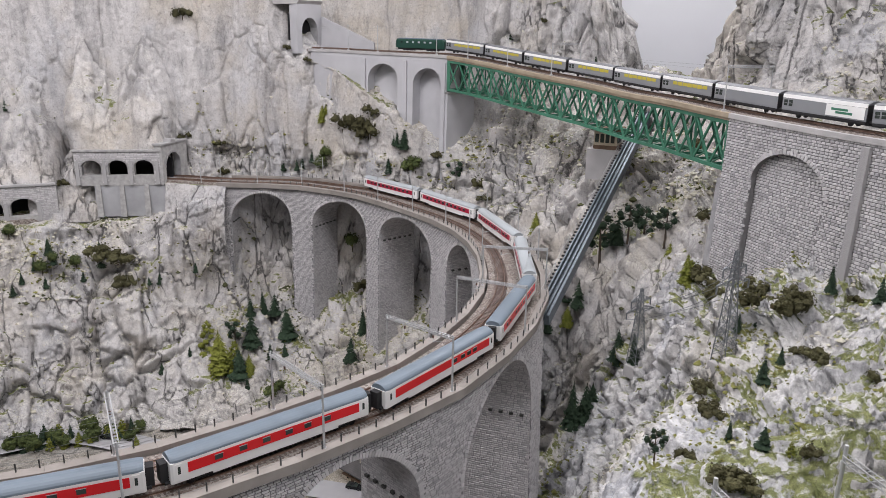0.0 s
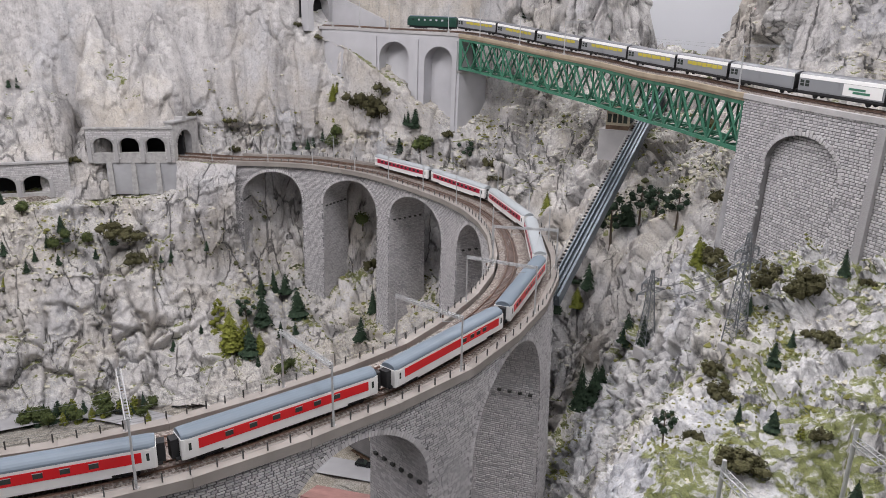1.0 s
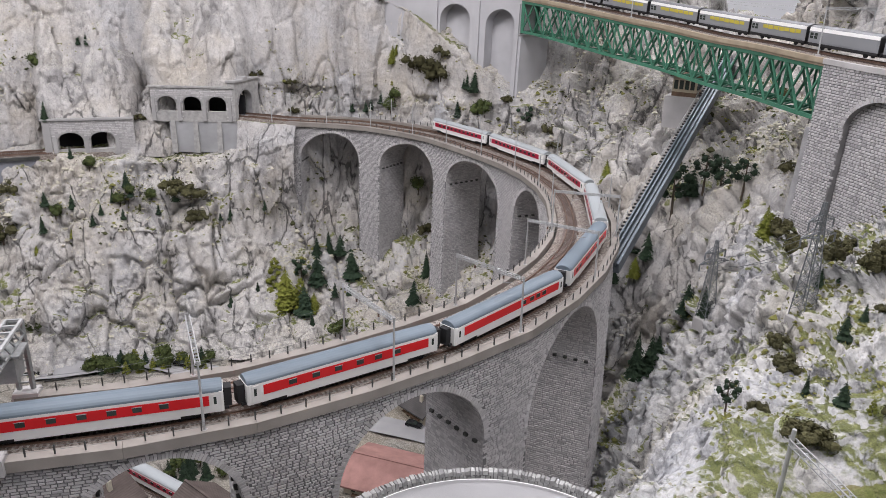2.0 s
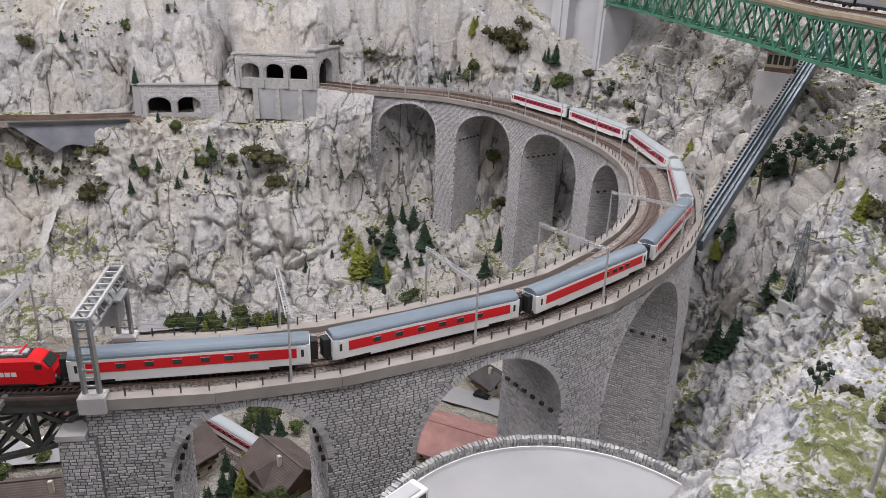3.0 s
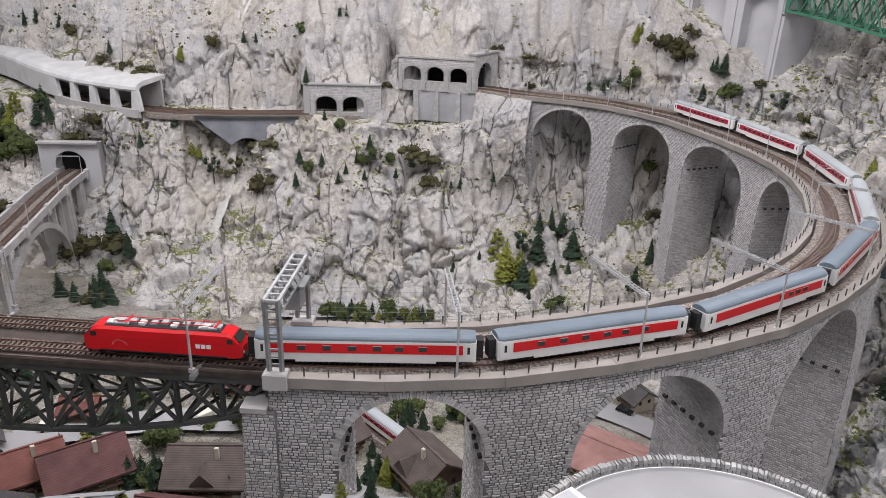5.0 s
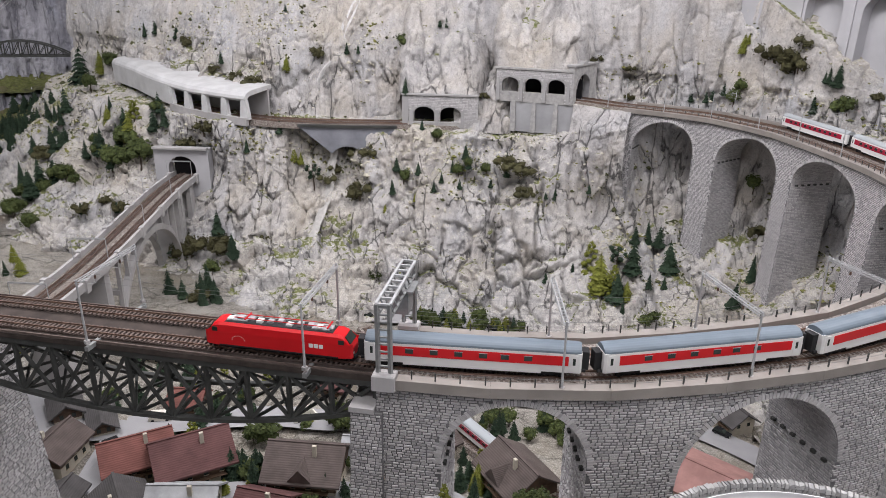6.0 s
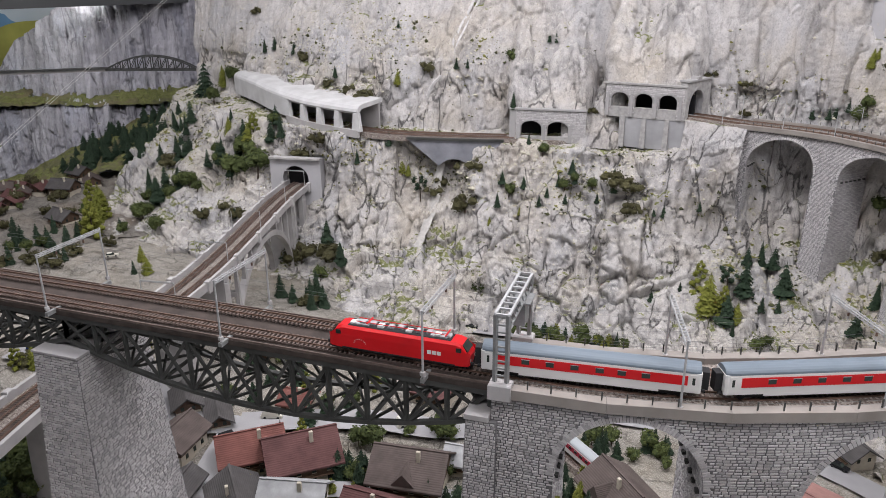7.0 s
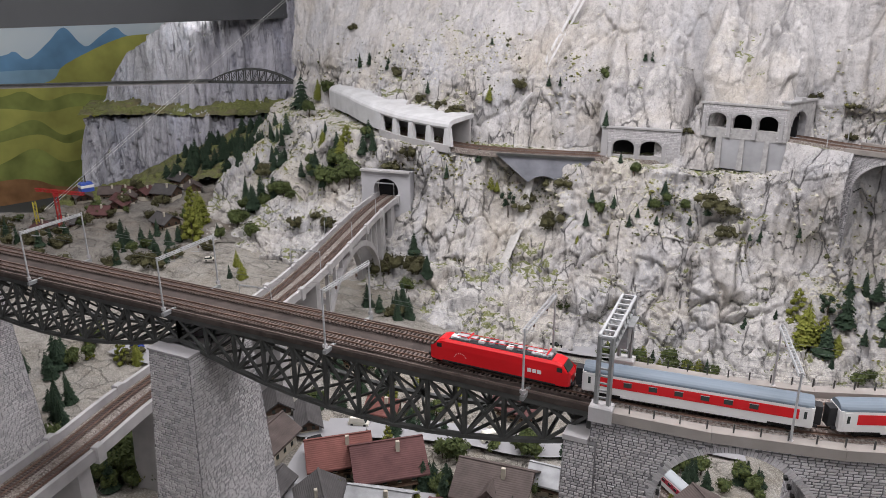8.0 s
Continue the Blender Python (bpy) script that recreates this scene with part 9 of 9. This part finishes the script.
# ---- loose rubble and moss pads on the ledges ----
def scatter(name, Q, keep, count, size, material, parent_label, squash=.7, seed=1, category="rubble"):
    r = np.random.RandomState(seed)
    du, dv = np.gradient(Q, axis=1), np.gradient(Q, axis=0)
    N = np.cross(du, dv)
    area = np.linalg.norm(N, axis=2)
    N = N / (area[..., None] + 1e-12)
    w = (area * keep(Q, N)).reshape(-1)
    idx = r.choice(len(w), count, p=w / w.sum())
    P = Q.reshape(-1, 3)[idx] + r.normal(0, .002, (count, 3))
    base = np.array([(1, 0, 0), (0, 1, 0), (-1, 0, 0), (0, -1, 0), (.1, .1, 1), (-.1, 0, -1)], float)
    V = base[None] * r.uniform(.6, 1.3, (count, 6, 1))
    a = r.uniform(0, 6.28, count)
    c, s = np.cos(a)[:, None], np.sin(a)[:, None]
    x, y = V[..., 0] * c - V[..., 1] * s, V[..., 0] * s + V[..., 1] * c
    k = size * np.exp(r.normal(0, .45, count))[:, None]
    V = np.stack([P[:, :1] + x * k, P[:, 1:2] + y * k * .8, P[:, 2:] + V[..., 2] * k * squash], -1)
    tri = np.array([(0, 1, 4), (1, 2, 4), (2, 3, 4), (3, 0, 4), (1, 0, 5), (2, 1, 5), (3, 2, 5), (0, 3, 5)])
    F = (np.arange(count)[:, None, None] * 6 + tri[None]).reshape(-1, 3)
    me = bpy.data.meshes.new(name)
    me.from_pydata(V.reshape(-1, 3).tolist(), [], F.tolist())
    me.materials.append(material)
    me.update()
    return tagged(new(name, me), parent_label, category, kind="stuff")


M["rubble"] = stone("pale_rubble", (0.80, 0.77, 0.65), (0.42, 0.39, 0.31), True)
M["moss"] = plain("moss_pad", (0.25, 0.25, 0.08), .95, var=.4, scale=20, each=.5, island=True)
M["mossdark"] = plain("dark_moss_pad", (0.10, 0.105, 0.05), .95, var=.4, scale=20, each=.5, island=True)


def patchy(f, bias=0.0, flat=.35):
    def keep(Q, N):
        n = fractal(Q[..., 0] * f, Q[..., 1] * f, Q[..., 2] * f, 3) + bias
        return np.clip(n, 0, 1) * np.clip((np.abs(N[..., 2]) - flat) * 3, 0, 1) * (Q[..., 2] > .22) * (Q[..., 2] < 1.75)
    return keep


def terrace(Q, N):
    band = np.exp(-(((Q[..., 2] - .74) / .13) ** 2)) * (Q[..., 0] < -.9) + .9 * np.exp(-(((Q[..., 2] - .50) / .12) ** 2)) * (Q[..., 0] > -1.0) * (Q[..., 0] < .1) + .6 * np.exp(-(((Q[..., 2] - 1.16) / .13) ** 2))
    return band * (.25 + np.clip(fractal(Q[..., 0] * 7, Q[..., 1] * 7, Q[..., 2] * 7, 3) + .2, 0, 1)) * np.clip((np.abs(N[..., 2]) - .15) * 3, 0, 1)


scatter("rubble", CLIFF, terrace, 19000, .0038, M["rubble"], "cream rubble strewn over the cliff ledges", .7, 1)
scatter("rubble", CLIFF, patchy(5, .1), 7000, .0032, M["rubble"], "cream rubble caught on small ledges", .7, 2)
scatter("moss", CLIFF, lambda Q, N: terrace(Q, N) * np.clip(fractal(Q[..., 0] * 9 + 4, Q[..., 1] * 9, Q[..., 2] * 9, 2), 0, 1), 3600, .0048, M["moss"], "yellow-green moss pads among the rubble", .6, 3, "moss")
scatter("moss", CLIFF, lambda Q, N: terrace(Q, N) * np.clip(fractal(Q[..., 0] * 8 + 9, Q[..., 1] * 8, Q[..., 2] * 8, 2), 0, 1), 2200, .0055, M["mossdark"], "dark olive moss pads among the rubble", .7, 4, "moss")
scatter("rubble", HILL, patchy(6, .15, .3), 3500, .0028, M["rubble"], "white rubble on the crag hillside", .7, 5)
scatter("moss", HILL, patchy(7, -.15, .45), 7000, .0026, M["moss"], "yellow-green moss on the crag hillside", .8, 6, "moss")

# ---- masonry: every visible block proud of its mortar ----
rs = random.Random(11)


def course(at, s0, s1, z0, z1, skip, shape, singles=None, course_h=.0044, block_l=.0100, proud=.0016, unit=1.0):
    """Running-bond blocks over a face given by at(s, z, out); skip(s, z) leaves openings free."""
    z, row = z0, 0
    while z < z1 - .002:
        h = min(course_h * rs.uniform(.85, 1.15), z1 - z)
        s = s0 - (row % 2) * block_l * .5
        while s < s1:
            w = block_l * rs.uniform(.65, 1.35)
            a, b = max(s, s0), min(s + w, s1)
            if (b - a) * unit > .003 and not skip((a + b) / 2, z + h / 2):
                o = proud * rs.uniform(.35, 1.25)
                g, k = .00055, .0006
                gs, ks = g / unit, k / unit
                low = [at(a + gs, z + g, -.001), at(b - gs, z + g, -.001), at(b - gs, z + h - g, -.001), at(a + gs, z + h - g, -.001)]
                top = [at(a + gs + ks, z + g + k * .7, o), at(b - gs - ks, z + g + k * .7, o * rs.uniform(.6, 1.1)), at(b - gs - ks, z + h - g - k * .7, o), at(a + gs + ks, z + h - g - k * .7, o * rs.uniform(.6, 1.1))]
                if singles and singles(a, z):
                    BLOCKS.append((low, top))
                else:
                    i = len(shape.v)
                    shape.v += [tuple(p) for p in low + top]
                    shape.f += [(i + 4, i + 5, i + 6, i + 7), (i, i + 1, i + 5, i + 4), (i + 1, i + 2, i + 6, i + 5), (i + 2, i + 3, i + 7, i + 6), (i + 3, i, i + 4, i + 7)]
            s += w
        z += h
        row += 1


BLOCKS = []


def arch_skip(s, z, ring=.009):
    if z < .22:
        return True
    for a, b, crown, spring in ARCHES:
        if a - ring * .25 < s < b + ring * .25 and z < spring:
            return True
        u = (2 * s - a - b) / (b - a + 2 * ring)
        if abs(u) < 1 and z >= spring and z < spring + (crown - spring + ring) * math.sqrt(1 - u * u):
            return True
    return False


def stuff(name, shape, parent, label=""):
    ob = part(name, shape, M["blocks"], parent, label, fix=False)
    return tagged(ob, kind="stuff")


outer, inner, jambs = Shape(), Shape(), Shape()
S_TIP = main.near(.21, 1.95)
near_zone = lambda s, z: S_END < s < S_END + .25 and z > .952
course(lambda s, z, o: face_at(s, 1, z, o), S_END, S_TIP, .30, TOP, arch_skip, outer, near_zone)
course(lambda s, z, o: face_at(s, -1, z, o), main.near(.06, 1.85), S_BACK, .34, TOP, arch_skip, inner)
for a, b, crown, spring in ARCHES:
    for s, sg in ((a, 1), (b, -1)):
        course(lambda o, z, out: face_at(s + sg * out, 1, z, 0).lerp(face_at(s + sg * out, -1, z, 0), o), 0, 1, .30, spring, lambda o, z: False, jambs, None, .0052, .075, .0014, .155)
soffits = Shape()


def soffit_at(a, b, crown, spring, arc):
    def at(o, q, out):
        th, k = math.pi * q / arc, 1 - out / (crown - spring)
        s, z = (a + b) / 2 - (b - a) / 2 * k * math.cos(th), spring + (crown - spring) * k * math.sin(th)
        return face_at(s, 1, z, 0).lerp(face_at(s, -1, z, 0), o)
    return at


for a, b, crown, spring in ARCHES:
    arc = math.pi * math.sqrt(((b - a) ** 2 / 4 + (crown - spring) ** 2) / 2)
    course(soffit_at(a, b, crown, spring, arc), 0, 1, .001, arc, lambda o, z: False, soffits, None, .0052, .075, .0012, .155)
stuff("vault_blocks", soffits, viaduct, "grey stone blocks")
stuff("wall_blocks", outer, viaduct, "grey stone blocks")
stuff("back_wall_blocks", inner, viaduct, "grey stone blocks")
stuff("jamb_blocks", jambs, viaduct, "grey stone blocks")
for low, top in BLOCKS[:290]:
    i = Shape()
    i.v = [tuple(p) for p in low + top]
    i.f = [(4, 5, 6, 7), (0, 1, 5, 4), (1, 2, 6, 5), (2, 3, 7, 6), (3, 0, 4, 7)]
    part("block", i, M["block"], viaduct, fix=False)
rest = Shape()
for low, top in BLOCKS[290:]:
    i = len(rest.v)
    rest.v += [tuple(p) for p in low + top]
    rest.f += [(i + 4, i + 5, i + 6, i + 7), (i, i + 1, i + 5, i + 4), (i + 1, i + 2, i + 6, i + 5), (i + 2, i + 3, i + 7, i + 6), (i + 3, i, i + 4, i + 7)]
if rest.v:
    stuff("upper_blocks", rest, viaduct, "grey stone blocks")
for k, (a, b, crown, spring) in enumerate(ARCHES):
    side, n = (1, 72) if k < 3 else (-1, 44)
    if k == 3:
        continue
    ring_stones(lambda u, z, o: face_at(u, side, z, o), a, b, spring, crown, viaduct, M["block"], n, .011, .0016)
# dark corbel stones in the reveals
for k, (a, b, crown, spring) in enumerate(ARCHES):
    for j in range(6):
        o = .12 + .15 * j
        for s, sg in ((a, 1), (b, -1)):
            p = face_at(s, 1, spring - .012, 0).lerp(face_at(s, -1, spring - .012, 0), o)
            w = Vector((*main.way(s), 0)) * sg
            part("corbel", Shape().beam(p, p + w * .006, .008, .005), M["steel"], viaduct, "dark corbel stone")

# lower, wider footing of the end pier
foot = Shape()
fp = lambda s, o, z: main.at(s, o, z)
foot.hexa([fp(S_END - .055, -.11, .16), fp(S_END + .01, -.11, .16), fp(S_END + .01, .098, .16), fp(S_END - .055, .098, .16)], [fp(S_END - .034, -.088, .945), fp(S_END + .01, -.088, .945), fp(S_END + .01, .0805, .945), fp(S_END - .034, .0805, .945)])
part("end_footing", foot, M["mortar"], viaduct, "dark mortar")
part("bearing_shelf", Shape().hexa([fp(S_END - .036, -.088, .945), fp(S_END - .001, -.088, .945), fp(S_END - .001, .083, .945), fp(S_END - .036, .083, .945)], [fp(S_END - .036, -.088, .953), fp(S_END - .001, -.088, .953), fp(S_END - .001, .083, .953), fp(S_END - .036, .083, .953)]), M["concrete"], viaduct, "smooth concrete bearing shelf")
ft = Shape()
def foot_at(s, z, o):
    g = (.945 - z) / .785
    return fp(S_END - .034 - .021 * g + s * (.044 + .021 * g), .0805 + .0175 * g + o, z)
course(lambda s, z, o: foot_at(s, z, o), 0, 1, .30, .945, lambda s, z: False, ft, None, .0050, .20, .0014, .055)
def foot_left(s, z, o):
    g = (.945 - z) / .785
    return fp(S_END - .034 - .021 * g - o, .0805 + .0175 * g - s * (.168 + .04 * g), z)
course(foot_left, 0, 1, .30, .945, lambda s, z: False, ft, None, .0050, .06, .0014, .18)
stuff("footing_blocks", ft, viaduct, "grey stone blocks")

# pier blocks
for (s, ztop), (m, p) in zip(PIERS, PIER_OB):
    sh = Shape()
    def side_at(k):
        def at(u, z, o):
            g = 1 + 0.75 * (ztop - z)
            a, b = .048 * g, .085 * g
            c = [(-a, -b), (a, -b), (a, b), (-a, b)]
            nrm = [(0, -1), (1, 0), (0, 1), (-1, 0)][k]
            (x0, y0), (x1, y1) = c[k], c[(k + 1) % 4]
            return m @ Vector((x0 + (x1 - x0) * u + nrm[0] * o, y0 + (y1 - y0) * u + nrm[1] * o, z))
        return at
    for k in (0, 1, 3):
        course(side_at(k), 0, 1, .26, ztop, lambda u, z: False, sh, None, .0054, .11 if k == 0 else .062, .002, .1 if k == 0 else .17)
    stuff("pier_blocks", sh, p, "grey stone blocks")

# gallery blocks
for at, L, z0, z1, ops in ((at_u, LU, .985, 1.109, [(.024, .094, 1.052, 1.078), (.119, .189, 1.052, 1.078), (.214, .284, 1.052, 1.078)]), (at_l, LL, .85, .989, [(.044, .132, .914, .944), (.156, .244, .914, .944)])):
    def gskip(s, z):
        for a, b, sp, cr in ops:
            if a - .006 < s < b + .006 and z < sp + (cr - sp + .006) * math.sqrt(max(0, 1 - ((2 * s - a - b) / (b - a + .012)) ** 2)):
                return True
        return False
    gb_s = Shape()
    course(at, 0, L, z0, z1, gskip, gb_s, None, .0062, .013, .0012)
    stuff("wall_blocks", gb_s, upper if at is at_u else lower, "grey stone blocks")

# abutment blocks
ab = Shape()
def rskip(s, z):
    if z > zt(s) - .015:
        return True
    a, b = rA
    if a < s < b and z > 1.0:
        u = (2 * s - a - b) / (b - a)
        return z < 1.285 + .067 * math.sqrt(max(0, 1 - u * u)) + .008
    return False
course(at_a, U_R, top_line.S[-1] - .1, .96, 1.408, rskip, ab, None, .0058, .0105)
def nskip(s, z):
    a, b = rA
    u = (2 * s - a - b) / (b - a)
    return not (abs(u) < 1 and z < 1.285 + .067 * math.sqrt(max(0, 1 - u * u)))
course(lambda s, z, o: at_a(s, z, o - .014), rA[0], rA[1], 1.0, 1.36, nskip, ab, None, .0058, .0105)
stuff("abutment_blocks", ab, rw, "pale grey stone blocks")
ring_stones(at_a, rA[0], rA[1], 1.285, 1.352, rw, M["block"], 34, .010, .0016)
